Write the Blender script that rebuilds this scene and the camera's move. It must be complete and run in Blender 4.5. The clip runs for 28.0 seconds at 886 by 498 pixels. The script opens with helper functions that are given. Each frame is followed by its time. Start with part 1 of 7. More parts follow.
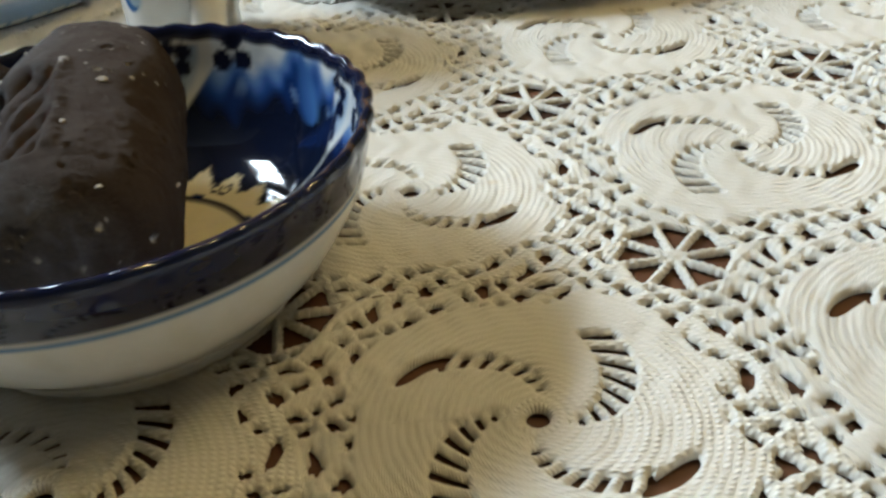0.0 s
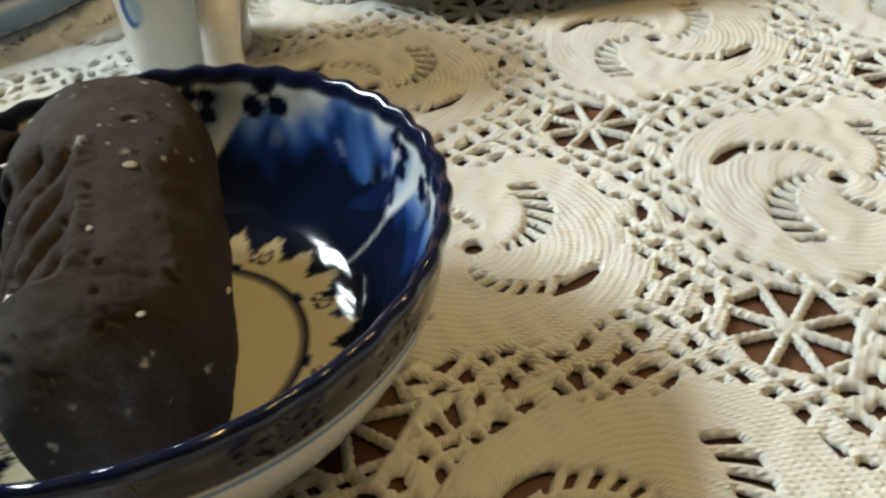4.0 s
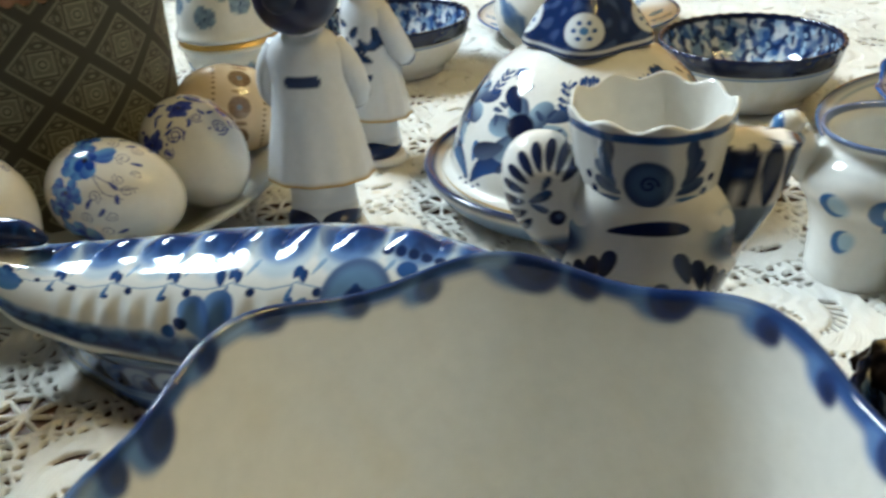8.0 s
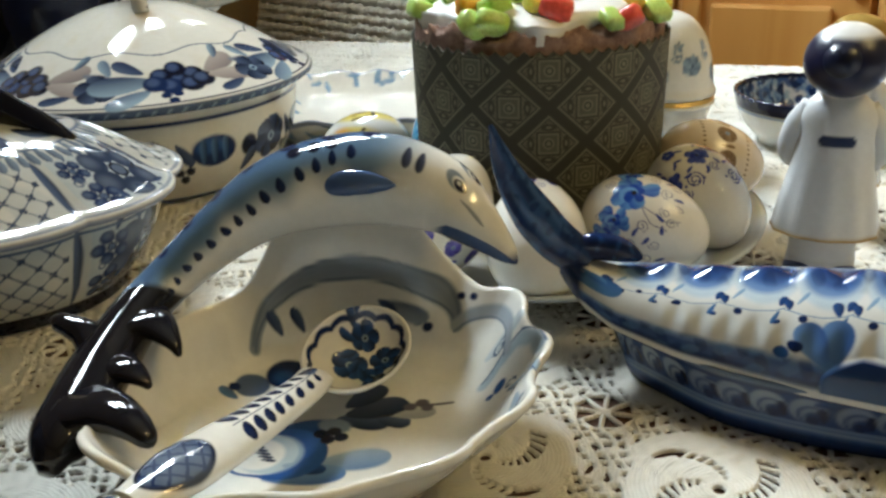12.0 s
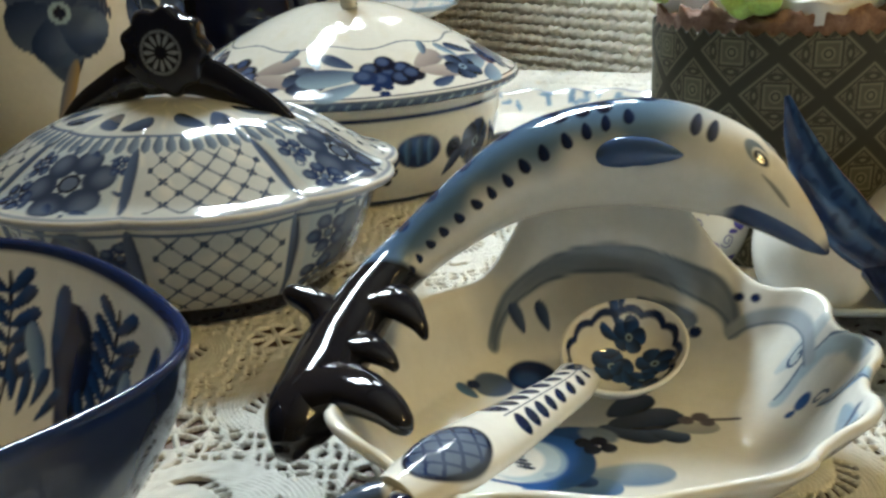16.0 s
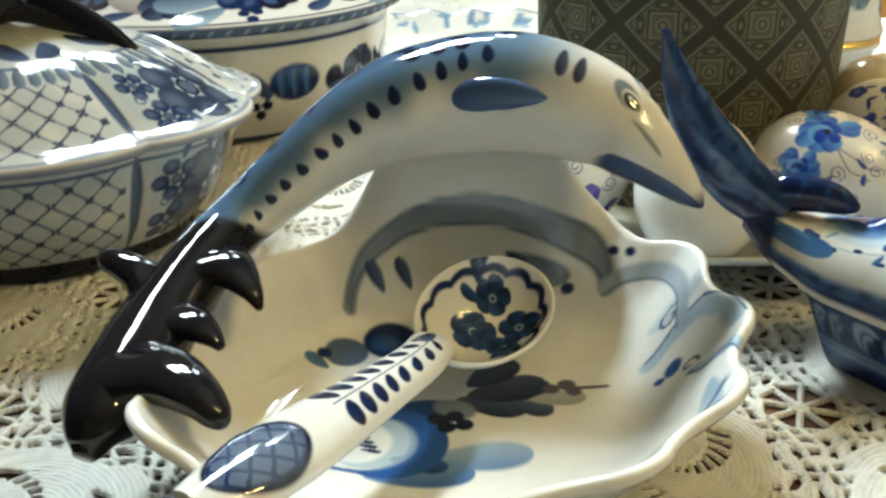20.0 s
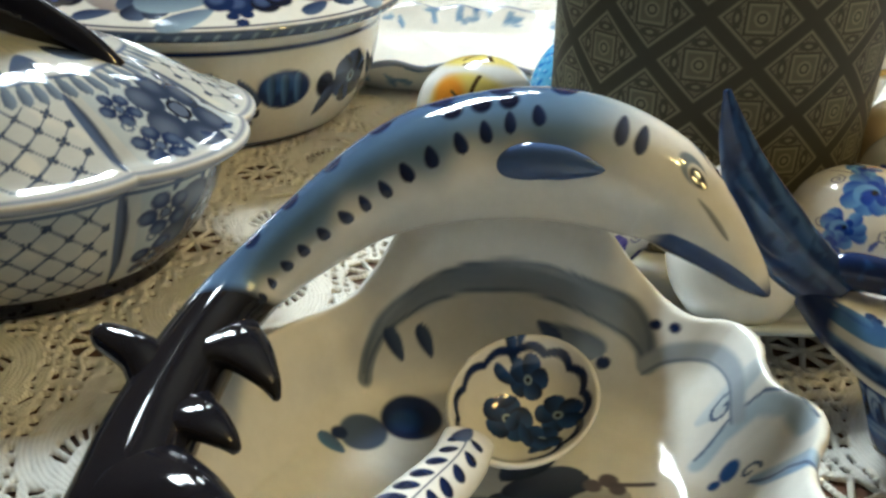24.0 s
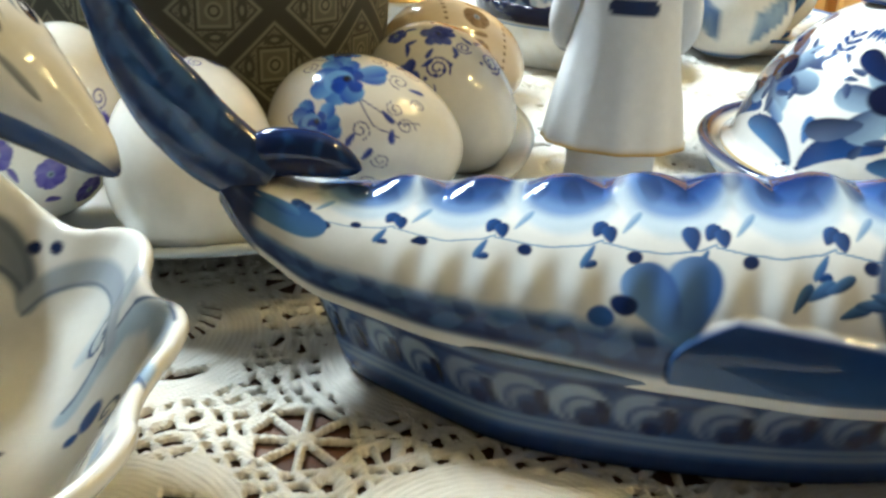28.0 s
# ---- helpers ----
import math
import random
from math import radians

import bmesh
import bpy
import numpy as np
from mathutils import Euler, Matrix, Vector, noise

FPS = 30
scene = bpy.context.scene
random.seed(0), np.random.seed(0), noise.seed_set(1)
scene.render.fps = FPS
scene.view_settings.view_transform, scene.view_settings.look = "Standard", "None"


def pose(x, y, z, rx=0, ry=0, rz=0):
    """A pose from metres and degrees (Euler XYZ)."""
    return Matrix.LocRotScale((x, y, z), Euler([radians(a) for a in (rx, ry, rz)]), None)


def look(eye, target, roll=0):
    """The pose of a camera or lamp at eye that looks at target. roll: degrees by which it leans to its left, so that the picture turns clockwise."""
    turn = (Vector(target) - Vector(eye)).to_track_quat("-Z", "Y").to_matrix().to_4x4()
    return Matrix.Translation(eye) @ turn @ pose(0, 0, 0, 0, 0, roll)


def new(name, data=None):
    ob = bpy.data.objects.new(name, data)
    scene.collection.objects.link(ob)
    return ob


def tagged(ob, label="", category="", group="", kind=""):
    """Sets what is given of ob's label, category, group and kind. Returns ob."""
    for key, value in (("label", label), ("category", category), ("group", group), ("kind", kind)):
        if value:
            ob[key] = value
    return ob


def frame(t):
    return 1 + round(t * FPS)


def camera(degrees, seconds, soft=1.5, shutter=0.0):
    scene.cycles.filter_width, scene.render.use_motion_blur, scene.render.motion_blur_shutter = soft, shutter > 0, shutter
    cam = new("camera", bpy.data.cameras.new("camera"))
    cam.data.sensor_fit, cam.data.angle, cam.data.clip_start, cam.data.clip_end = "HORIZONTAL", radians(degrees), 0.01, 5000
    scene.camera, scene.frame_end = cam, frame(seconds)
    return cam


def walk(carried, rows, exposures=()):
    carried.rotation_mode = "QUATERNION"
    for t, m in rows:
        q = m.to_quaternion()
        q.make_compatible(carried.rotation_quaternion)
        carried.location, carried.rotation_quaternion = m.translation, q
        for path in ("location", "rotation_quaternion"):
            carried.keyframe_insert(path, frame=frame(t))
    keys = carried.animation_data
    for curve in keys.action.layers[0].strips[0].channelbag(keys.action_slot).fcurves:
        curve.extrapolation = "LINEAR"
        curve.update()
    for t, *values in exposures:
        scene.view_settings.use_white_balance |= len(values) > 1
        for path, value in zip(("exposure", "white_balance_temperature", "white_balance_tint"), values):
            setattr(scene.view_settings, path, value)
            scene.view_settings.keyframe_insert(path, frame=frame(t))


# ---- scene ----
cam = camera(51.3, 28.0, soft=2.7, shutter=0.3)
PATH = [
    (0, (0.00369, 0.00652, 0.10433), (-0.0956, 1.6588, -1.0182), -5.00),
    (0.5, (0.00447, 0.02633, 0.09810), (-0.0613, 1.6566, -1.0586), -4.96),
    (1, (-0.00440, 0.03509, 0.09430), (-0.0517, 1.6532, -1.0802), -4.68),
    (1.5, (0.00338, 0.04235, 0.09172), (-0.0393, 1.6430, -1.1066), -4.72),
    (2, (0.00194, 0.04387, 0.08818), (-0.0285, 1.6426, -1.1132), -4.71),
    (2.5, (-0.00402, 0.04679, 0.09255), (-0.0198, 1.6335, -1.1249), -4.60),
    (4.5, (-0.01262, 0.03735, 0.11310), (-0.1034, 1.6226, -1.1029), -7.33),
    (5, (-0.01651, 0.03526, 0.11406), (-0.1174, 1.6273, -1.0922), -7.88),
    (5.5, (-0.03825, 0.02839, 0.12876), (-0.1758, 1.6479, -1.0367), -8.78),
    (6, (-0.06484, 0.01830, 0.14664), (-0.2590, 1.6686, -0.9664), -8.18),
    (6.5, (-0.09914, -0.00400, 0.16640), (-0.3733, 1.6729, -0.8885), -6.20),
    (7, (-0.11204, -0.01374, 0.17647), (-0.4189, 1.6747, -0.8507), -5.50),
    (7.5, (-0.13623, -0.02590, 0.18404), (-0.5117, 1.6700, -0.8074), -5.67),
    (8, (-0.16908, -0.04242, 0.18267), (-0.5788, 1.6725, -0.7614), -3.87),
    (8.5, (-0.19704, -0.05993, 0.18255), (-0.6894, 1.6391, -0.7506), -3.24),
    (9, (-0.22176, -0.06897, 0.18898), (-0.7593, 1.6301, -0.7189), -3.34),
    (9.5, (-0.24485, -0.08031, 0.18745), (-0.8475, 1.6036, -0.7077), -3.47),
    (10, (-0.24857, -0.08185, 0.18396), (-0.8866, 1.5895, -0.7102), -3.93),
    (10.5, (-0.26945, -0.09454, 0.18274), (-0.9286, 1.5747, -0.7000), -3.89),
    (11, (-0.28582, -0.11346, 0.19399), (-1.0003, 1.5570, -0.6421), -2.11),
    (11.5, (-0.28775, -0.11740, 0.19268), (-1.0494, 1.5378, -0.6320), -1.99),
    (13.5, (-0.29300, -0.12260, 0.17138), (-1.2464, 1.5101, -0.4808), -2.52),
    (14, (-0.30272, -0.11951, 0.16001), (-1.2885, 1.4950, -0.4894), -2.68),
    (14.5, (-0.31018, -0.11979, 0.15191), (-1.3491, 1.4596, -0.5010), -2.59),
    (15, (-0.32493, -0.11470, 0.15154), (-1.3847, 1.4505, -0.5019), -2.46),
    (15.5, (-0.34311, -0.10816, 0.14792), (-1.4126, 1.4461, -0.5156), -2.53),
    (16, (-0.34360, -0.11234, 0.15173), (-1.4177, 1.4389, -0.5114), -2.47),
    (16.5, (-0.33751, -0.11279, 0.15235), (-1.4136, 1.4391, -0.5063), -2.47),
    (17, (-0.33218, -0.10783, 0.14574), (-1.4114, 1.4422, -0.5121), -2.56),
    (17.5, (-0.33348, -0.10304, 0.14579), (-1.3872, 1.4576, -0.5281), -2.63),
    (18, (-0.34288, -0.10350, 0.14281), (-1.3429, 1.4760, -0.5679), -2.28),
    (18.5, (-0.34375, -0.09820, 0.14161), (-1.3150, 1.4788, -0.6133), -1.99),
    (19, (-0.34168, -0.08558, 0.14570), (-1.2804, 1.4953, -0.6416), -1.85),
    (19.5, (-0.33991, -0.07945, 0.14574), (-1.2562, 1.5012, -0.6678), -1.80),
    (20, (-0.34114, -0.07330, 0.15050), (-1.2515, 1.5007, -0.6824), -1.62),
    (20.5, (-0.33892, -0.07244, 0.15048), (-1.2422, 1.5032, -0.6870), -1.58),
    (22.5, (-0.34282, -0.06714, 0.15202), (-1.2436, 1.5107, -0.6841), -1.47),
    (23, (-0.34361, -0.05529, 0.15744), (-1.2361, 1.5213, -0.6898), -1.39),
    (23.5, (-0.36678, -0.05511, 0.16066), (-1.1828, 1.5517, -0.7066), 0.26),
    (24, (-0.37759, -0.05286, 0.16479), (-1.1774, 1.5460, -0.7318), 1.73),
    (24.5, (-0.37359, -0.03727, 0.16632), (-1.1764, 1.5519, -0.7447), 2.42),
    (25, (-0.33561, -0.00751, 0.15385), (-1.1276, 1.5808, -0.7682), 2.41),
    (25.5, (-0.34006, 0.01007, 0.13437), (-1.0375, 1.6814, -0.7142), 2.61),
    (26, (-0.32681, 0.03313, 0.12255), (-0.8537, 1.7675, -0.7226), 1.40),
    (26.5, (-0.31769, 0.03654, 0.11222), (-0.7447, 1.8045, -0.7197), 1.84),
    (27, (-0.30705, 0.04127, 0.10747), (-0.6680, 1.8180, -0.7368), 2.20),
    (27.5, (-0.30852, 0.03637, 0.11065), (-0.6314, 1.8235, -0.7271), 1.94),
    (28, (-0.31388, 0.01139, 0.11752), (-0.5761, 1.8086, -0.7198), 2.99),
]
walk(cam, [(t, look(eye, target, roll)) for t, eye, target, roll in PATH],
     [(0, -0.60, 5850, 7), (1, -0.82, 5900, 7), (2, -0.82, 5900, 7), (5, -0.34, 6400, 7), (6, -0.10, 5450, 3), (7, -0.38, 5600, 5), (8, -0.46, 5900, 4), (10, -0.32, 6050, 5),
      (11, -0.40, 6300, 6), (14, -0.42, 6300, 7), (15, -0.28, 6250, 5), (17, -0.16, 6150, 4), (18, -0.06, 6250, 3), (19, 0.08, 6200, 2), (20, 0.10, 6200, 1), (23, -0.14, 6250, 4), (24, -0.14, 6200, 5),
      (25, 0.0, 5800, 4), (26, 0.10, 5800, 5), (27, 0.16, 5850, 7), (28, 0.14, 6050, 5)])

# ---- world, daylight and lamps ----
world = bpy.data.worlds.new("world")
scene.world = world
world.use_nodes = True
wn = world.node_tree
sky = wn.nodes.new("ShaderNodeTexSky")
sky.sky_type, sky.sun_disc = "NISHITA", False
sky.sun_elevation, sky.sun_rotation = radians(32), radians(-52)
wn.links.new(sky.outputs[0], wn.nodes["Background"].inputs[0])
wn.nodes["Background"].inputs[1].default_value = 0.12


def area_lamp(name, eye, target, sx, sy, watts, col):
    d = bpy.data.lights.new(name, "AREA")
    d.shape, d.size, d.size_y, d.energy, d.color = "RECTANGLE", sx, sy, watts, col
    ob = new(name, d)
    ob.matrix_world = look(eye, target)
    return ob


def bulb_lamp(name, at, watts, col, size=0.03):
    d = bpy.data.lights.new(name, "POINT")
    d.energy, d.color, d.shadow_soft_size = watts, col, size
    ob = new(name, d)
    ob.location = at
    return ob


# the window's daylight, beyond the table and to the left
area_lamp("window_light", (-1.30, 0.80, 1.12), (-0.3, 0.62, 0.55), 0.74, 0.46, 178, (0.86, 0.95, 1.0))
# lamp of a second, made-up window that brightens the cabinet and the table's back
area_lamp("window_light", (-1.30, 1.50, 1.10), (-0.2, 1.15, 0.40), 0.34, 0.46, 36, (0.88, 0.96, 1.0))
# warm bulbs of the chandelier over the table
for k in range(5):
    a = 2 * math.pi * k / 5
    bulb_lamp("chandelier_bulb_light", (0.48 + 0.20 * math.cos(a), 0.26 + 0.20 * math.sin(a), 1.15), 7.2, (1.0, 0.72, 0.30))


# ---- materials ----
def material(name):
    m = bpy.data.materials.new(name)
    m.use_nodes = True
    nt = m.node_tree
    return m, nt, nt.nodes["Principled BSDF"]


def noise_node(nt, scale, detail=4.0, rough=0.6, coord="Object", dist=0.0):
    tc = nt.nodes.new("ShaderNodeTexCoord")
    n = nt.nodes.new("ShaderNodeTexNoise")
    n.inputs["Scale"].default_value, n.inputs["Detail"].default_value = scale, detail
    n.inputs["Roughness"].default_value, n.inputs["Distortion"].default_value = rough, dist
    nt.links.new(tc.outputs[coord], n.inputs["Vector"])
    return n


def ramp(nt, src, stops):
    r = nt.nodes.new("ShaderNodeValToRGB")
    e = r.color_ramp.elements
    while len(e) < len(stops):
        e.new(0.5)
    for k, (p, c) in enumerate(stops):
        e[k].position, e[k].color = p, (*c, 1.0)
    nt.links.new(src, r.inputs[0])
    return r


def bump(nt, b, src, strength, distance):
    n = nt.nodes.new("ShaderNodeBump")
    n.inputs["Strength"].default_value, n.inputs["Distance"].default_value = strength, distance
    nt.links.new(src, n.inputs["Height"])
    nt.links.new(n.outputs[0], b.inputs["Normal"])
    return n


def mixed(nt, fac, a, b, mode="MIX"):
    n = nt.nodes.new("ShaderNodeMix")
    n.data_type, n.blend_type = "RGBA", mode
    for k, v in ((0, fac), (6, a), (7, b)):
        if hasattr(v, "links"):
            nt.links.new(v, n.inputs[k])
        else:
            n.inputs[k].default_value = v if k == 0 else (*v, 1.0)
    return n.outputs[2]


def painted(name, rough=0.07, coat=0.1, wave=0.0006, metal=0.0):
    """Glazed ware whose colours were brushed on: the attribute 'paint' holds the pigment."""
    m, nt, b = material(name)
    a = nt.nodes.new("ShaderNodeAttribute")
    a.attribute_name = "paint"
    n = noise_node(nt, 240.0, 5.0, 0.65)
    speck = ramp(nt, n.outputs[0], [(0.3, (0.93, 0.93, 0.93)), (0.7, (1.0, 1.0, 1.0))])
    nt.links.new(mixed(nt, 1.0, a.outputs["Color"], speck.outputs[0], "MULTIPLY"), b.inputs["Base Color"])
    b.inputs["Roughness"].default_value, b.inputs["Metallic"].default_value = rough, metal
    b.inputs["Coat Weight"].default_value, b.inputs["Coat Roughness"].default_value = coat, 0.04
    b.inputs["Specular IOR Level"].default_value = 0.38
    n2 = noise_node(nt, 55.0, 2.0, 0.5)
    bump(nt, b, n2.outputs[0], 0.25, wave)
    return m


M_GLAZE = painted("glazed_porcelain")
M_MATT = painted("unglazed_porcelain", 0.32, 0.15)
M_EGG = painted("lacquered_egg", 0.16, 0.5, 0.0002)
M_PAPER = painted("paper_mould", 0.6, 0.0, 0.0002)
M_PAPER.node_tree.nodes["Principled BSDF"].inputs["Specular IOR Level"].default_value = 0.2


def rough_stuff(name, c0, c1, scale, rough=0.8, bdist=0.001, bscale=None, strength=0.6):
    m, nt, b = material(name)
    n = noise_node(nt, scale, 6.0, 0.65)
    r = ramp(nt, n.outputs[0], [(0.3, c0), (0.7, c1)])
    nt.links.new(r.outputs[0], b.inputs["Base Color"])
    b.inputs["Roughness"].default_value = rough
    bump(nt, b, noise_node(nt, bscale or scale * 3, 6.0, 0.7).outputs[0], strength, bdist)
    return m


def lace_material():
    m, nt, b = material("cotton_lace")
    uv = nt.nodes.new("ShaderNodeUVMap")
    w = nt.nodes.new("ShaderNodeTexWave")
    w.wave_type, w.bands_direction = "BANDS", "X"
    w.inputs["Scale"].default_value, w.inputs["Distortion"].default_value = 0.21, 1.3
    w.inputs["Detail"].default_value, w.inputs["Detail Scale"].default_value = 2.0, 1.5
    nt.links.new(uv.outputs[0], w.inputs["Vector"])
    w2 = nt.nodes.new("ShaderNodeTexWave")
    w2.wave_type, w2.bands_direction = "BANDS", "Y"
    w2.inputs["Scale"].default_value, w2.inputs["Distortion"].default_value = 0.27, 1.6
    nt.links.new(uv.outputs[0], w2.inputs["Vector"])
    mul = nt.nodes.new("ShaderNodeMath")
    mul.operation = "MULTIPLY"
    nt.links.new(w.outputs["Fac"], mul.inputs[0])
    nt.links.new(w2.outputs["Fac"], mul.inputs[1])
    add = nt.nodes.new("ShaderNodeMath")
    add.operation = "MULTIPLY_ADD"
    fine = noise_node(nt, 2500.0, 3.0, 0.7)
    nt.links.new(fine.outputs[0], add.inputs[0])
    add.inputs[1].default_value = 0.35
    nt.links.new(mul.outputs[0], add.inputs[2])
    bump(nt, b, add.outputs[0], 0.7, 0.00042)
    geo = nt.nodes.new("ShaderNodeNewGeometry")
    stain, spots = noise_node(nt, 14.0, 4.0, 0.6), noise_node(nt, 42.0, 3.0, 0.6)
    for n in (stain, spots):
        nt.links.new(geo.outputs["Position"], n.inputs["Vector"])
    r = ramp(nt, stain.outputs[0], [(0.3, (0.60, 0.57, 0.50)), (0.62, (0.72, 0.70, 0.65))])
    dark = ramp(nt, mul.outputs[0], [(0.0, (0.92, 0.915, 0.90)), (0.5, (1.0, 1.0, 1.0))])
    old = ramp(nt, spots.outputs[0], [(0.68, (1.0, 1.0, 1.0)), (0.76, (0.86, 0.70, 0.46))])
    clean = mixed(nt, 1.0, r.outputs[0], dark.outputs[0], "MULTIPLY")
    nt.links.new(mixed(nt, 1.0, clean, old.outputs[0], "MULTIPLY"), b.inputs["Base Color"])
    b.inputs["Roughness"].default_value = 0.85
    return m


def wood_material(name, dark, light, scale, rough=0.35, axis="X"):
    m, nt, b = material(name)
    tc = nt.nodes.new("ShaderNodeTexCoord")
    mp = nt.nodes.new("ShaderNodeMapping")
    mp.inputs["Scale"].default_value = {"X": (0.12, 1, 1), "Y": (1, 0.12, 1), "Z": (1, 1, 0.12)}[axis]
    nt.links.new(tc.outputs["Object"], mp.inputs["Vector"])
    n = nt.nodes.new("ShaderNodeTexNoise")
    n.inputs["Scale"].default_value, n.inputs["Detail"].default_value, n.inputs["Distortion"].default_value = scale, 6.0, 0.8
    nt.links.new(mp.outputs[0], n.inputs["Vector"])
    r = ramp(nt, n.outputs[0], [(0.3, dark), (0.7, light)])
    nt.links.new(r.outputs[0], b.inputs["Base Color"])
    b.inputs["Roughness"].default_value = rough
    bump(nt, b, n.outputs[0], 0.2, 0.0005)
    return m


M_LACE = lace_material()
M_TABLE = wood_material("brown_table_wood", (0.055, 0.020, 0.008), (0.125, 0.05, 0.02), 40.0, 0.5)
M_CABINET = wood_material("varnished_pine", (0.58, 0.28, 0.07), (0.74, 0.41, 0.13), 9.0, 0.3, "Z")
M_FLOOR = wood_material("floor_boards", (0.16, 0.08, 0.035), (0.26, 0.14, 0.07), 5.0, 0.4, "Y")
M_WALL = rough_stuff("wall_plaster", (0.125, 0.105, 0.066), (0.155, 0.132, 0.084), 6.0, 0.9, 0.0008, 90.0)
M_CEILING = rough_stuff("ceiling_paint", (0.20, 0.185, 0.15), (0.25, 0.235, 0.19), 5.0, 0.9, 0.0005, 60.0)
M_KNIT = rough_stuff("cream_crochet_yarn", (0.86, 0.83, 0.75), (0.91, 0.89, 0.83), 60.0, 0.9, 0.002, 400.0)
_nt = M_KNIT.node_tree
_tr, _mx = _nt.nodes.new("ShaderNodeBsdfTranslucent"), _nt.nodes.new("ShaderNodeMixShader")
_tr.inputs[0].default_value, _mx.inputs[0].default_value = (0.92, 0.90, 0.83, 1), 0.50
_nt.links.new(_nt.nodes["Principled BSDF"].outputs[0], _mx.inputs[1])
_nt.links.new(_tr.outputs[0], _mx.inputs[2])
_nt.links.new(_mx.outputs[0], _nt.nodes["Material Output"].inputs[0])
M_CHOC = painted("chocolate_glaze", 0.85, 0.0, 0.0006)
_nt = M_CHOC.node_tree
bump(_nt, _nt.nodes["Principled BSDF"], noise_node(_nt, 900.0, 8.0, 0.75).outputs[0], 0.8, 0.0011)
M_CHOC.node_tree.nodes["Principled BSDF"].inputs["Specular IOR Level"].default_value = 0.25
M_CRUMB = rough_stuff("cake_crumb", (0.20, 0.105, 0.075), (0.42, 0.27, 0.20), 260.0, 0.9, 0.0015, 500.0, 1.0)
M_ICING = rough_stuff("white_icing", (0.74, 0.74, 0.73), (0.82, 0.82, 0.81), 120.0, 0.35, 0.0006, 200.0, 0.4)
M_GOLD, _nt, _b = material("gilt_metal")
_b.inputs["Base Color"].default_value, _b.inputs["Metallic"].default_value = (0.75, 0.50, 0.16, 1), 1.0
bump(_nt, _b, noise_node(_nt, 900.0).outputs[0], 0.3, 0.0003)
_b.inputs["Roughness"].default_value = 0.28
M_IRON = rough_stuff("dark_metal", (0.012, 0.012, 0.014), (0.03, 0.03, 0.034), 40.0, 0.4)


def jelly(name, col):
    m, nt, b = material(name)
    n = noise_node(nt, 500.0, 4.0, 0.7)
    r = ramp(nt, n.outputs[0], [(0.35, col), (0.7, tuple(min(1.0, c * 1.3 + 0.05) for c in col))])
    nt.links.new(r.outputs[0], b.inputs["Base Color"])
    b.inputs["Roughness"].default_value = 0.3
    b.inputs["Subsurface Weight"].default_value = 0.5
    b.inputs["Subsurface Radius"].default_value = (0.004, 0.003, 0.002)
    bump(nt, b, n.outputs[0], 0.5, 0.0006)
    return m


JELLIES = [jelly("green_jelly", (0.40, 0.56, 0.13)), jelly("yellow_jelly", (0.90, 0.66, 0.08)),
           jelly("red_jelly", (0.70, 0.08, 0.05)), jelly("orange_jelly", (0.88, 0.40, 0.04))]

# pigments
WHITE = (0.70, 0.685, 0.635)
CREAM = (0.67, 0.63, 0.53)
INK = (0.006, 0.009, 0.030)
COB = (0.008, 0.020, 0.078)
BLUE = (0.022, 0.072, 0.225)
MID = (0.078, 0.185, 0.360)
PALE = (0.290, 0.400, 0.500)
SLATE = (0.075, 0.110, 0.190)
GILT = (0.42, 0.27, 0.07)


# ---- mesh helpers ----
def smooth(a, b, x):
    t = np.clip((x - a) / (b - a), 0, 1)
    return t * t * (3 - 2 * t)


def link_mesh(name, verts, faces, mat, parent=None, paint=None, uv=None, flat=False):
    me = bpy.data.meshes.new(name)
    me.from_pydata([tuple(v) for v in np.asarray(verts, float).tolist()], [], faces)
    if not flat:
        me.polygons.foreach_set("use_smooth", np.ones(len(me.polygons), bool))
    if paint is not None:
        at = me.attributes.new("paint", "FLOAT_COLOR", "POINT")
        at.data.foreach_set("color", np.c_[paint, np.ones(len(paint))].astype(np.float32).ravel())
    if uv is not None:
        lay = me.uv_layers.new(name="UVMap")
        idx = np.empty(len(me.loops), np.int32)
        me.loops.foreach_get("vertex_index", idx)
        lay.data.foreach_set("uv", np.asarray(uv, np.float32)[idx].ravel())
    me.materials.append(mat)
    me.update()
    ob = new(name, me)
    if parent is not None:
        ob.parent = parent
    return ob


def grid_faces(m, n, wrap):
    i, j = np.meshgrid(np.arange(m - 1), np.arange(n if wrap else n - 1), indexing="ij")
    k = (j + 1) % n
    return np.stack([i * n + j, i * n + k, (i + 1) * n + k, (i + 1) * n + j], -1).reshape(-1, 4).tolist()


def grid(name, V, mat, parent=None, paint=None, wrap=True, label=""):
    m, n = V.shape[:2]
    ob = link_mesh(name, V.reshape(-1, 3), grid_faces(m, n, wrap), mat, parent,
                   None if paint is None else np.broadcast_to(paint, V.shape).reshape(-1, 3))
    if label:
        ob["label"] = label
    return ob


def empty(name, at, turn=0.0):
    ob = new(name)
    ob.location, ob.rotation_euler = at, (0, 0, radians(turn))
    ob.empty_display_size = 0.01
    return ob


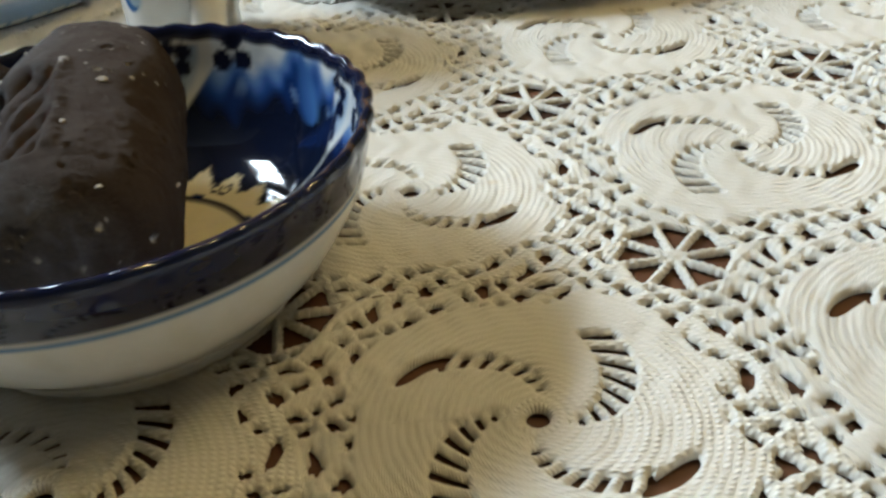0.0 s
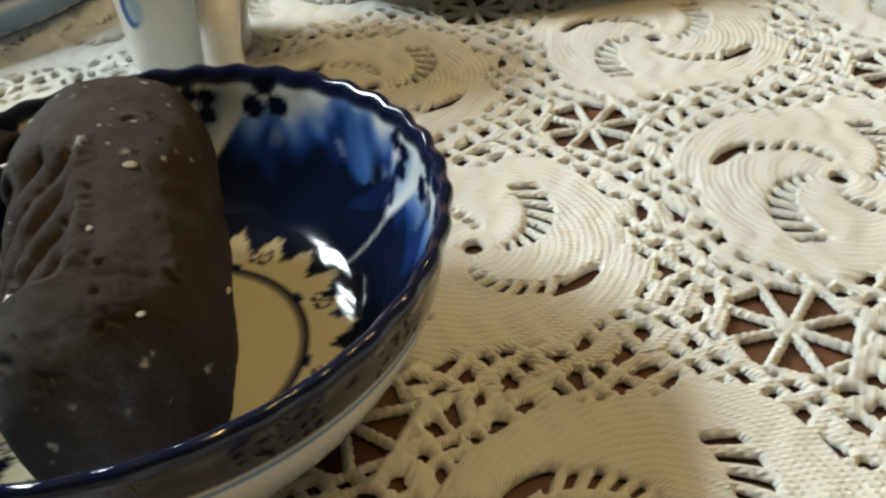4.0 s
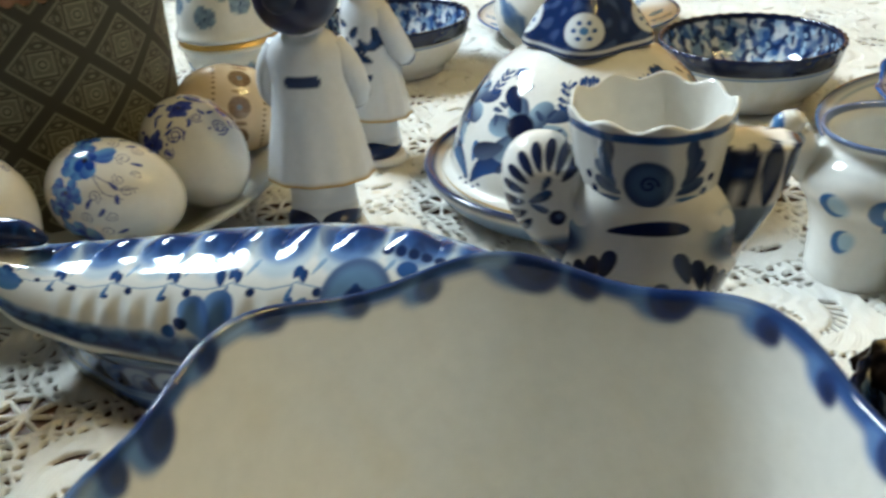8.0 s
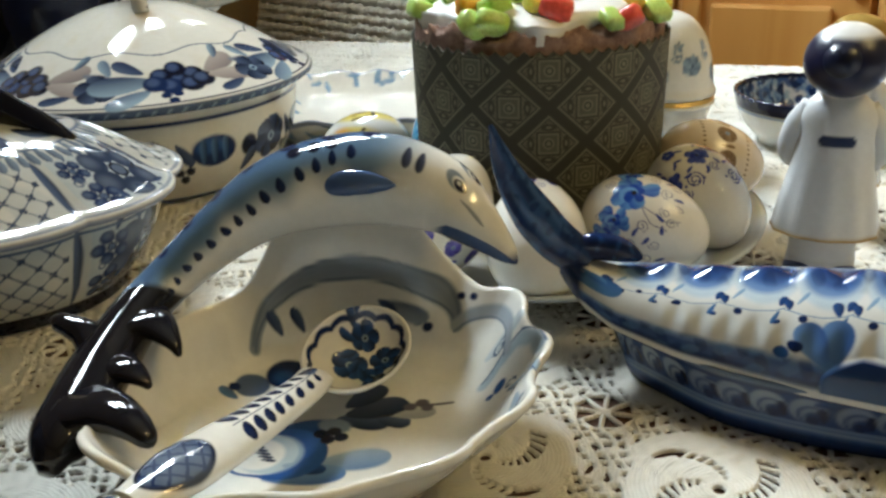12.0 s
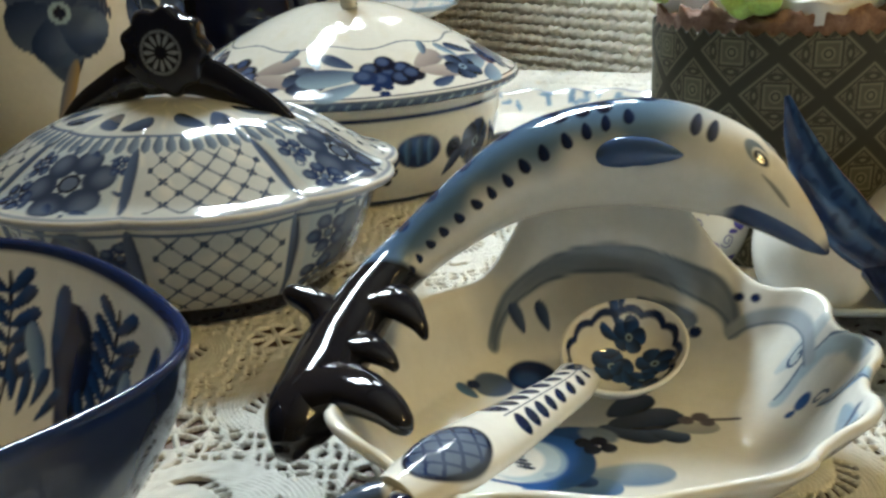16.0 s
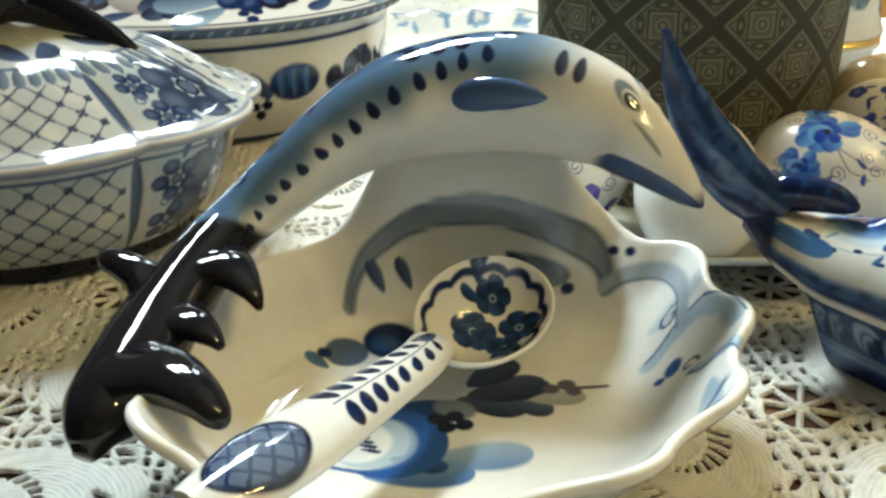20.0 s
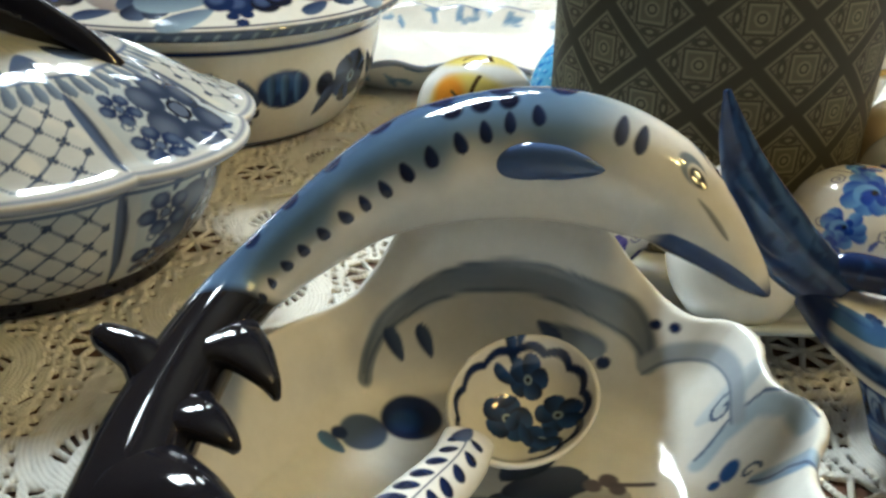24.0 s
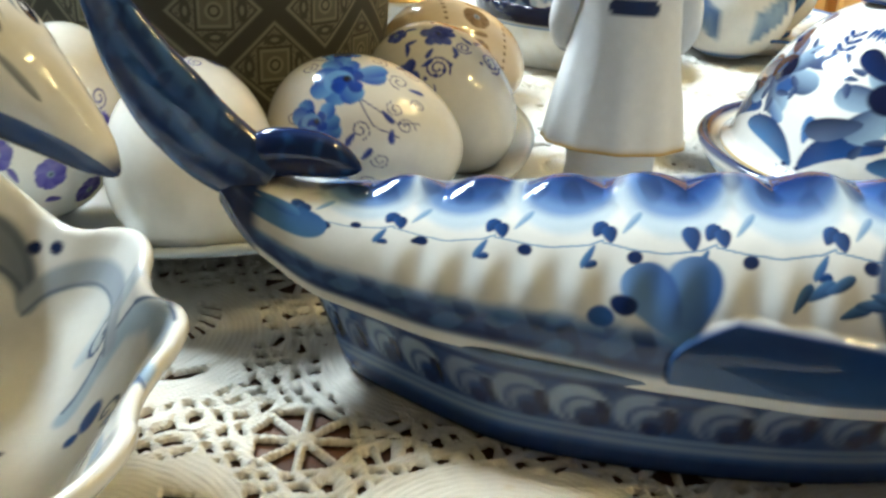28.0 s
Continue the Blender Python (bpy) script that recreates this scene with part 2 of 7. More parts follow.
def spline(pts, n):
    """A smooth line through pts (Catmull-Rom), n points evenly along it."""
    p = np.array(pts, float)
    q = np.vstack([2 * p[0] - p[1], p, 2 * p[-1] - p[-2]])
    out = []
    for k in range(len(p) - 1):
        a, b, c, d = q[k:k + 4]
        t = np.linspace(0, 1, 24, endpoint=False)[:, None]
        out.append(0.5 * (2 * b + (c - a) * t + (2 * a - 5 * b + 4 * c - d) * t ** 2 + (3 * b - a - 3 * c + d) * t ** 3))
    out = np.vstack(out + [p[-1:]])
    s = np.r_[0, np.cumsum(np.linalg.norm(np.diff(out, axis=0), axis=1))]
    u = np.linspace(0, s[-1], n)
    return np.stack([np.interp(u, s, out[:, k]) for k in range(p.shape[1])], 1)


def turned(profile, rows, cols, lobe=None, curved=True):
    """A turned form: V, with its angle TH, the way S along the profile (mm) and the profile's radius and height."""
    p = spline(profile, rows) if curved else np.array(profile, float)
    if not curved:
        s = np.r_[0, np.cumsum(np.linalg.norm(np.diff(p, axis=0), axis=1))]
        u = np.linspace(0, s[-1], rows)
        p = np.stack([np.interp(u, s, p[:, k]) for k in (0, 1)], 1)
    s = np.r_[0, np.cumsum(np.linalg.norm(np.diff(p, axis=0), axis=1))] * 1000
    th = np.linspace(0, 2 * np.pi, cols, endpoint=False)
    R, TH = np.meshgrid(p[:, 0], th, indexing="ij")
    Z = np.repeat(p[:, 1:2], cols, 1)
    S = np.repeat(s[:, None], cols, 1)
    if lobe is not None:
        R, Z = lobe(R, Z, TH, S)
    R = np.maximum(R, 1e-5)
    return np.stack([R * np.cos(TH), R * np.sin(TH), Z], -1), TH, S, R, Z


def sweep(path, radii, rows, cols, flat=1.0, up=(0, 0, 1), shape=None, blunt=0.0):
    """A form drawn along a path; radii (across, along up) are spread evenly over it. Closed at its ends."""
    p = spline(path, rows)
    q = np.array(radii, float)
    q = q if q.ndim == 2 else np.stack([q, q], 1)
    u, nodes = np.linspace(0, 1, rows), np.linspace(0, 1, len(q))
    if len(q) == len(path):
        line = spline(path, 600)
        nodes = np.array([np.argmin(np.linalg.norm(line - np.array(c, float), axis=1)) for c in path]) / 599.0
    r = np.stack([np.interp(u, nodes, q[:, k]) for k in (0, 1)], 1)
    ker = np.hanning(2 * (rows // 14) + 3)
    pad = len(ker) // 2
    r = np.stack([np.convolve(np.pad(r[:, k], pad, mode="reflect", reflect_type="odd"), ker / ker.sum(), "valid") for k in (0, 1)], 1)
    r = np.maximum(r, 1e-5)
    t = np.gradient(p, axis=0)
    t /= np.linalg.norm(t, axis=1)[:, None]
    side = np.cross(t, np.array(up, float))
    side /= np.maximum(np.linalg.norm(side, axis=1), 1e-6)[:, None]
    top = np.cross(side, t)
    a = np.linspace(0, 2 * np.pi, cols, endpoint=False)
    ca, sa = np.cos(a), np.sin(a)
    if shape:
        ca, sa = shape(ca, sa)
    if blunt:
        u = np.linspace(0, 1, rows)
        e = np.clip((1 - u) / blunt, 0, 1)
        r = r * np.sqrt(np.clip(1 - (1 - e) ** 2, 0, 1))[:, None]
    V = p[:, None] + r[:, 0, None, None] * ca[None, :, None] * side[:, None] + flat * r[:, 1, None, None] * sa[None, :, None] * top[:, None]
    V = np.concatenate([np.repeat(p[:1, None], cols, 1), V, np.repeat(p[-1:, None], cols, 1)])
    L = np.r_[0, np.linspace(0, 1, rows), 1]
    A = np.broadcast_to(a, (rows + 2, cols))
    return V, np.repeat(L[:, None], cols, 1), A


class Brush:
    """Pigment on a surface laid out flat: X along, Y across, in millimetres; per: where X closes on itself."""

    def __init__(self, X, Y, base=WHITE, per=None):
        self.X, self.Y, self.per = X, Y, per
        self.c = np.empty(X.shape + (3,))
        self.c[:] = base

    def dx(self, x):
        d = self.X - x
        return d if self.per is None else (d + self.per / 2) % self.per - self.per / 2

    def lay(self, alpha, col):
        a = np.clip(alpha, 0, 1)[..., None]
        self.c = self.c * (1 - a) + np.asarray(col) * a

    def band(self, y0, y1, col, soft=0.3, strength=1.0):
        self.lay(strength * smooth(y0 - soft, y0 + soft, self.Y) * (1 - smooth(y1 - soft, y1 + soft, self.Y)), col)

    def dot(self, x, y, r, col, soft=0.3, squash=1.0):
        d = np.hypot(self.dx(x), (self.Y - y) / squash)
        self.lay(1 - smooth(r - soft, r + soft, d), col)

    def petal(self, x, y, length, width, deg, dark=COB, light=MID, soft=0.3, lean=0.0):
        """One brush stroke that begins at (x, y) and swells along its way; dark on one side, light on the other."""
        a = radians(deg)
        dx, dy = self.dx(x), self.Y - y
        u = (dx * math.cos(a) + dy * math.sin(a)) / length
        v = -dx * math.sin(a) + dy * math.cos(a) + lean * width * (u - u * u)
        uc = np.clip(u, 0, 1)
        w = width / 2 * np.sqrt(np.clip(4 * uc * (1 - uc), 0, 1)) * (0.55 + 0.6 * uc)
        al = (1 - smooth(-soft, soft, np.abs(v) - w)) * ((u > 0) & (u < 1))
        k = np.clip(0.5 + v / (width + 1e-6), 0, 1)[..., None]
        col = np.asarray(dark) * (1 - k) + np.asarray(light) * k
        al = al[..., None]
        self.c = self.c * (1 - al) + col * al

    def line(self, pts, w, col, soft=0.15):
        best = np.full(self.X.shape, 1e9)
        for (x0, y0), (x1, y1) in zip(pts[:-1], pts[1:]):
            dx, dy = self.dx(x0), self.Y - y0
            ex, ey = x1 - x0, y1 - y0
            t = np.clip((dx * ex + dy * ey) / (ex * ex + ey * ey + 1e-9), 0, 1)
            best = np.minimum(best, np.hypot(dx - t * ex, dy - t * ey))
        self.lay(1 - smooth(w / 2 - soft, w / 2 + soft, best), col)

    def curl(self, x, y, r, turns, w, col, start=0.0, hand=1):
        a = np.linspace(0, turns * 2 * np.pi, int(10 * turns) + 4)
        rr = r * (1 - 0.8 * a / a[-1])
        self.line([(x + q * math.cos(hand * s + start), y + q * math.sin(hand * s + start)) for q, s in zip(rr, a)], w, col)

    def flower(self, x, y, r, petals=5, dark=COB, light=MID, heart=INK, turn=0.0):
        for k in range(petals):
            self.petal(x, y, r, r * 1.05, turn + 360 * k / petals, dark, light, 0.25)
        self.dot(x, y, r * 0.20, PALE)
        self.dot(x, y, r * 0.12, heart)

    def bloom(self, x, y, r, petals, dark, light, turn=0.0):
        """A flower of separate round petals about a ringed heart."""
        for k in range(petals):
            a = radians(turn + 360 * k / petals)
            px, py = x + 0.62 * r * math.cos(a), y + 0.62 * r * math.sin(a)
            self.dot(px, py, 0.36 * r, dark, 0.35)
            self.dot(px + 0.10 * r * math.cos(a), py + 0.10 * r * math.sin(a), 0.20 * r, light, 0.16 * r)
        self.dot(x, y, 0.25 * r, INK, 0.25)
        self.dot(x, y, 0.18 * r, light, 0.25)

    def crescent(self, x, y, r, deg, col, open_=0.45, soft=0.35, strength=1.0):
        """A sickle whose open side faces deg."""
        a = radians(deg)
        d0 = np.hypot(self.dx(x), self.Y - y)
        d1 = np.hypot(self.dx(x + open_ * r * math.cos(a)), self.Y - y - open_ * r * math.sin(a))
        self.lay(strength * (1 - smooth(r - soft, r + soft, d0)) * smooth(0.78 * r - soft, 0.78 * r + soft, d1), col)

    def leaf(self, x, y, length, deg, dark=COB, light=PALE):
        self.petal(x, y, length, length * 0.42, deg, dark, light, 0.25, 0.3)

    def berries(self, x, y, r, col=INK):
        for ax, ay in ((-r * 1.1, 0), (r * 1.1, 0.2 * r), (0, -1.8 * r)):
            self.dot(x + ax, y + ay, r, col)

    def spray(self, x, y, size, deg, rng, dark=COB, light=MID, n=5):
        """A stem with paired leaves."""
        a = radians(deg)
        self.line([(x, y), (x + size * math.cos(a), y + size * math.sin(a))], max(0.4, size * 0.03), dark)
        for k in range(n):
            f = 0.2 + 0.75 * k / n
            px, py = x + size * f * math.cos(a), y + size * f * math.sin(a)
            for sgn in (-1, 1):
                self.petal(px, py, size * 0.30, size * 0.13, deg + sgn * (50 + rng.uniform(-12, 12)), dark, light, 0.2)

    def cloud(self, scale, lo, hi, col, seed=0, strength=1.0):
        """Uneven wash."""
        r = np.random.default_rng(seed)
        s = np.zeros(self.X.shape)
        for k in range(6):
            a, ph = r.uniform(0, 6.28), r.uniform(0, 6.28)
            f = r.uniform(0.5, 1.8) / scale * 6.28
            s += np.sin((self.X * math.cos(a) + self.Y * math.sin(a)) * f + ph)
        self.lay(strength * smooth(lo, hi, s / 3), col)


def noisy(V, amp, scale, seed=0.0):
    """Small unevenness of a hand-made form, along its normal-free radius."""
    f = V.reshape(-1, 3)
    d = np.array([noise.noise(Vector((p * scale + seed).tolist())) for p in f])
    return V + (amp * d[:, None] * (f - f.mean(0)) / np.maximum(np.linalg.norm(f - f.mean(0), axis=1), 1e-6)[:, None]).reshape(V.shape)


# ---- the room ----
def box(name, x0, x1, y0, y1, z0, z1, mat, parent=None, bevel=0.0):
    bm = bmesh.new()
    bmesh.ops.create_cube(bm, size=1.0)
    for v in bm.verts:
        v.co = ((x0 + x1) / 2 + v.co.x * (x1 - x0), (y0 + y1) / 2 + v.co.y * (y1 - y0), (z0 + z1) / 2 + v.co.z * (z1 - z0))
    if bevel:
        bmesh.ops.bevel(bm, geom=bm.edges[:], offset=bevel, segments=2, affect="EDGES", profile=0.5)
    me = bpy.data.meshes.new(name)
    bm.to_mesh(me)
    bm.free()
    me.materials.append(mat)
    ob = new(name, me)
    if parent is not None:
        ob.parent = parent
    return ob


FZ, CZ = -0.75, 1.95
X0, X1, Y0, Y1 = -1.13, 1.8, -1.8, 2.3
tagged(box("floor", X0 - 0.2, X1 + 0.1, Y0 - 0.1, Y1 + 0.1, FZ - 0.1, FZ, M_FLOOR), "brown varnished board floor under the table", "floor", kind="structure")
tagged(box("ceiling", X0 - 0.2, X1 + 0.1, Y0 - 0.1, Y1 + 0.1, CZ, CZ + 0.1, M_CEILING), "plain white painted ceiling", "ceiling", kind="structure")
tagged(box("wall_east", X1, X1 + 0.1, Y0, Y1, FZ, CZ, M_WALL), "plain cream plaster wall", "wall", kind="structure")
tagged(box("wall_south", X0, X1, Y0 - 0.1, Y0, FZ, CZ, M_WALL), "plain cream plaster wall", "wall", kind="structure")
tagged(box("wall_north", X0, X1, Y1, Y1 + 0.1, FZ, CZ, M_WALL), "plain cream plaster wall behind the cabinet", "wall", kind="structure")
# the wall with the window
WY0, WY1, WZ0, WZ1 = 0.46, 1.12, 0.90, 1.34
# second opening, out of view, added only to let that extra lamp in
ADDED_WIN = (1.32, 1.68)
for nm, a in (("wall_west", (Y0, WY0, FZ, CZ)), ("wall_west_pier", (WY1, ADDED_WIN[0], FZ, CZ)), ("wall_west_side", (ADDED_WIN[1], Y1, FZ, CZ)), ("wall_west_sill", (WY0, WY1, FZ, WZ0)),
              ("wall_west_head", (WY0, WY1, WZ1, CZ)), ("wall_west_sill_b", (ADDED_WIN[0], ADDED_WIN[1], FZ, WZ0)), ("wall_west_head_b", (ADDED_WIN[0], ADDED_WIN[1], WZ1, CZ))):
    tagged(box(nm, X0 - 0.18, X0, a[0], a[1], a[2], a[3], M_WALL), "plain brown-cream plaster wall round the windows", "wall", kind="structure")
M_FRAME = rough_stuff("white_window_paint", (0.74, 0.74, 0.72), (0.8, 0.8, 0.78), 20.0, 0.4, 0.0003)
for nm, y0, y1 in (("window_1", WY0, WY1), ("added_window", *ADDED_WIN)):
    win = empty(nm, (X0 - 0.05, (y0 + y1) / 2, WZ0))
    tagged(win, "unseen white framed window with bright daylight behind", "window", kind="structure")
    w2, hh = (y1 - y0) / 2, WZ1 - WZ0
    for part_name, a in (("frame_side", (-w2, -w2 + 0.04, 0, hh)), ("frame_side", (w2 - 0.04, w2, 0, hh)), ("frame_post", (-0.02, 0.02, 0.04, hh - 0.04)),
                         ("frame_foot", (-w2 + 0.04, w2 - 0.04, 0, 0.04)), ("frame_head", (-w2 + 0.04, w2 - 0.04, hh - 0.04, hh))):
        box(part_name, -0.025, 0.025, a[0], a[1], a[2], a[3], M_FRAME, win, 0.004)

# pine cabinet along the wall behind the table
cab = empty("pine_cabinet", (-0.02, 1.72, FZ))
tagged(cab, "varnished orange pine cabinet with panelled doors behind the table", "cabinet")
box("body", -1.0, 1.1, 0.02, 0.45, 0.0, 1.45, M_CABINET, cab, 0.004)
for k in range(6):
    x = -1.0 + 0.35 * k
    d = box("door", x + 0.006, x + 0.344, -0.004, 0.018, 0.05, 1.42, M_CABINET, cab, 0.003)
    for z0, z1 in ((0.10, 0.66), (0.74, 1.36)):
        box("panel", x + 0.066, x + 0.284, -0.018, -0.0045, z0, z1, M_CABINET, d, 0.008)
    box("stile", x + 0.012, x + 0.05, -0.02, -0.0045, 0.06, 1.41, M_CABINET, d, 0.006)
    k2 = box("knob", x + 0.30, x + 0.32, -0.03, -0.0045, 0.69, 0.71, M_CABINET, d, 0.006)

# ---- the table and its lace cloth ----
table = empty("dining_table", (0, 0, FZ))
tagged(table, "brown wooden dining table under a lace cloth", "table")
TX0, TX1, TY0, TY1 = -1.04, 0.80, -0.55, 0.74
box("tabletop", TX0, TX1, TY0, TY1, -FZ - 0.032, -FZ - 0.0022, M_TABLE, table, 0.004)
for x in (TX0 + 0.08, TX1 - 0.08):
    for y in (TY0 + 0.08, TY1 - 0.08):
        box("leg", x - 0.035, x + 0.035, y - 0.035, y + 0.035, 0.0, -FZ - 0.0325, M_TABLE, table, 0.006)

LA, LB, LO = np.array((0.0760, 0.0125)), np.array((-0.023, 0.072)), np.array((-0.013, 0.184))


def lace_field(u, v):
    """Above zero where there is thread: a pinwheel in the middle of the motif, a star at each corner, net between. In mm."""
    x, y = (u * LA[0] + v * LB[0]) * 1000, (u * LA[1] + v * LB[1]) * 1000
    r, th = np.hypot(x, y), np.arctan2(y, x)
    # pinwheel: four arms of ladder bars that wind outwards, dense work between them
    arm = th - 0.0698 * (r - 6) - 1.396
    quarter = arm / (np.pi / 2) + 0.5
    q = quarter % 1.0 - 0.5
    odd = np.floor(quarter) % 2
    d = q * (np.pi / 2) * r
    s = r + 0.30 * d
    short = np.interp(r, [5, 9, 14, 19, 21], [0.5, 1.3, 2.2, 2.6, 2.4])
    long_ = np.interp(r, [5, 9, 14, 20, 25], [0.5, 1.6, 3.6, 5.4, 5.0])
    wl = np.where(odd > 0.5, long_, short)
    bars = 0.66 - np.abs((s / 2.3) % 1.0 - 0.5) * 2.3
    lad = np.maximum(bars, np.abs(d) - wl)
    lad = np.where((s > 5.0) & (s < np.where(odd > 0.5, 23.6, 20.9)), lad, 3.0)
    tear = np.where(odd > 0.5, 3.0, np.hypot((r - 23.0) / 0.8, d * 0.8 + 1.0) - 3.1)
    rim = 31.8 + 2.6 * np.cos(4 * (arm - 0.9))
    pin = np.minimum(np.minimum(rim - r, r - 1.9), np.minimum(lad, tear))
    # net
    wob = 0.06 * np.sin(2 * np.pi * (3 * u + 2 * v)) + 0.05 * np.sin(2 * np.pi * (5 * v - u))
    w1 = 0.13 * np.sin(2 * np.pi * (4 * u - 3 * v) + 1.0) + 0.10 * np.sin(2 * np.pi * (7 * u + 6 * v) + 2.0)
    w2 = 0.14 * np.sin(2 * np.pi * (3 * u + 5 * v) + 0.4) + 0.09 * np.sin(2 * np.pi * (8 * v - 7 * u) + 0.7)
    p1, p2 = 14 * u + 4 * v + wob * 2.6 + w1, 13 * v - 5 * u + wob * 2.4 + 0.5 + w2
    n1, n2 = np.abs((p1 + 0.5) % 1.0 - 0.5) * 5.0, np.abs((p2 + 0.5) % 1.0 - 0.5) * 5.3
    fat = 0.20 * np.sin(2 * np.pi * (2 * u + 3 * v) + 0.5) + 0.16 * np.sin(2 * np.pi * (9 * u - 8 * v))
    # the cords are twisted: they swell and thin along their way
    net = np.maximum(1.32 + fat + 0.20 * np.sin(2 * np.pi * p2 * 3.0) - n1, 1.36 - fat + 0.20 * np.sin(2 * np.pi * p1 * 3.0) - n2)
    out = np.maximum(pin, np.where(r > rim - 0.8, net, -9))
    # stars
    for cu in (-0.5, 0.5):
        for cv in (-0.5, 0.5):
            sx, sy = ((u - cu) * LA[0] + (v - cv) * LB[0]) * 1000 - 3.0, ((u - cu) * LA[1] + (v - cv) * LB[1]) * 1000
            sr, st = np.hypot(sx, sy), np.arctan2(sy, sx)
            g = np.abs(((st / (np.pi / 4)) + 0.3) % 1.0 - 0.5) * (np.pi / 4) * sr
            spoke = np.maximum(0.92 + 0.16 * np.sin(sr * 3.6 + st) - g, 1.9 - sr)
            ring = 0.95 + 0.15 * np.sin(st * 44) - np.abs(sr - 11.4 - 0.5 * np.cos(8 * st))
            star = np.maximum(spoke, ring)
            out = np.where(sr < 11.6, star, out)
    return out, r, th, x, y


def lace_mesh(name, n, thick=0.0015):
    """One motif of the cloth, cut out along its threads."""
    g = np.linspace(-0.5, 0.5, n + 1)
    U, W = np.meshgrid(g, g, indexing="ij")
    F, r, th, x, y = lace_field(U, W)
    F = np.where(np.abs(F) < 0.02, 0.02, F)
    pu, pv, key, faces, rim = [], [], {}, [], []

    def vert(k, a, b):
        if k not in key:
            key[k] = len(pu)
            pu.append(a)
            pv.append(b)
        return key[k]
    Fl = F.tolist()
    gl = g.tolist()
    for i in range(n):
        for j in range(n):
            c = ((i, j), (i + 1, j), (i + 1, j + 1), (i, j + 1))
            f = [Fl[a][b] for a, b in c]
            if max(f) <= 0:
                continue
            poly, cut = [], []
            for k in range(4):
                (a, b), (a2, b2) = c[k], c[(k + 1) % 4]
                f0, f1 = f[k], f[(k + 1) % 4]
                if f0 > 0:
                    poly.append(vert((a, b), gl[a], gl[b]))
                if (f0 > 0) != (f1 > 0):
                    t = f0 / (f0 - f1)
                    kk = ((a, b), (a2, b2)) if (a, b) < (a2, b2) else ((a2, b2), (a, b))
                    poly.append(vert(kk, gl[a] + t * (gl[a2] - gl[a]), gl[b] + t * (gl[b2] - gl[b])))
                    cut.append((poly[-1], f0 > 0))
            if len(poly) > 2:
                faces.append(poly)
            if len(cut) == 2:
                (a, s), (b, _) = cut
                rim.append((a, b) if s else (b, a))
    u, v = np.array(pu), np.array(pv)
    F, r, th, x, y = lace_field(u, v)
    h = -thick * 0.75 + thick * 0.75 * np.sqrt(np.clip(F / 0.9, 0.0, 1.0))
    h += 0.00018 * np.sin(x * 0.9 + 1.3 * np.sin(y * 0.5)) * np.clip(F, 0, 1)
    # rows of stitches run round in the pinwheel
    uv = np.c_[r * 10.0 / 10.0, th * np.maximum(r, 4.0)]
    co = np.c_[x / 1000, y / 1000, h]
    low = {}
    for a, b in rim:
        for k in (a, b):
            if k not in low:
                low[k] = len(co) + len(low)
    lows = np.array(list(low.keys()))
    co = np.vstack([co, co[lows] * (1, 1, 0) + (0, 0, -thick)])
    uv = np.vstack([uv, uv[lows]])
    faces += [[b, a, low[a], low[b]] for a, b in rim]
    me = bpy.data.meshes.new(name)
    me.from_pydata(co.tolist(), [], faces)
    me.polygons.foreach_set("use_smooth", np.ones(len(me.polygons), bool))
    lay = me.uv_layers.new(name="UVMap")
    idx = np.empty(len(me.loops), np.int32)
    me.loops.foreach_get("vertex_index", idx)
    lay.data.foreach_set("uv", uv.astype(np.float32)[idx].ravel())
    me.materials.append(M_LACE)
    return me


cloth = empty("lace_tablecloth", (0, 0, 0))
tagged(cloth, "off-white crocheted cotton lace tablecloth of pinwheels and stars", "tablecloth")
fine, coarse = lace_mesh("lace_motif", 176), lace_mesh("lace_motif", 64)
for i in range(-20, 17):
    for j in range(-14, 15):
        c = LO + i * LA + j * LB
        if TX0 - 0.02 < c[0] < TX1 + 0.02 and TY0 - 0.02 < c[1] < TY1 + 0.02:
            near = -0.64 < c[0] < 0.16 and 0.0 < c[1] < 0.36
            ob = new("lace_motif", fine if near else coarse)
            ob.parent, ob.location = cloth, (c[0], c[1], 0)


# ---- the porcelain ----
def lobed(k, amp, z0, z1, phase=0.0, lift=0.0):
    """Waves that grow between the heights z0 and z1."""
    def f(R, Z, TH, S):
        w = smooth(z0, z1, Z) * np.cos(k * TH + phase)
        return R * (1 + amp * w), Z + lift * w
    return f


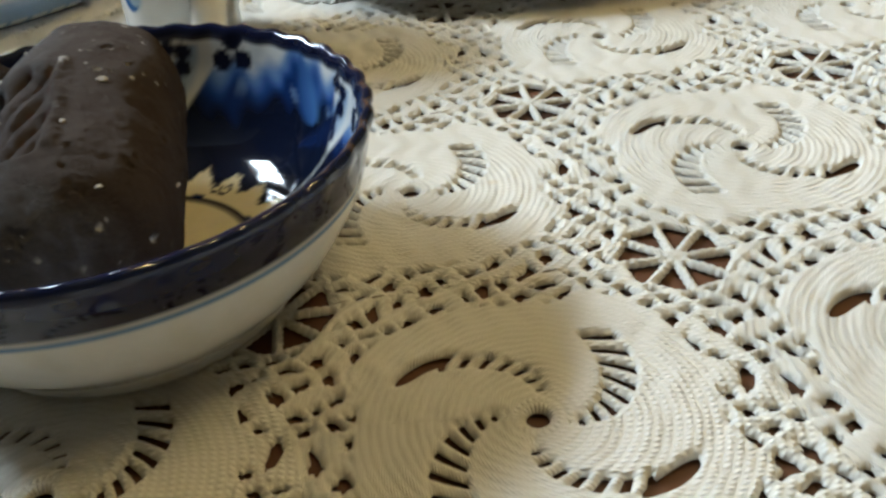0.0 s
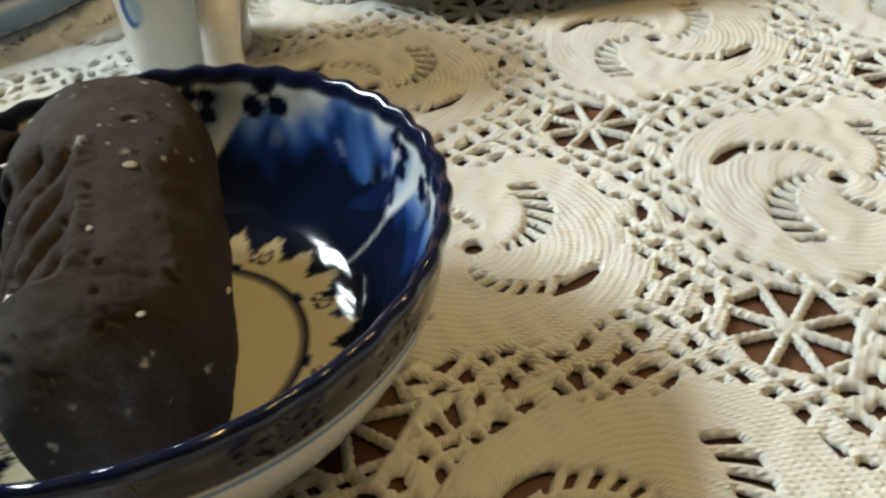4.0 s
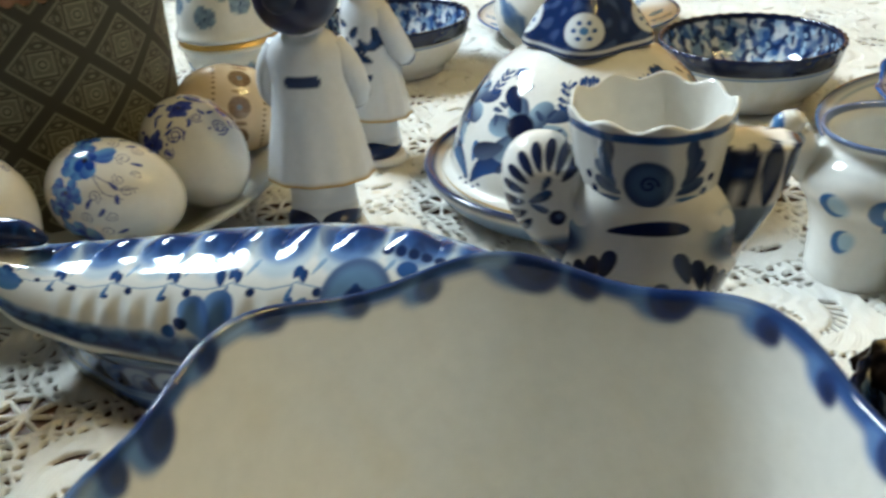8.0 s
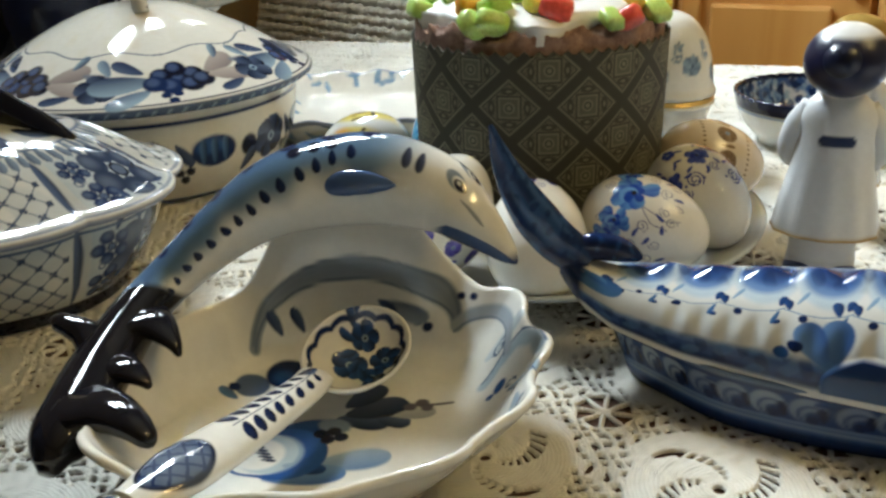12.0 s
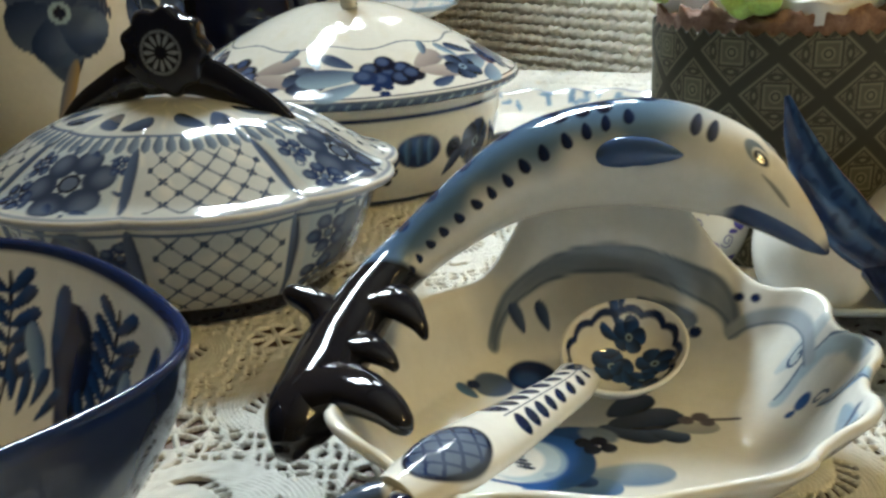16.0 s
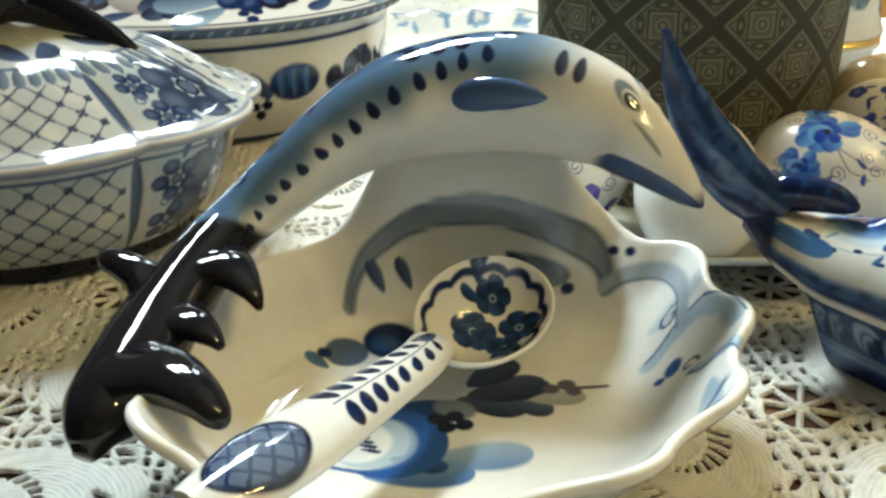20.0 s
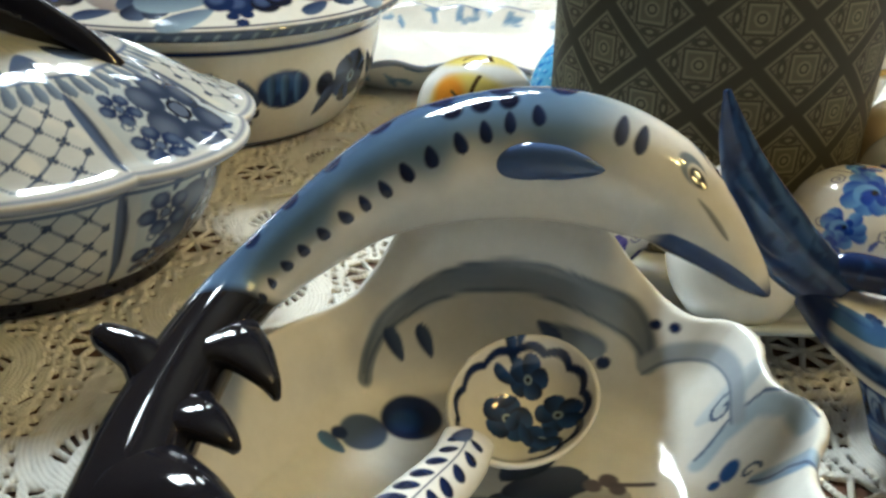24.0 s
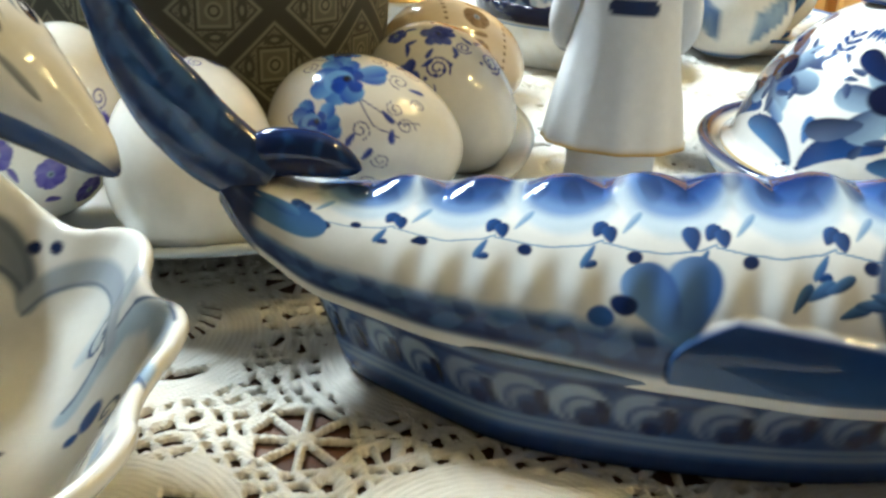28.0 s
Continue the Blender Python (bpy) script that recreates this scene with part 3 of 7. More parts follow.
def small_bowl(at, turn, label, washed=False):
    prof = [(0, .003), (.020, .003), (.0285, .0028), (.0295, .0004), (.0318, .0006), (.0335, .004), (.0405, .0125), (.0462, .023), (.0485, .031),
            (.0494, .0355), (.0502, .0385), (.0497, .0402), (.0482, .0398), (.0472, .036), (.0455, .0285), (.0405, .0175), (.033, .0105), (.020, .0072), (0, .0066)]
    prof = [(r, z * (0.88 if z > .004 else 1.0)) for r, z in prof]
    V, TH, S, R, Z = turned(prof, 150, 360, lobed(38, 0.0055, .030, .034, 0.0, 0.0002))
    s_rim = S[np.argmax(Z[:, 0])][0]
    X = TH * 45.0
    b = Brush(X, S - s_rim, WHITE, 45 * 2 * np.pi)          # negative: outside
    b.cloud(14, 0.1, 1.2, CREAM, 3, 0.5)
    b.band(-11.6, -10.8, MID, 0.4)
    b.band(-10.2, 4.4, INK, 0.5)
    b.band(-5.5, -1.0, COB, 1.2, 0.35)
    b.band(-60, -53.5, COB, 0.4)
    rng = random.Random(4)
    per = 45 * 2 * np.pi
    # the inside: wet cobalt washes with a dark feathered foot, white wedges with berries between them
    w = Brush(b.X, b.Y, (0.70, 0.70, 0.66), per)
    n = 6
    ph = (b.X / per * n) % 1.0
    wob = 1.6 * np.sin(b.X * 0.35) + 1.1 * np.sin(b.X * 0.83 + 1.0)
    streak = 0.5 + 0.25 * np.sin(b.X * 0.8 + 0.6 * b.Y + 1.8 * np.sin(b.Y * 0.35 + b.X * 0.11)) + 0.25 * np.sin(b.X * 0.444 - 0.3 * b.Y + 2.0)
    sway = 3.2 * np.sin(2 * np.pi * ph - 0.8)
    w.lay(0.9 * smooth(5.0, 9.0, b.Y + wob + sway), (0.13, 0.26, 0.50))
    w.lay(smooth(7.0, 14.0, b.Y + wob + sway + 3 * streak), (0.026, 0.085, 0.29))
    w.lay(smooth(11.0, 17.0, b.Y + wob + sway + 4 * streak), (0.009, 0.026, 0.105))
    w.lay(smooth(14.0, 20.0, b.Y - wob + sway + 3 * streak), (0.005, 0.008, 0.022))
    w.lay(0.40 * smooth(0.72, 0.97, streak) * smooth(6, 10, b.Y) * (1 - smooth(13, 17, b.Y)), (0.26, 0.39, 0.57))
    for k in range(n):
        x = per * k / n
        wedge = 1 - smooth(-0.6, 0.8, np.abs(w.dx(x) - 0.25 * b.Y) - np.interp(b.Y, [3, 9, 15, 20], [7.5, 5.5, 2.6, 0]))
        w.lay(wedge, (0.68, 0.69, 0.66))
        w.petal(x + 1, 5, 13, 6.5, 62, (0.12, 0.24, 0.46), (0.50, 0.57, 0.62), 0.9)
        w.berries(x - 7.5, 8.0, 2.3)
        w.dot(x + 4.0, 6.6, 1.9, INK)
        w.dot(x + 7.2, 6.0, 1.7, INK)
        w.dot(x + 4.4, 10.2, 2.0, INK)
        for q in range(6):
            w.petal(x + 6.5 + 0.9 * q, 10 + 1.5 * q, 8.0, 2.3, 100 - 12 * q, INK, COB, 0.35)
        w.petal(x + 21, 4, 15, 7, 118, (0.012, 0.045, 0.18), (0.07, 0.17, 0.38), 1.4, 0.8)
    # cream floor below the feathered foot of the washes
    foot = 35.2 + 2.2 * np.sin(b.X * 0.55) + 0.9 * np.abs(np.sin(b.X * 1.25 + 0.4))
    w.lay(smooth(-0.4, 0.4, b.Y - foot), (0.58, 0.51, 0.33))
    for k in range(9):
        x = per * k / 9
        w.curl(x, 38.0, 2.2, 1.0, 0.9, INK, 0.4)
        w.curl(x + 4.2, 38.3, 2.0, 0.9, 0.8, INK, 3.4, -1)
        w.petal(x + 14, 42.5, 8, 2.0, 186, INK, COB, 0.3)
    if washed:
        w = Brush(b.X, b.Y, (0.60, 0.63, 0.65), per)
        w.cloud(17, -0.5, 0.5, MID, 61, 0.85)
        w.cloud(11, -0.1, 0.5, BLUE, 62, 0.9)
        w.cloud(8, 0.1, 0.5, COB, 63, 0.95)
        w.lay(smooth(-0.2, 0.9, np.sin(b.X / 45.0)) * 0.8, INK)
        w.cloud(7, 0.55, 0.8, PALE, 64, 0.8)
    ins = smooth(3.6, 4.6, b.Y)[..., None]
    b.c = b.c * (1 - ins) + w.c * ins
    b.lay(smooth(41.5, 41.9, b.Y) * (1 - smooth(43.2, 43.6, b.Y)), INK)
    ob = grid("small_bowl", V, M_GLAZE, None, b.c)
    ob.location, ob.rotation_euler = at, (0, 0, radians(turn))
    return tagged(ob, label, "bowl", "blue rimmed bowls")


small_bowl((-0.0655, 0.1520, 0), 20, "small white bowl with cobalt rim holding a chocolate bar")
small_bowl((-0.330, 0.535, 0), 130, "small white bowl with dark cobalt rim, empty, behind the figurines", True)
small_bowl((-0.112, 0.486, 0), 250, "small empty white bowl with dark cobalt rim and blue washes", True)


def curd_bar():
    V, L, A = sweep([(-.0605, .1190, .0222), (-.0640, .1340, .0258), (-.0690, .1580, .0290), (-.0732, .1815, .0292)],
                    [(.0150, .0145), (.0166, .0163), (.0170, .0166), (.0168, .0163), (.0166, .0160), (.0150, .0145)], 220, 240,
                    shape=lambda c, s: (np.sign(c) * np.abs(c) ** 0.85, np.sign(s) * np.abs(s) ** 0.85))
    # the front rows close into a blunt rounded end
    c = V.mean(1, keepdims=True)
    fi = (np.clip(np.arange(len(V)) / 40, 0, 1) * np.pi / 2)[:, None, None]
    V = np.where(fi < 1.57, c[:1] + (c[40:41] - c[:1]) * (1 - np.cos(fi)) ** 1.3, c) + (V - c) * np.sin(fi) ** 0.7
    f = V.reshape(-1, 3).copy()
    ax = np.array((-.0127, .0625, .0070))
    ax /= np.linalg.norm(ax)
    base = np.array((-.0605, .1190, .0222))
    cen = base + ((f - base) @ ax)[:, None] * ax
    n = f - cen
    ln = np.maximum(np.linalg.norm(n, axis=1), 1e-6)
    n /= ln[:, None]
    f -= ((f[:, 2] - .021) * -0.60 * (1 - smooth(0.0, 0.30, L.ravel())))[:, None] * ax      # slanted front end
    Lf, Af = L.ravel(), A.ravel()
    nz = np.array([noise.noise(Vector((p * 160).tolist())) for p in f])
    nf = np.array([noise.noise(Vector((p * 620).tolist())) for p in f])
    nb = np.array([noise.noise(Vector((p * 60 + 7).tolist())) for p in f])
    # the bite on its left flank, with tooth ridges
    left = n @ np.array((-0.86, -0.1, 0.5))
    bite = smooth(0.50, 0.72, left + 0.10 * nz) * smooth(0.22, 0.30, Lf) * (1 - smooth(0.62, 0.70, Lf + 0.05 * nz))
    row = Lf * 62 + Af * 13 + 1.0 * nz
    ridge = np.sin(row)
    pit = smooth(0.2, 0.8, -ridge) * smooth(-0.6, 0.2, np.sin(Af * 34 - Lf * 40 + 2 * nz) + 0.5 * nf)
    d = 0.0006 * nz + 0.00018 * nf - 0.0008 * smooth(0.42, 0.60, nz * 0.6 + nf * 0.7) - bite * (0.0030 - 0.0009 * ridge + 0.0010 * pit + 0.0004 * nf) + 0.0009 * nb
    lip = np.exp(-((left - 0.50) / 0.07) ** 2) * smooth(0.2, 0.3, Lf) * (1 - smooth(0.62, 0.70, Lf))
    d = (d + 0.0009 * lip * (1 + nf)) * smooth(0.002, 0.010, ln)
    V = (f + n * d[:, None]).reshape(V.shape)
    col = np.empty((len(f), 3))
    col[:] = (0.046, 0.031, 0.022)
    col += 0.012 * nz[:, None]
    # the window-facing flank is tinted greyer: its sheen put into the colour
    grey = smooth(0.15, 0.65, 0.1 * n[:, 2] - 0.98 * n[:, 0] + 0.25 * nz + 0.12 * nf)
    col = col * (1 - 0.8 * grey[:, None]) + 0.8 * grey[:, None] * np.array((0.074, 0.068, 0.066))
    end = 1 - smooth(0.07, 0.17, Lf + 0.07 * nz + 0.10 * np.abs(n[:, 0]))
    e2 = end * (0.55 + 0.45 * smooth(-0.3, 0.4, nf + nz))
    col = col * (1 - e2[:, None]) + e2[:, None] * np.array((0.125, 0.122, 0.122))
    cr = (bite * (0.75 + 0.25 * nf))[:, None]
    col = col * (1 - cr) + cr * (np.array((0.062, 0.048, 0.045)) + 0.012 * nf[:, None] + pit[:, None] * np.array((0.075, -0.014, -0.026)))
    fl = smooth(0.52, 0.62, nf) * smooth(0.15, 0.4, nb + 0.3 * nz)
    col = col * (1 - fl[:, None]) + fl[:, None] * np.array((0.55, 0.52, 0.46))
    wl = (lip * smooth(0.1, 0.5, nz + nf) * smooth(0.5, 0.62, Lf))[:, None]
    col = col * (1 - wl) + wl * np.array((0.5, 0.47, 0.42))
    bar = empty("glazed_curd_bar", (0, 0, 0))
    tagged(bar, "bitten dark chocolate glazed curd bar lying in a bowl", "sweet")
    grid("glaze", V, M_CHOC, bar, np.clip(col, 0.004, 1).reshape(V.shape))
    rng = random.Random(2)
    for k in range(8):
        t, a = rng.uniform(0.1, 0.95), rng.uniform(0.1, 2.4)
        i, j = int(t * 218) + 1, int(a / 6.2832 * 240)
        p = V[i, j]
        flake("flake", p, rng.uniform(0.0003, 0.0008), (0.42, 0.38, 0.32) if rng.random() < 0.75 else (0.50, 0.22, 0.04), bar, rng)


def flake(name, p, r, col, parent, rng):
    bm = bmesh.new()
    bmesh.ops.create_icosphere(bm, subdivisions=2, radius=r)
    sx, sy, sz = rng.uniform(0.7, 1.6), rng.uniform(0.7, 1.6), rng.uniform(0.4, 0.8)
    for v in bm.verts:
        q = 1 + 0.35 * noise.noise(v.co * (1.5 / r) + Vector((p[0] * 900, 0, 0)))
        v.co = Vector((v.co.x * sx * q, v.co.y * sy * q, v.co.z * sz * q)) + Vector(p.tolist() if hasattr(p, "tolist") else p)
    me = bpy.data.meshes.new(name)
    bm.to_mesh(me)
    bm.free()
    at = me.attributes.new("paint", "FLOAT_COLOR", "POINT")
    at.data.foreach_set("color", np.tile((*col, 1.0), len(me.vertices)).astype(np.float32))
    me.materials.append(M_MATT)
    ob = new(name, me)
    ob.parent = parent
    return ob


curd_bar()


def crumb_lump(name, at, size, label, col=(0.022, 0.013, 0.010), top=(0.62, 0.42, 0.16)):
    g, h = np.linspace(0, np.pi, 40), np.linspace(0, 2 * np.pi, 60, endpoint=False)
    P, Q = np.meshgrid(g, h, indexing="ij")
    V = np.stack([np.sin(P) * np.cos(Q) * size[0], np.sin(P) * np.sin(Q) * size[1], np.cos(P) * size[2]], -1)
    f = V.reshape(-1, 3)
    n1 = np.array([noise.noise(Vector((p * 130 + 3).tolist())) + 0.7 * noise.noise(Vector((p * 420).tolist())) for p in f])
    V = (f * (1 + 0.34 * n1[:, None])).reshape(V.shape)
    k = 0.7 * smooth(0.9, 1.1, np.cos(P) + 0.25 * n1.reshape(P.shape))[..., None]
    c = np.asarray(col) * (1 - k) + np.asarray(top) * k
    ob = grid(name, V, M_CHOC, None, c)
    ob.location = at
    return tagged(ob, label, "sweet")


crumb_lump("chocolate_piece", (-.1000, .1800, .0310), (.0096, .0072, .0072), "broken dark chocolate piece with yellow filling on a bowl's rim")


def bird_cup():
    e = empty("bird_egg_cup", (-0.1665, 0.2190, 0))
    tagged(e, "white bird shaped porcelain egg cup painted with blue feathers", "egg cup")
    V, TH, S, R, Z = turned([(0, 0), (.0175, 0), (.0205, .0006), (.0212, .003), (.0206, .0058), (.0196, .0068), (.0190, .0085), (.0158, .0125), (.0142, .0165), (.0140, .0185), (0, .0187)], 60, 120)
    b = Brush(TH * 15, Z * 1000, WHITE, 15 * 2 * np.pi)
    b.band(-1, 6.4, INK, 0.25)
    b.band(7.8, 9.3, COB, 0.25)
    grid("foot", V, M_GLAZE, e, b.c)
    # body: long from head to tail
    z = np.linspace(0, 1, 210)
    zz = 0.014 + 0.059 * z
    ax = np.interp(z, [0, .12, .30, .46, .62, .74, .86, 1], [.0135, .0165, .0242, .0282, .0296, .0297, .0265, .0195])
    ay = np.interp(z, [0, .12, .30, .46, .62, .74, .86, 1], [.0135, .0160, .0200, .0216, .0222, .0225, .0222, .0195])
    k = np.ones(17) / 17
    ax[8:-8], ay[8:-8] = np.convolve(ax, k, "valid"), np.convolve(ay, k, "valid")
    th = np.linspace(0, 2 * np.pi, 360, endpoint=False)
    V = np.stack([ax[:, None] * np.cos(th), ay[:, None] * np.sin(th), np.repeat(zz[:, None], 360, 1)], -1)
    TH = np.repeat(th[None], 210, 0)
    b = Brush((TH - 1.5 * np.pi) * 25, V[..., 2] * 1000, WHITE, 25 * 2 * np.pi)
    b.cloud(20, 0.3, 1.5, CREAM, 5, 0.4)
    # shell of strokes on the breast, feathers on both flanks
    b.dot(1.5, 28.5, 10.2, (0.022, 0.046, 0.095), 0.6, 1.22)
    for q in range(5):
        a = radians(-112 + 15 * q)
        b.line(spline([(-2.5, 41), (-2.5 + 10 * math.cos(a) - 1.5, 41 + 10 * math.sin(a)), (-2.5 + 22 * math.cos(a + 0.15), 41 + 22 * math.sin(a + 0.15))], 9), 0.8, (0.15, 0.215, 0.28), 0.4)
    for q in range(5):
        b.dot(4.6 + 1.7 * q, 40.0 - 3.3 * q, 2.1, (0.016, 0.034, 0.080), 0.5)
    for q in range(7):
        b.dot(-12.0 + 0.6 * q, 22 + 2.9 * q, 1.9, COB)
    b.petal(-10, 58.5, 21, 5.4, 4, INK, COB, 0.4, -0.8)
    for sg in (-1, 1):
        for q in range(6):
            b.petal(sg * (37 - 5.0 * q), 24 + 3.4 * q, 14.5 - 0.5 * q, 5.0, 90 + sg * 20, INK, COB, 0.3)
            b.petal(sg * (17 + 4.4 * q), 20 + 0.6 * q, 6, 3.2, 90 + sg * 28, COB, BLUE, 0.3)
        b.dot(sg * 27, 55, 11.5, (0.20, 0.29, 0.42), 3.5, 0.75)
        b.dot(sg * 27, 52, 9.5, COB, 3.0, 0.55)
        for q in range(4):
            b.dot(sg * (18 + 5.4 * q), 60.5, 3.0, WHITE, 0.6, 0.9)
    grid("body", V, M_GLAZE, e, b.c)
    # cup on its back
    def lobe(R, Z, TH, S):
        w = smooth(.060, .089, Z) * np.cos(9 * TH)
        return R * (1 + 0.016 * w), Z + 0.0012 * w * smooth(.07, .09, Z)
    V, TH, S, R, Z = turned([(0, .050), (.010, .0502), (.0165, .054), (.0205, .062), (.0222, .072), (.0236, .084), (.0243, .0895), (.0240, .0908), (.0230, .0904), (.0222, .084), (.0205, .070), (.016, .060), (.008, .056), (0, .0555)], 220, 380, lobe)
    out = S < S[np.argmax(Z[:, 0])][0] + 0.8
    b = Brush((TH - 1.5 * np.pi) * 23, Z * 1000, WHITE, 23 * 2 * np.pi)
    for c in (0, 72):
        b.dot(c, 74, 7.4, (0.035, 0.058, 0.115), 0.6)
        b.dot(c, 74.6, 5.0, (0.075, 0.125, 0.21), 1.6)
        b.curl(c, 74, 2.8, 1.3, 0.9, COB)
        for sg in (-1, 1):
            for q in range(4):
                b.petal(c + sg * (8 + 1.4 * q), 70.5 + 2.4 * q, 9.6, 4.6, 90 - sg * (68 - 24 * q), (0.012, 0.028, 0.085), SLATE, 0.35)
            b.petal(c + sg * 8, 69, 10, 3.0, 90 - sg * 100, SLATE, MID, 0.3)
            b.dot(c + sg * 17.5, 70, 1.4, COB)
            b.dot(c + sg * 19.5, 74, 1.3, COB)
    b.band(86.6, 89.2, BLUE, 0.35)
    cc = np.where(out[..., None], b.c, np.array(WHITE))
    grid("cup", V, M_GLAZE, e, cc, label="scalloped white cup with a blue edge")
    # head and tail
    V, L, A = sweep([(-.018, 0, .040), (-.024, -.001, .052), (-.0290, -.002, .063), (-.0300, -.002, .074), (-.0275, -.002, .0815)],
                    [(.010, .009), (.0135, .0125), (.0140, .0145), (.0122, .0138), (.0062, .0075)], 150, 130, up=(1, 0, 0.4), blunt=0.25)
    b = Brush(V[..., 0] * 1000 - 6, V[..., 2] * 1000 + 5, WHITE)
    hx, hy = -35.5, 70.0
    b.dot(hx + 8, hy - 19, 13, (0.07, 0.12, 0.22), 3.0, 0.55)
    b.petal(hx - 7, hy - 20, 24, 9.5, 8, INK, COB, 0.7)
    for q in range(10):
        a = 40 + 21 * q
        b.petal(hx + 6.2 * math.cos(radians(a)), hy + 8.4 * math.sin(radians(a)), 7.4, 3.7, a + 6, INK, COB, 0.35)
    b.petal(hx - 5, hy - 1, 8, 3.4, 28, INK, BLUE, 0.3)
    b.petal(hx - 4.5, hy - 1.5, 6, 2.6, -20, COB, SLATE, 0.3)
    b.petal(hx - 1, hy + 3, 5, 2.6, 60, COB, SLATE, 0.3)
    b.dot(hx + 3.6, hy - 5.5, 2.6, INK, 0.4)
    b.dot(hx + 4.2, hy - 5.0, 1.0, SLATE, 0.4)
    grid("head", V, M_GLAZE, e, b.c)
    # the tail: a flat-topped fan beside the cup
    zt = np.r_[np.linspace(.036, .0795, 120), .0802, .0807, .0810, .0812, .0812]
    k = np.r_[np.ones(120), .95, .86, .70, .40, 0.0]
    xo = np.interp(zt, [.036, .05, .06, .07, .0795, .0812], [.0225, .0305, .0362, .0402, .0425, .0425])
    yo = np.interp(zt, [.036, .05, .065, .0812], [.0100, .0120, .0112, .0085])
    th = np.linspace(0, 2 * np.pi, 140, endpoint=False)
    ct, st = np.sign(np.cos(th)) * np.abs(np.cos(th)) ** 0.55, np.sign(np.sin(th)) * np.abs(np.sin(th)) ** 0.7
    xm, xh = (xo + .010) / 2, (xo - .010) / 2
    V = np.stack([xm[:, None] + (k * xh)[:, None] * ct, (k * yo)[:, None] * st, np.repeat(zt[:, None], 140, 1)], -1)
    b = Brush(V[..., 0] * 1000 + 4.5, V[..., 2] * 1000 + 5, WHITE)
    b.petal(10, 60, 36, 13, 6, (0.05, 0.08, 0.16), (0.26, 0.33, 0.42), 1.2)
    for q in range(4):
        b.petal(25.6 + 5.7 * q, 67.0 + 0.5 * q, 18.5, 6.3, 88 - 3 * q, INK, (0.012, 0.026, 0.08), 0.45)
    grid("tail", V, M_GLAZE, e, b.c)


bird_cup()


def legged_pot():
    e = empty("legged_pot", (-0.0800, 0.2880, 0))
    tagged(e, "small white porcelain pot on shod feet with blue dabs", "egg cup")
    z = np.array([0, .004, .012, .022, .030, .036, .042, .047, .0505, .0535, .057, .0585, .0580, .054, .048, .036, .022, .018])
    rx = np.array([.0285, .0290, .0280, .0275, .0290, .0315, .0315, .0285, .0250, .0240, .0262, .0262, .0246, .0226, .0230, .0250, .018, .0001])
    ry = np.array([.018, .0185, .0195, .0210, .0240, .0275, .0285, .0268, .0245, .0238, .0262, .0262, .0246, .0226, .0230, .0240, .018, .0001])
    p = spline(np.c_[rx, z, ry], 220)
    th = np.linspace(0, 2 * np.pi, 320, endpoint=False)
    V = np.stack([p[:, 0, None] * np.cos(th), p[:, 2, None] * np.sin(th), np.repeat(p[:, 1:2], 320, 1)], -1)
    TH = np.repeat(th[None], 220, 0)
    # the beak-like ridge at the front
    a = (TH - 1.5 * np.pi)
    out = (np.arange(220) < 144)[:, None]
    k = np.exp(-(a / 0.16) ** 2) * np.exp(-((V[..., 2] - .043) / .006) ** 2) * out
    V[..., 1] -= 0.008 * k
    k2 = np.exp(-((a - 0.55) / 0.35) ** 2) * np.exp(-((V[..., 2] - .034) / .008) ** 2) * out
    V[..., 1] += 0.005 * k2
    slim = (1 - smooth(.006, .036, V[..., 2])) * out
    V[..., 0] = V[..., 0] * (1 - 0.40 * slim) - 0.0085 * slim
    b = Brush(a * 28, V[..., 2] * 1000, WHITE, 28 * 2 * np.pi)
    b.cloud(18, 0.4, 1.6, CREAM, 8, 0.3)
    for x, y, s in ((-23, 35, 1.0), (-5, 36, 1.25), (13, 31, 1.0), (-18, 20, 1.0), (40, 34, 1), (60, 30, 1), (-50, 30, 1), (78, 36, 1)):
        b.dot(x + 1.6, y, 4.4 * s, (0.34, 0.47, 0.57), 1.8)
        b.crescent(x, y, 5.0 * s, 20, (0.025, 0.115, 0.30), 0.5, 0.4)
    b.petal(-5.5, 31, 5, 2.4, -60, BLUE, MID, 0.3)
    b.band(56.6, 58.9, BLUE, 0.3, 0.85)
    c = b.c.copy()
    c[~np.repeat(out, 320, 1) & (V[..., 2] < .0565)] = WHITE
    grid("body", V, M_GLAZE, e, c)
    for x, y in ((.0075, -.030), (-.016, -.026)):
        if x > 0:
            V, L, A = sweep([(x - .001, y + .016, .026), (x, y + .004, .018), (x, y, .010), (x, y - .001, .004)], [(.006, .006), (.0052, .0052), (.0050, .0050), (.0060, .0060)], 30, 36, up=(0, 1, 0))
            grid("leg", V, M_GLAZE, e, np.array(WHITE))
            V, L, A = sweep([(x, y + .006, .0035), (x - .001, y - .004, .0038), (x - .002, y - .014, .0030)], [(.0052, .0032), (.0066, .0040), (.0040, .0026)], 30, 36)
            b = Brush(V[..., 0] * 1000, V[..., 2] * 1000, (0.55, 0.68, 0.74))
            b.band(5.4, 6.4, BLUE, 0.4)
            grid("shoe", V, M_GLAZE, e, b.c)
    # handles
    V, L, A = sweep([(-.028, 0, .040), (-.034, -.001, .050), (-.0375, -.002, .058), (-.034, -.003, .0625)], [(.006, .006), (.0068, .0075), (.0062, .0070), (.003, .003)], 50, 48, up=(1, 0, .3))
    b = Brush(V[..., 0] * 1000, V[..., 2] * 1000, WHITE)
    b.petal(-43, 48, 16, 4.2, 84, BLUE, MID, 0.3)
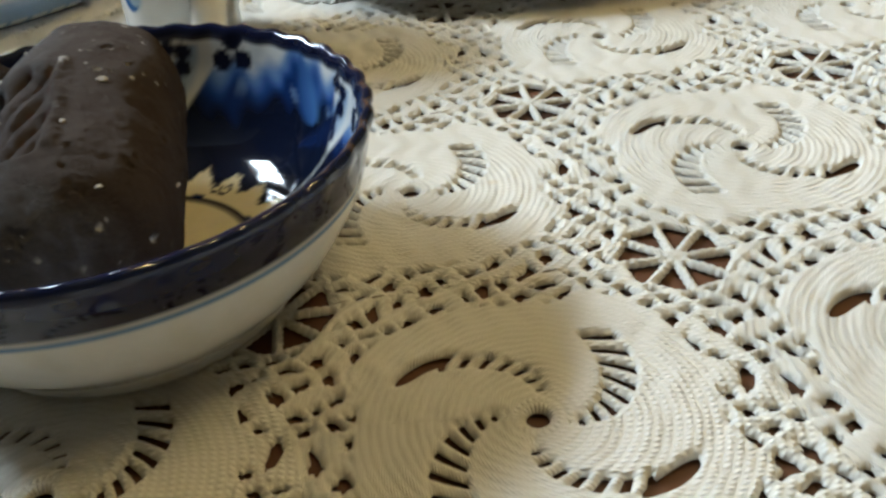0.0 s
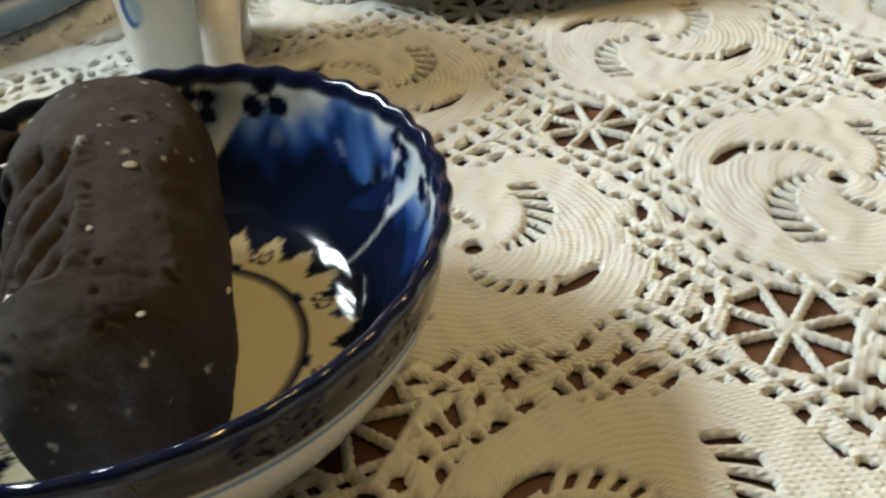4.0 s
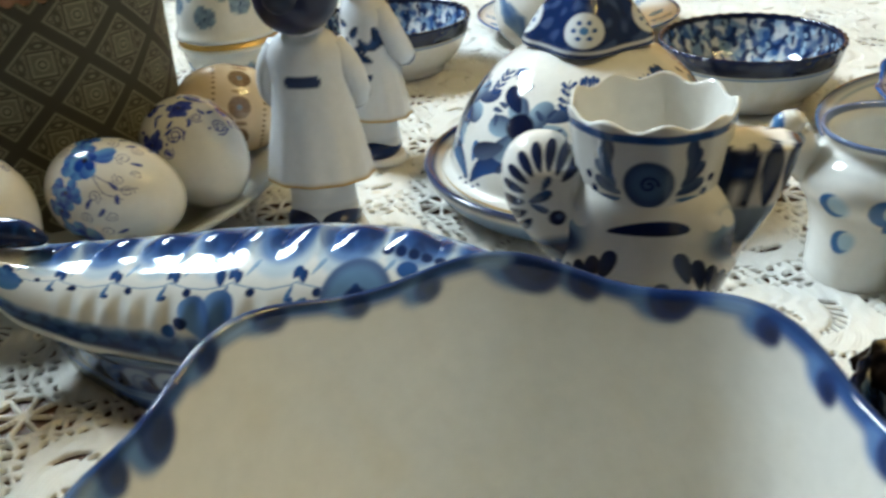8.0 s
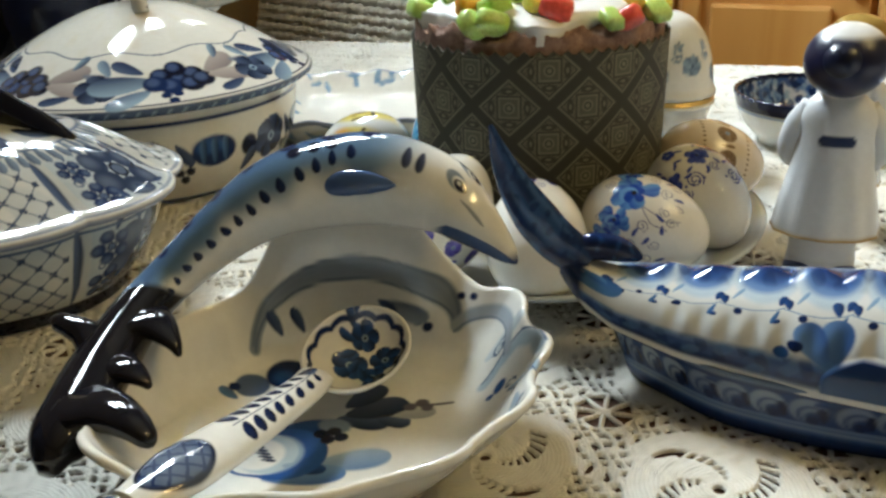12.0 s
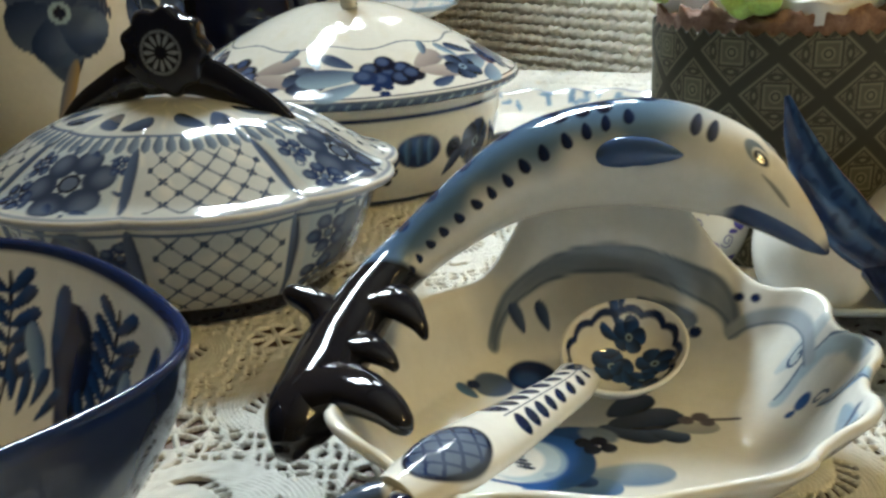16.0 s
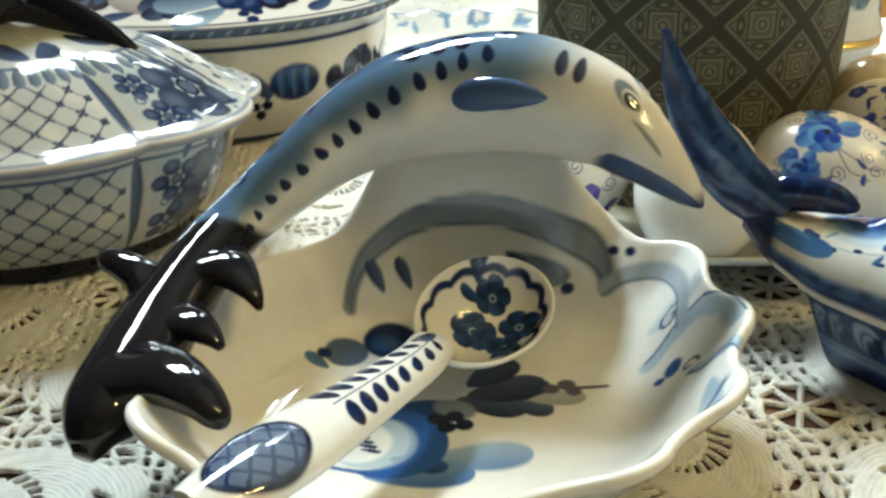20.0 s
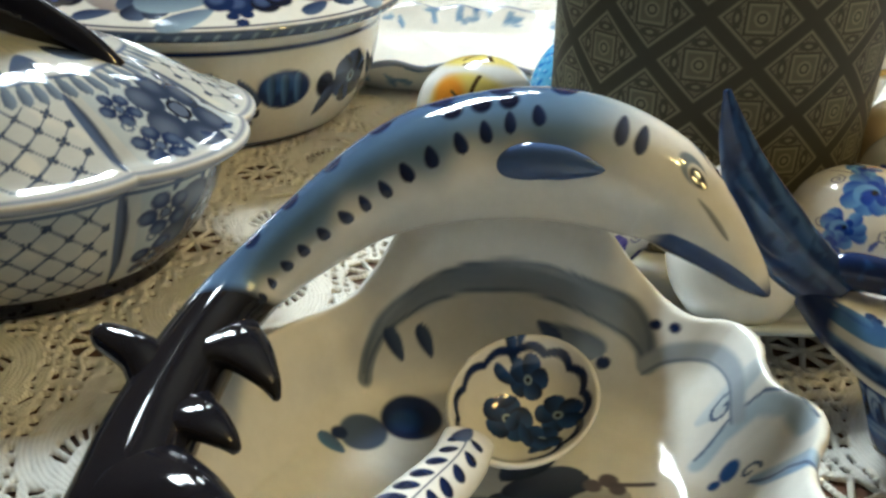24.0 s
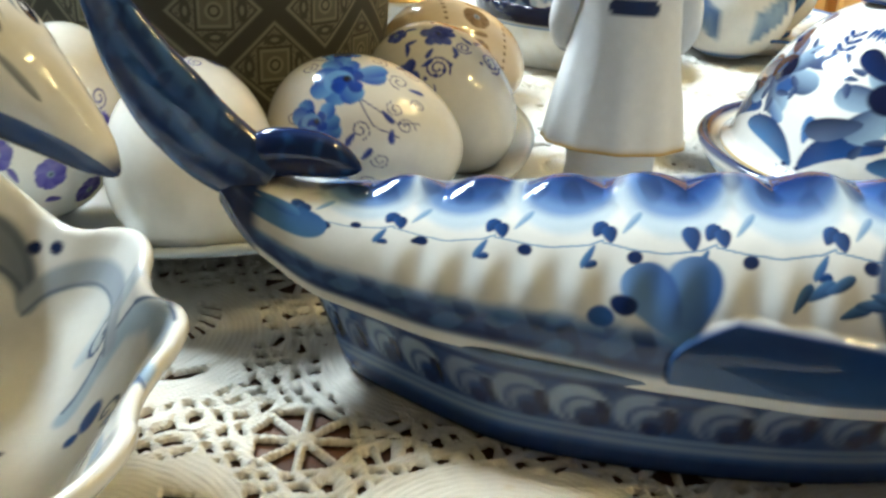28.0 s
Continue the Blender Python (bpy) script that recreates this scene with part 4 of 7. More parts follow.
    b.dot(-35.5, 55, 2.8, MID, 0.5)
    b.dot(-35.0, 55.5, 1.2, WHITE, 0.4)
    grid("handle", V, M_GLAZE, e, b.c)
    V, L, A = sweep([(.024, -.004, .050), (.032, -.005, .048), (.0375, -.004, .042), (.034, -.003, .034), (.027, -.003, .031)], [(.0055, .0055), (.0068, .0068), (.0068, .0070), (.0055, .0055), (.0045, .0045)], 50, 48, up=(0, 1, 0))
    b = Brush(V[..., 0] * 1000, V[..., 2] * 1000, WHITE)
    b.line([(26, 47), (32, 45), (38, 43), (37, 37), (34, 33)], 1.1, BLUE)
    grid("handle", V, M_GLAZE, e, b.c)


legged_pot()


def big_cup():
    """The wide cup with the wavy rim, on a cobalt saucer."""
    V, TH, S, R, Z = turned([(0, .004), (.030, .004), (.034, .0005), (.040, .0008), (.060, .0045), (.0760, .0095), (.0812, .0115), (.0818, .0125), (.0800, .0132), (.0700, .0110), (.045, .0068), (0, .0064)], 60, 200)
    b = Brush(TH * 60, R * 1000, (0.010, 0.011, 0.045))
    b.cloud(20, -0.4, 1.0, (0.014, 0.014, 0.065), 2)
    b.band(80.0, 82.6, GILT, 0.3)
    ob = grid("saucer", V, M_GLAZE, None, b.c)
    ob.location = (-0.194, 0.078, -0.0065)
    ob.location.z = 0.0
    tagged(ob, "deep cobalt blue porcelain saucer with a thin gilt edge", "saucer")
    e = empty("wide_cup", (-0.186, 0.050, 0.0070))
    tagged(e, "wide white porcelain cup with wavy cobalt rim on a saucer", "cup")

    def lobe(R, Z, TH, S):
        k = smooth(.035, .090, Z)
        w = np.cos(7 * TH + 0.5)
        return R * (1 + 0.018 * k * w), Z + 0.0017 * k * w
    V, TH, S, R, Z = turned([(0, .0015), (.022, .0015), (.026, 0), (.0285, .0010), (.031, .006), (.042, .018), (.0495, .040), (.0530, .062), (.0548, .080), (.0562, .0895), (.0563, .0918), (.0552, .0922), (.0540, .0900), (.0524, .078), (.050, .055), (.045, .034), (.034, .016), (.018, .010), (0, .009)], 320, 560, lobe)
    rim = S[np.argmax(Z[:, 0])][0]
    b = Brush(TH * 54, S - rim, WHITE, 54 * 2 * np.pi)
    b.cloud(30, 0.2, 1.6, CREAM, 11, 0.5)
    b.band(-200, -3.0, (0.016, 0.055, 0.17), 2.0)
    b.band(-3.5, 2.6, BLUE, 0.6)
    per = 54 * 2 * np.pi
    rng = random.Random(9)
    b.band(-3.5, 3.4, (0.045, 0.10, 0.27), 1.2)
    n = 23
    for k in range(n):
        x = per * k / n + rng.uniform(-3.4, 3.4)
        deep, r = rng.uniform(1.2, 4.0), rng.choice((2.6, 3.2, 3.8, 4.6, 5.8))
        b.dot(x + 2.2, deep - 0.6, r * 1.25, (0.10, 0.19, 0.40), 1.4, 0.9)
        b.dot(x, deep, r, (0.014, 0.036, 0.14), 0.9, 1.05)
        b.dot(x - 0.8, deep + 0.4, r * 0.6, COB, 1.0, 0.9)
        if k % 3 == 0:
            b.dot(x + 7, 0.8, 3.6, (0.22, 0.33, 0.52), 1.4, 0.7)
    b.band(-3.0, 1.4, COB, 0.6, 0.7)
    grid("cup", V, M_GLAZE, e, b.c)
    V, L, A = sweep([(.050, .026, .054), (.066, .034, .056), (.080, .041, .053), (.083, .043, .042), (.074, .038, .030), (.046, .024, .024)],
                    [(.007, .0035), (.0085, .004), (.009, .005), (.0085, .0045), (.007, .004), (.006, .004)], 60, 32, up=(0, 0, 1))
    b = Brush(V[..., 0] * 1000, V[..., 2] * 1000, COB)
    b.cloud(12, 0.2, 1.2, BLUE, 3)
    grid("handle", V, M_GLAZE, e, b.c)


big_cup()


def merged(name, pieces, mat, parent=None):
    """Several closed forms as one mesh: (V, colours, wraps)."""
    vs, fs, cs, o = [], [], [], 0
    for V, c in pieces:
        m, n = V.shape[:2]
        vs.append(V.reshape(-1, 3))
        fs += [[q + o for q in f] for f in grid_faces(m, n, True)]
        cs.append(np.broadcast_to(c, V.shape).reshape(-1, 3))
        o += m * n
    return link_mesh(name, np.vstack(vs), fs, mat, parent, np.vstack(cs))


def ball(c, r, rows=40, cols=56, turn=None):
    g, h = np.linspace(0, np.pi, rows), np.linspace(0, 2 * np.pi, cols, endpoint=False)
    P, Q = np.meshgrid(g, h, indexing="ij")
    V = np.stack([np.sin(P) * np.cos(Q) * r[0], np.sin(P) * np.sin(Q) * r[1], np.cos(P) * r[2]], -1)
    if turn is not None:
        V = V @ np.array(turn.to_3x3()).T
    return V + np.array(c), P, Q


# ---- fish butter dish ----
def fish_dish():
    e = empty("fish_butter_dish", (0, 0, 0))
    tagged(e, "blue and white porcelain butter dish with a fish shaped lid", "butter dish")
    cx, cy = -0.294, 0.1945
    p = spline([(x, 30 * z) for x, z in [(0, .003), (.80, .003), (.90, .0004), (.945, .0010), (.985, .008), (1.03, .016), (1.065, .0215), (1.075, .0230), (1.06, .0238), (1.03, .0228), (.95, .012), (.6, .008), (0, .008)]], 170) / (1, 30)
    th = np.linspace(0, 2 * np.pi, 460, endpoint=False)
    egg_x = .0735 * (1 + 0.02 * np.cos(th))
    taper = 1 - 0.38 * smooth(0.35, 1.0, -np.cos(th))
    V = np.stack([cx + p[:, :1] * (egg_x * np.cos(th))[None], cy + p[:, :1] * taper[None] * (.0280 * np.sign(np.sin(th)) * np.abs(np.sin(th)) ** 0.9)[None], np.repeat(p[:, 1:], 460, 1)], -1)
    X = np.repeat((np.unwrap(th) - 1.5 * np.pi)[None] * 62, 170, 0)
    b = Brush(X, V[..., 2] * 1000, MID, 62 * 2 * np.pi)
    b.c[:] = (0.045, 0.095, 0.24)
    b.cloud(9, -0.5, 0.8, BLUE, 21, 0.6)
    b.band(-1, 5.0, COB, 1.0, 0.75)
    b.band(6.6, 8.2, (0.20, 0.28, 0.42), 0.8, 0.8)
    per = 62 * 2 * np.pi
    b.band(10.0, 20.5, COB, 0.8, 0.55)
    n = 36
    rng = random.Random(31)
    for k in range(n):
        x = per * k / n + rng.uniform(-1, 1)
        y = 15.8 + rng.uniform(-0.8, 0.8)
        pale = rng.uniform(0.35, 0.75)
        b.crescent(x, y, 5.0, -60, (0.34, 0.43, 0.54), 0.36, 0.7, pale)
        b.crescent(x + 1.2, y - 1.6, 3.2, -60, (0.34, 0.43, 0.54), 0.36, 0.6, pale * 0.8)
        b.dot(x + 1.6, y - 3.6, 1.9, COB, 0.5)
        b.petal(x + 4.6, y - 4.5, 6.5, 3.2, 100, INK, COB, 0.5)
        if k % 3 == 0:
            b.petal(x + 1, y + 3, 10, 4.0, 12, COB, BLUE, 0.7)
    b.band(8.8, 9.8, (0.24, 0.33, 0.46), 0.6, 0.6)
    b.band(20.2, 25, COB, 0.5, 0.8)
    b.band(21.8, 25, (0.2, 0.28, 0.4), 0.5, 0.5)
    c = b.c
    c[np.argmax(p[:, 1]) + 4:] = WHITE
    grid("tray", V, M_GLAZE, e, c)
    # lid
    m, n = 760, 260
    t = np.linspace(0, 1, m)
    x = -0.3900 + 0.203 * t
    K = [0, .04, .12, .25, .45, .62, .75, .84, .90, .96, 1]
    w = np.interp(t, K, [.002, .0105, .0175, .0245, .0300, .0310, .0275, .0195, .0095, .0060, .0008])
    c = np.interp(t, K, [.1915, .1925, .1935, .1945, .1945, .1940, .1925, .1890, .185, .1815, .1795])
    lo = np.interp(t, K, [.0400, .0345, .0272, .0235, .0215, .0215, .0225, .0285, .0390, .0470, .0535])
    hi = np.interp(t, K, [.0460, .0458, .0445, .0460, .0512, .0550, .0560, .0550, .0550, .0556, .0545])
    k = np.ones(35) / 35
    for q in (w, c, lo, hi):
        q[17:-17] = np.convolve(q, k, "valid")
    ph = np.linspace(0, np.pi, n)
    sc = np.abs(np.sin(np.pi * (x + 0.39) / 0.0165))[:, None]
    crest = np.exp(-((ph - np.pi / 2) / 0.16) ** 2)[None] * (0.0006 + 0.0026 * sc) * smooth(.10, .2, t)[:, None] * (1 - smooth(.80, .86, t))[:, None]
    low = np.exp(-((ph[None] - 0.62) / 0.22) ** 2) * 0.0007 * np.sin(2 * np.pi * x / 0.0092)[:, None] * smooth(.15, .25, t)[:, None] * (1 - smooth(.6, .68, t))[:, None]
    # the side fin lies on the flank
    fu = (x[:, None] + 0.2935) / 0.056
    fq = ph[None] / (np.pi / 2) * 45
    fc_ = np.clip(fu, 0, 1)
    fin = smooth(-0.9, 0.9, 3.0 + 12.5 * np.sqrt(np.clip(fc_ / 0.22, 0, 1)) - 5.0 * fc_ - 6.0 * fc_ ** 6 - fq) * smooth(0.2, 1.6, fq - 1.0) * smooth(0.0, 0.03, fu) * (1 - smooth(0.97, 1.03, fu))
    Y = c[:, None] - w[:, None] * np.sign(np.cos(ph)) * np.abs(np.cos(ph))[None] ** 0.82 - low * (1 - fin) - 0.0016 * fin
    Z = lo[:, None] + (hi - lo)[:, None] * np.sin(ph)[None] ** 0.9 + crest
    top = np.stack([np.repeat(x[:, None], n, 1), Y, Z], -1)
    # underside
    ub = np.linspace(np.pi, 0, 20)[1:-1]
    Yb = c[:, None] - w[:, None] * np.sign(np.cos(ub)) * np.abs(np.cos(ub))[None] ** 0.82
    und = np.stack([np.repeat(x[:, None], 18, 1), Yb, np.repeat(lo[:, None], 18, 1) - 0.0], -1)
    V = np.concatenate([top, und], 1)
    X = np.repeat(((x + 0.39) * 1000)[:, None], n + 18, 1)
    q = np.minimum(np.r_[ph, np.full(18, 0.0)], np.pi - np.r_[ph, np.full(18, 0.0)]) / (np.pi / 2)
    Q = np.repeat(q[None] * 45, m, 0)
    b = Brush(X, Q, (0.60, 0.605, 0.580))
    b.band(-5, 2.2, (0.70, 0.69, 0.64), 0.4)
    b.band(2.8, 11.0, (0.12, 0.22, 0.42), 1.6, 0.9)
    b.band(2.8, 9.0, (0.018, 0.055, 0.19), 1.4, 0.9)
    b.band(2.6, 4.6, COB, 0.8, 0.7)
    b.lay(0.55 * smooth(2.6, 4, b.Y) * (1 - smooth(9, 12, b.Y)) * smooth(-0.2, 0.9, np.sin(b.X * 0.9) + np.sin(b.X * 0.37 + b.Y * 0.6)), COB)
    # scallops hanging from the ridge, a garland of buds, drops and dots under their meeting points
    for s in range(9):
        v = 23 + 21 * s
        xx = v + 10.5
        b.dot(xx, 46, 11.6, (0.42, 0.50, 0.57), 1.2, 1.42)
        b.dot(xx, 47, 10.2, (0.12, 0.21, 0.41), 1.7, 1.20)
        b.dot(xx + 1, 48, 9.2, (0.034, 0.085, 0.255), 2.0, 1.00)
        b.dot(xx + 2, 49, 8.0, (0.012, 0.030, 0.115), 2.2, 0.85)
        b.line([(v - 3, 28.0), (v + 3, 26.6), (xx - 2, 26.0), (xx + 5, 27.2), (v + 18, 28.6)], 0.4, MID)
        b.petal(v - 4.6, 29.4, 4.6, 3.4, 70, COB, BLUE, 0.3)
        b.petal(v - 1.4, 28.0, 4.6, 3.4, 100, COB, BLUE, 0.3)
        b.petal(v + 0.6, 30.5, 7.0, 1.7, 62, MID, (0.3, 0.4, 0.52), 0.4)
        b.petal(v - 4.4, 27.4, 6.0, 1.8, -112, MID, BLUE, 0.3)
        b.petal(v - 6.0, 22.0, 2.6, 2.0, 30, COB, BLUE, 0.25)
        b.dot(v + 3.2, 25.0, 1.5, COB)
    b.dot(33, 27.0, 1.2, COB)
    b.dot(46, 24.6, 0.9, COB)
    # leaf pair on the flank and cheek
    b.petal(99, 8, 18, 12, 84, BLUE, (0.12, 0.22, 0.42), 0.8)
    b.petal(98, 10, 16, 11, 124, (0.035, 0.085, 0.25), (0.14, 0.26, 0.48), 0.7)
    b.petal(100, 27, 6, 4, 100, COB, BLUE, 0.4)
    b.dot(88, 15, 2.6, COB, 0.5, 0.8)
    b.dot(84, 12, 2.6, BLUE, 0.5, 0.8)
    b.dot(143, 22, 11.0, (0.06, 0.10, 0.20), 0.8, 1.35)
    b.dot(143, 22, 9.0, (0.10, 0.18, 0.30), 1.6, 1.3)
    for s in range(5):
        b.petal(139 + 2 * s, 17 + 2 * (s % 3), 7, 3, 70 + 12 * s, COB, BLUE, 0.3)
    b.dot(143, 23, 3.8, COB, 0.8)
    b.petal(138, 14, 10, 4, 20, COB, BLUE, 0.3)
    for s in range(6):
        b.petal(118 + 2.6 * s, 16 + 2.0 * (s % 3), 6, 2.6, 60 - 14 * s, COB, MID, 0.3)
    b.dot(161, 24, 5.2, PALE, 0.5)
    b.dot(161, 24, 4.0, COB, 0.5)
    b.dot(161.5, 24.5, 2.2, (0.2, 0.26, 0.36), 0.5)
    b.dot(157, 33, 3.2, BLUE, 0.4)
    for s in range(7):
        b.dot(150 + 4.0 * s, 40 - 0.6 * s, 1.8, COB, 0.4)
    b.lay(smooth(168, 176, X) * smooth(30, 40, Q), BLUE)
    rim = smooth(36, 43, Q) * smooth(12, 22, X)
    b.lay(0.55 * rim * smooth(-0.3, 0.8, np.sin(X * 0.83 + 1.0) + 0.8 * np.sin(X * 0.31 + Q * 0.7)), COB)
    b.lay(0.40 * (1 - smooth(10, 13, Q)) * smooth(2.5, 4, Q) * smooth(0.2, 1.1, np.sin(X * 0.57 + 2.0) + np.sin(X * 0.23 - Q * 0.9)), MID)
    b.lay(smooth(196, 206, X) * 0.6, PALE)
    b.petal(1, 22, 26, 15, 5, MID, BLUE, 0.7)
    b.petal(9, 32, 13, 6, -30, BLUE, MID, 0.5)
    b.lay(1 - smooth(9, 13, X), COB)
    fc = np.zeros(X.shape)
    fc[:, :n] = fin
    wash = np.array((0.016, 0.042, 0.135)) + 0.5 * smooth(12, 2, Q)[..., None] * np.array((0.05, 0.10, 0.14))
    b.c = b.c * (1 - fc[..., None]) + wash * fc[..., None]
    grid("lid", V, M_GLAZE, e, b.c)
    # tail blade, its lower lobe and the small fin on the back
    V, L, A = sweep([(-.3800, .1930, .0440), (-.3935, .1915, .0535), (-.4040, .1900, .0665), (-.4120, .1888, .0815), (-.4172, .1880, .0965)],
                    [(.0045, .0078), (.0052, .0092), (.0048, .0094), (.0038, .0074), (.0022, .0046), (.0006, .0010)], 140, 90, up=(0.8, 0, 0.6))
    b = Brush(L * 60, A * 6, (0.014, 0.034, 0.105))
    b.cloud(13, -0.1, 0.7, (0.032, 0.080, 0.215), 71, 0.75)
    for s in range(7):
        b.petal(4 + 3 * (s % 3), 2.5 + 5.2 * s, 44 - 5 * (s % 2), 3.2, 2 * s - 6, (0.022, 0.065, 0.19), (0.07, 0.15, 0.31), 1.2)
    b.cloud(5, 0.35, 0.8, COB, 72, 0.6)
    grid("tail", V, M_GLAZE, e, b.c, label="deep cobalt upturned tail")
    V, L, A = sweep([(-.3860, .1925, .0480), (-.3790, .1930, .0510), (-.3690, .1935, .0515), (-.3590, .1940, .0490)], [(.0026, .0036), (.0040, .0056), (.0038, .0052), (.0026, .0032)], 50, 40, blunt=0.3)
    b = Brush(L * 35, A * 4, COB)
    b.cloud(7, 0.3, 1.4, BLUE, 6)
    grid("back_fin", V, M_GLAZE, e, b.c)


fish_dish()


# ---- dolphin dish and its spoon ----
def dolphin_dish():
    e = empty("dolphin_dish", (-0.446, 0.106, 0))
    tagged(e, "white porcelain shell dish with a blue leaping dolphin as handle", "dish")
    back = 112

    def lobe(R, Z, TH, S):
        k = smooth(.008, .033, Z)
        deg = np.degrees(TH) % 360
        a = (deg - back + 180) % 360 - 180
        g = np.exp(-(np.abs(a) / 32) ** 5)
        w = np.cos(13 * TH + 0.6)
        w = np.sign(w) * np.abs(w) ** 0.8
        wide = np.interp(deg, [0, 30, 55, 70, 88, 112, 140, 165, 190, 215, 240, 270, 360], [0.955, 0.965, 0.985, 0.95, 0.88, 0.80, 0.76, 0.74, 0.80, 0.93, 1.0, 0.99, 0.955])
        scal = np.interp(deg, [0, 62, 80, 185, 225, 360], [1, 1, 0, 0, 1, 1])
        R2 = R * (1 + (0.5 + 0.5 * k) * (wide - 1)) * (1 + 0.030 * k * w * scal) - 0.006 * g * k
        Z2 = Z + smooth(.012, .038, Z) * 0.031 * g + 0.0012 * k * w * scal - 0.0065 * smooth(.02, .037, Z) * np.exp(-((deg - 267) / 12) ** 2)
        return R2, Z2
    prof = [(0, .003), (.036, .003), (.041, .0002), (.0455, .0006), (.0475, .004), (.058, .0135), (.070, .0260), (.0770, .0345), (.0788, .0372), (.0782, .0388), (.0762, .0386), (.0735, .0350), (.065, .0232), (.056, .0150), (.044, .0112), (.025, .0100), (0, .0098)]
    V, TH, S, R, Z = turned(prof, 300, 640, lobe)
    inside = (np.arange(300) > np.argmax(spline(prof, 300)[:, 1]) - 3)[:, None] & np.ones(640, bool)[None]
    b = Brush(V[..., 0] * 1000, V[..., 1] * 1000, WHITE)
    b.cloud(30, 0.2, 1.6, CREAM, 41, 0.5)
    # bouquet in the middle
    b.petal(8, -24, 27, 13, 34, (0.10, 0.18, 0.32), (0.34, 0.43, 0.54), 1.2)
    b.petal(-2, -36, 27, 12, 30, (0.030, 0.085, 0.24), (0.16, 0.27, 0.44), 0.8)
    b.petal(-14, -12, 22, 13, 28, COB, BLUE, 0.6)
    b.petal(0, -27, 15, 7, 12, COB, BLUE, 0.6)
    b.crescent(-3, -21.5, 14.5, 205, (0.020, 0.075, 0.26), 0.45, 0.5)
    b.crescent(-7, -23.5, 11.0, 205, (0.30, 0.40, 0.48), 0.35, 1.0, 0.8)
    for q in range(5):
        b.petal(-16 + 1.9 * q, -22.5 - 1.2 * q, 5.5, 1.8, 15, INK, COB, 0.3)
    b.line([(-22, -36), (-10, -37), (2, -34)], 1.3, BLUE, 0.4)
    b.petal(-37, -1, 9, 5, 170, SLATE, MID, 0.5)
    b.dot(-37, 8, 6.5, SLATE, 0.7)
    b.dot(-29, 20, 8.5, COB, 0.8)
    b.dot(-30, 18, 4.0, BLUE, 2.0)
    b.dot(-42, 4, 2.2, COB, 0.5)
    b.petal(2, 3, 20, 12, 14, INK, SLATE, 0.5)
    b.petal(4, 6, 23, 14, 42, INK, (0.06, 0.08, 0.13), 0.5)
    b.petal(2, 10, 19, 12, 72, INK, SLATE, 0.5)
    b.petal(16, 8, 12, 8, 8, INK, SLATE, 0.5)
    b.dot(4, -1, 6.0, (0.16, 0.20, 0.26), 1.0, 0.7)
    for x, y in ((2, -7), (6, -9), (9.5, -6), (5.5, -4)):
        b.dot(x, y, 2.5, INK)
    b.petal(20, 12, 15, 8, 30, (0.26, 0.28, 0.30), (0.42, 0.42, 0.40), 0.6)
    for x, y, r in ((23, 19, 2.4), (26, 22.5, 2.6), (29, 20.5, 2.2)):
        b.dot(x, y, r, (0.10, 0.09, 0.11), 0.5)
    b.line([(27, 21.5), (36.5, 25.5)], 1.5, (0.09, 0.08, 0.10), 0.4)
    # scrolls along the wall at the right
    b.petal(41, 44, 15, 8, 28, (0.42, 0.48, 0.52), (0.56, 0.60, 0.61), 0.9)
    b.curl(47, 45, 3.6, 1.1, 0.8, SLATE, 0.6)
    b.line([(45, 33), (49, 38.5), (56, 40.5), (63, 37.5), (67, 31)], 4.2, (0.38, 0.46, 0.53), 0.9)
    b.line([(44, 34.5), (49, 41), (56, 43), (64, 40), (69, 32)], 0.8, SLATE, 0.3)
    b.dot(53, 29, 2.1, BLUE, 0.4, 1.3)
    b.dot(50.5, 26, 1.4, BLUE, 0.4)
    b.curl(57.5, 27, 2.2, 0.9, 0.8, SLATE)
    b.petal(58, 25, 16, 6.5, -30, (0.14, 0.26, 0.44), (0.42, 0.50, 0.56), 0.6)
    b.line([(58, 24), (66, 20), (72, 15)], 0.8, SLATE, 0.3)
    b.petal(67, 9, 17, 5.5, -76, (0.34, 0.41, 0.47), PALE, 0.6)
    b.line([(71, 4), (66, -14), (56, -30), (42, -44)], 1.5, SLATE, 0.7)
    b.petal(52, -34, 19, 7, 52, (0.34, 0.40, 0.46), PALE, 0.6)
    b.petal(20, -66, 30, 3.8, 26, MID, PALE, 0.6)
    # outside: a few blue leaves
    out = Brush(TH * 62, S, WHITE, 62 * 2 * np.pi)
    for q in range(14):
        out.petal(q * 27.8, 58, 17, 6.5, 78, SLATE, PALE, 0.5)
        out.petal(q * 27.8 + 8, 58, 13, 5, 100, BLUE, PALE, 0.5)
    c = np.where(inside[..., None], b.c, out.c)
    # the grey-blue wave and the grapes on the raised back
    wv = Brush((np.degrees(TH) - back) * 0.9, Z * 1000, WHITE)
    wv.c = c
    pts = spline([(38, 18), (35, 25), (30, 33), (21, 40), (8, 44.5), (-8, 45), (-20, 42), (-30, 36), (-37, 29), (-40, 24)], 44)
    wide = np.interp(np.linspace(0, 1, 44), [0, .25, .55, .85, 1], [0.3, 2.6, 3.8, 3.6, 0.4])
    for f, g, col in ((-0.8, 2.4, (0.25, 0.28, 0.31)), (0.0, 2.6, (0.22, 0.25, 0.285)), (0.8, 2.4, (0.19, 0.22, 0.26))):
        wv.line([(x, y + f * q) for (x, y), q in zip(pts, wide)], g + 1.6, col, 0.9)
    wv.line([(x, y + q + 1.0) for (x, y), q in zip(pts, wide)], 1.1, (0.13, 0.16, 0.205), 0.5)
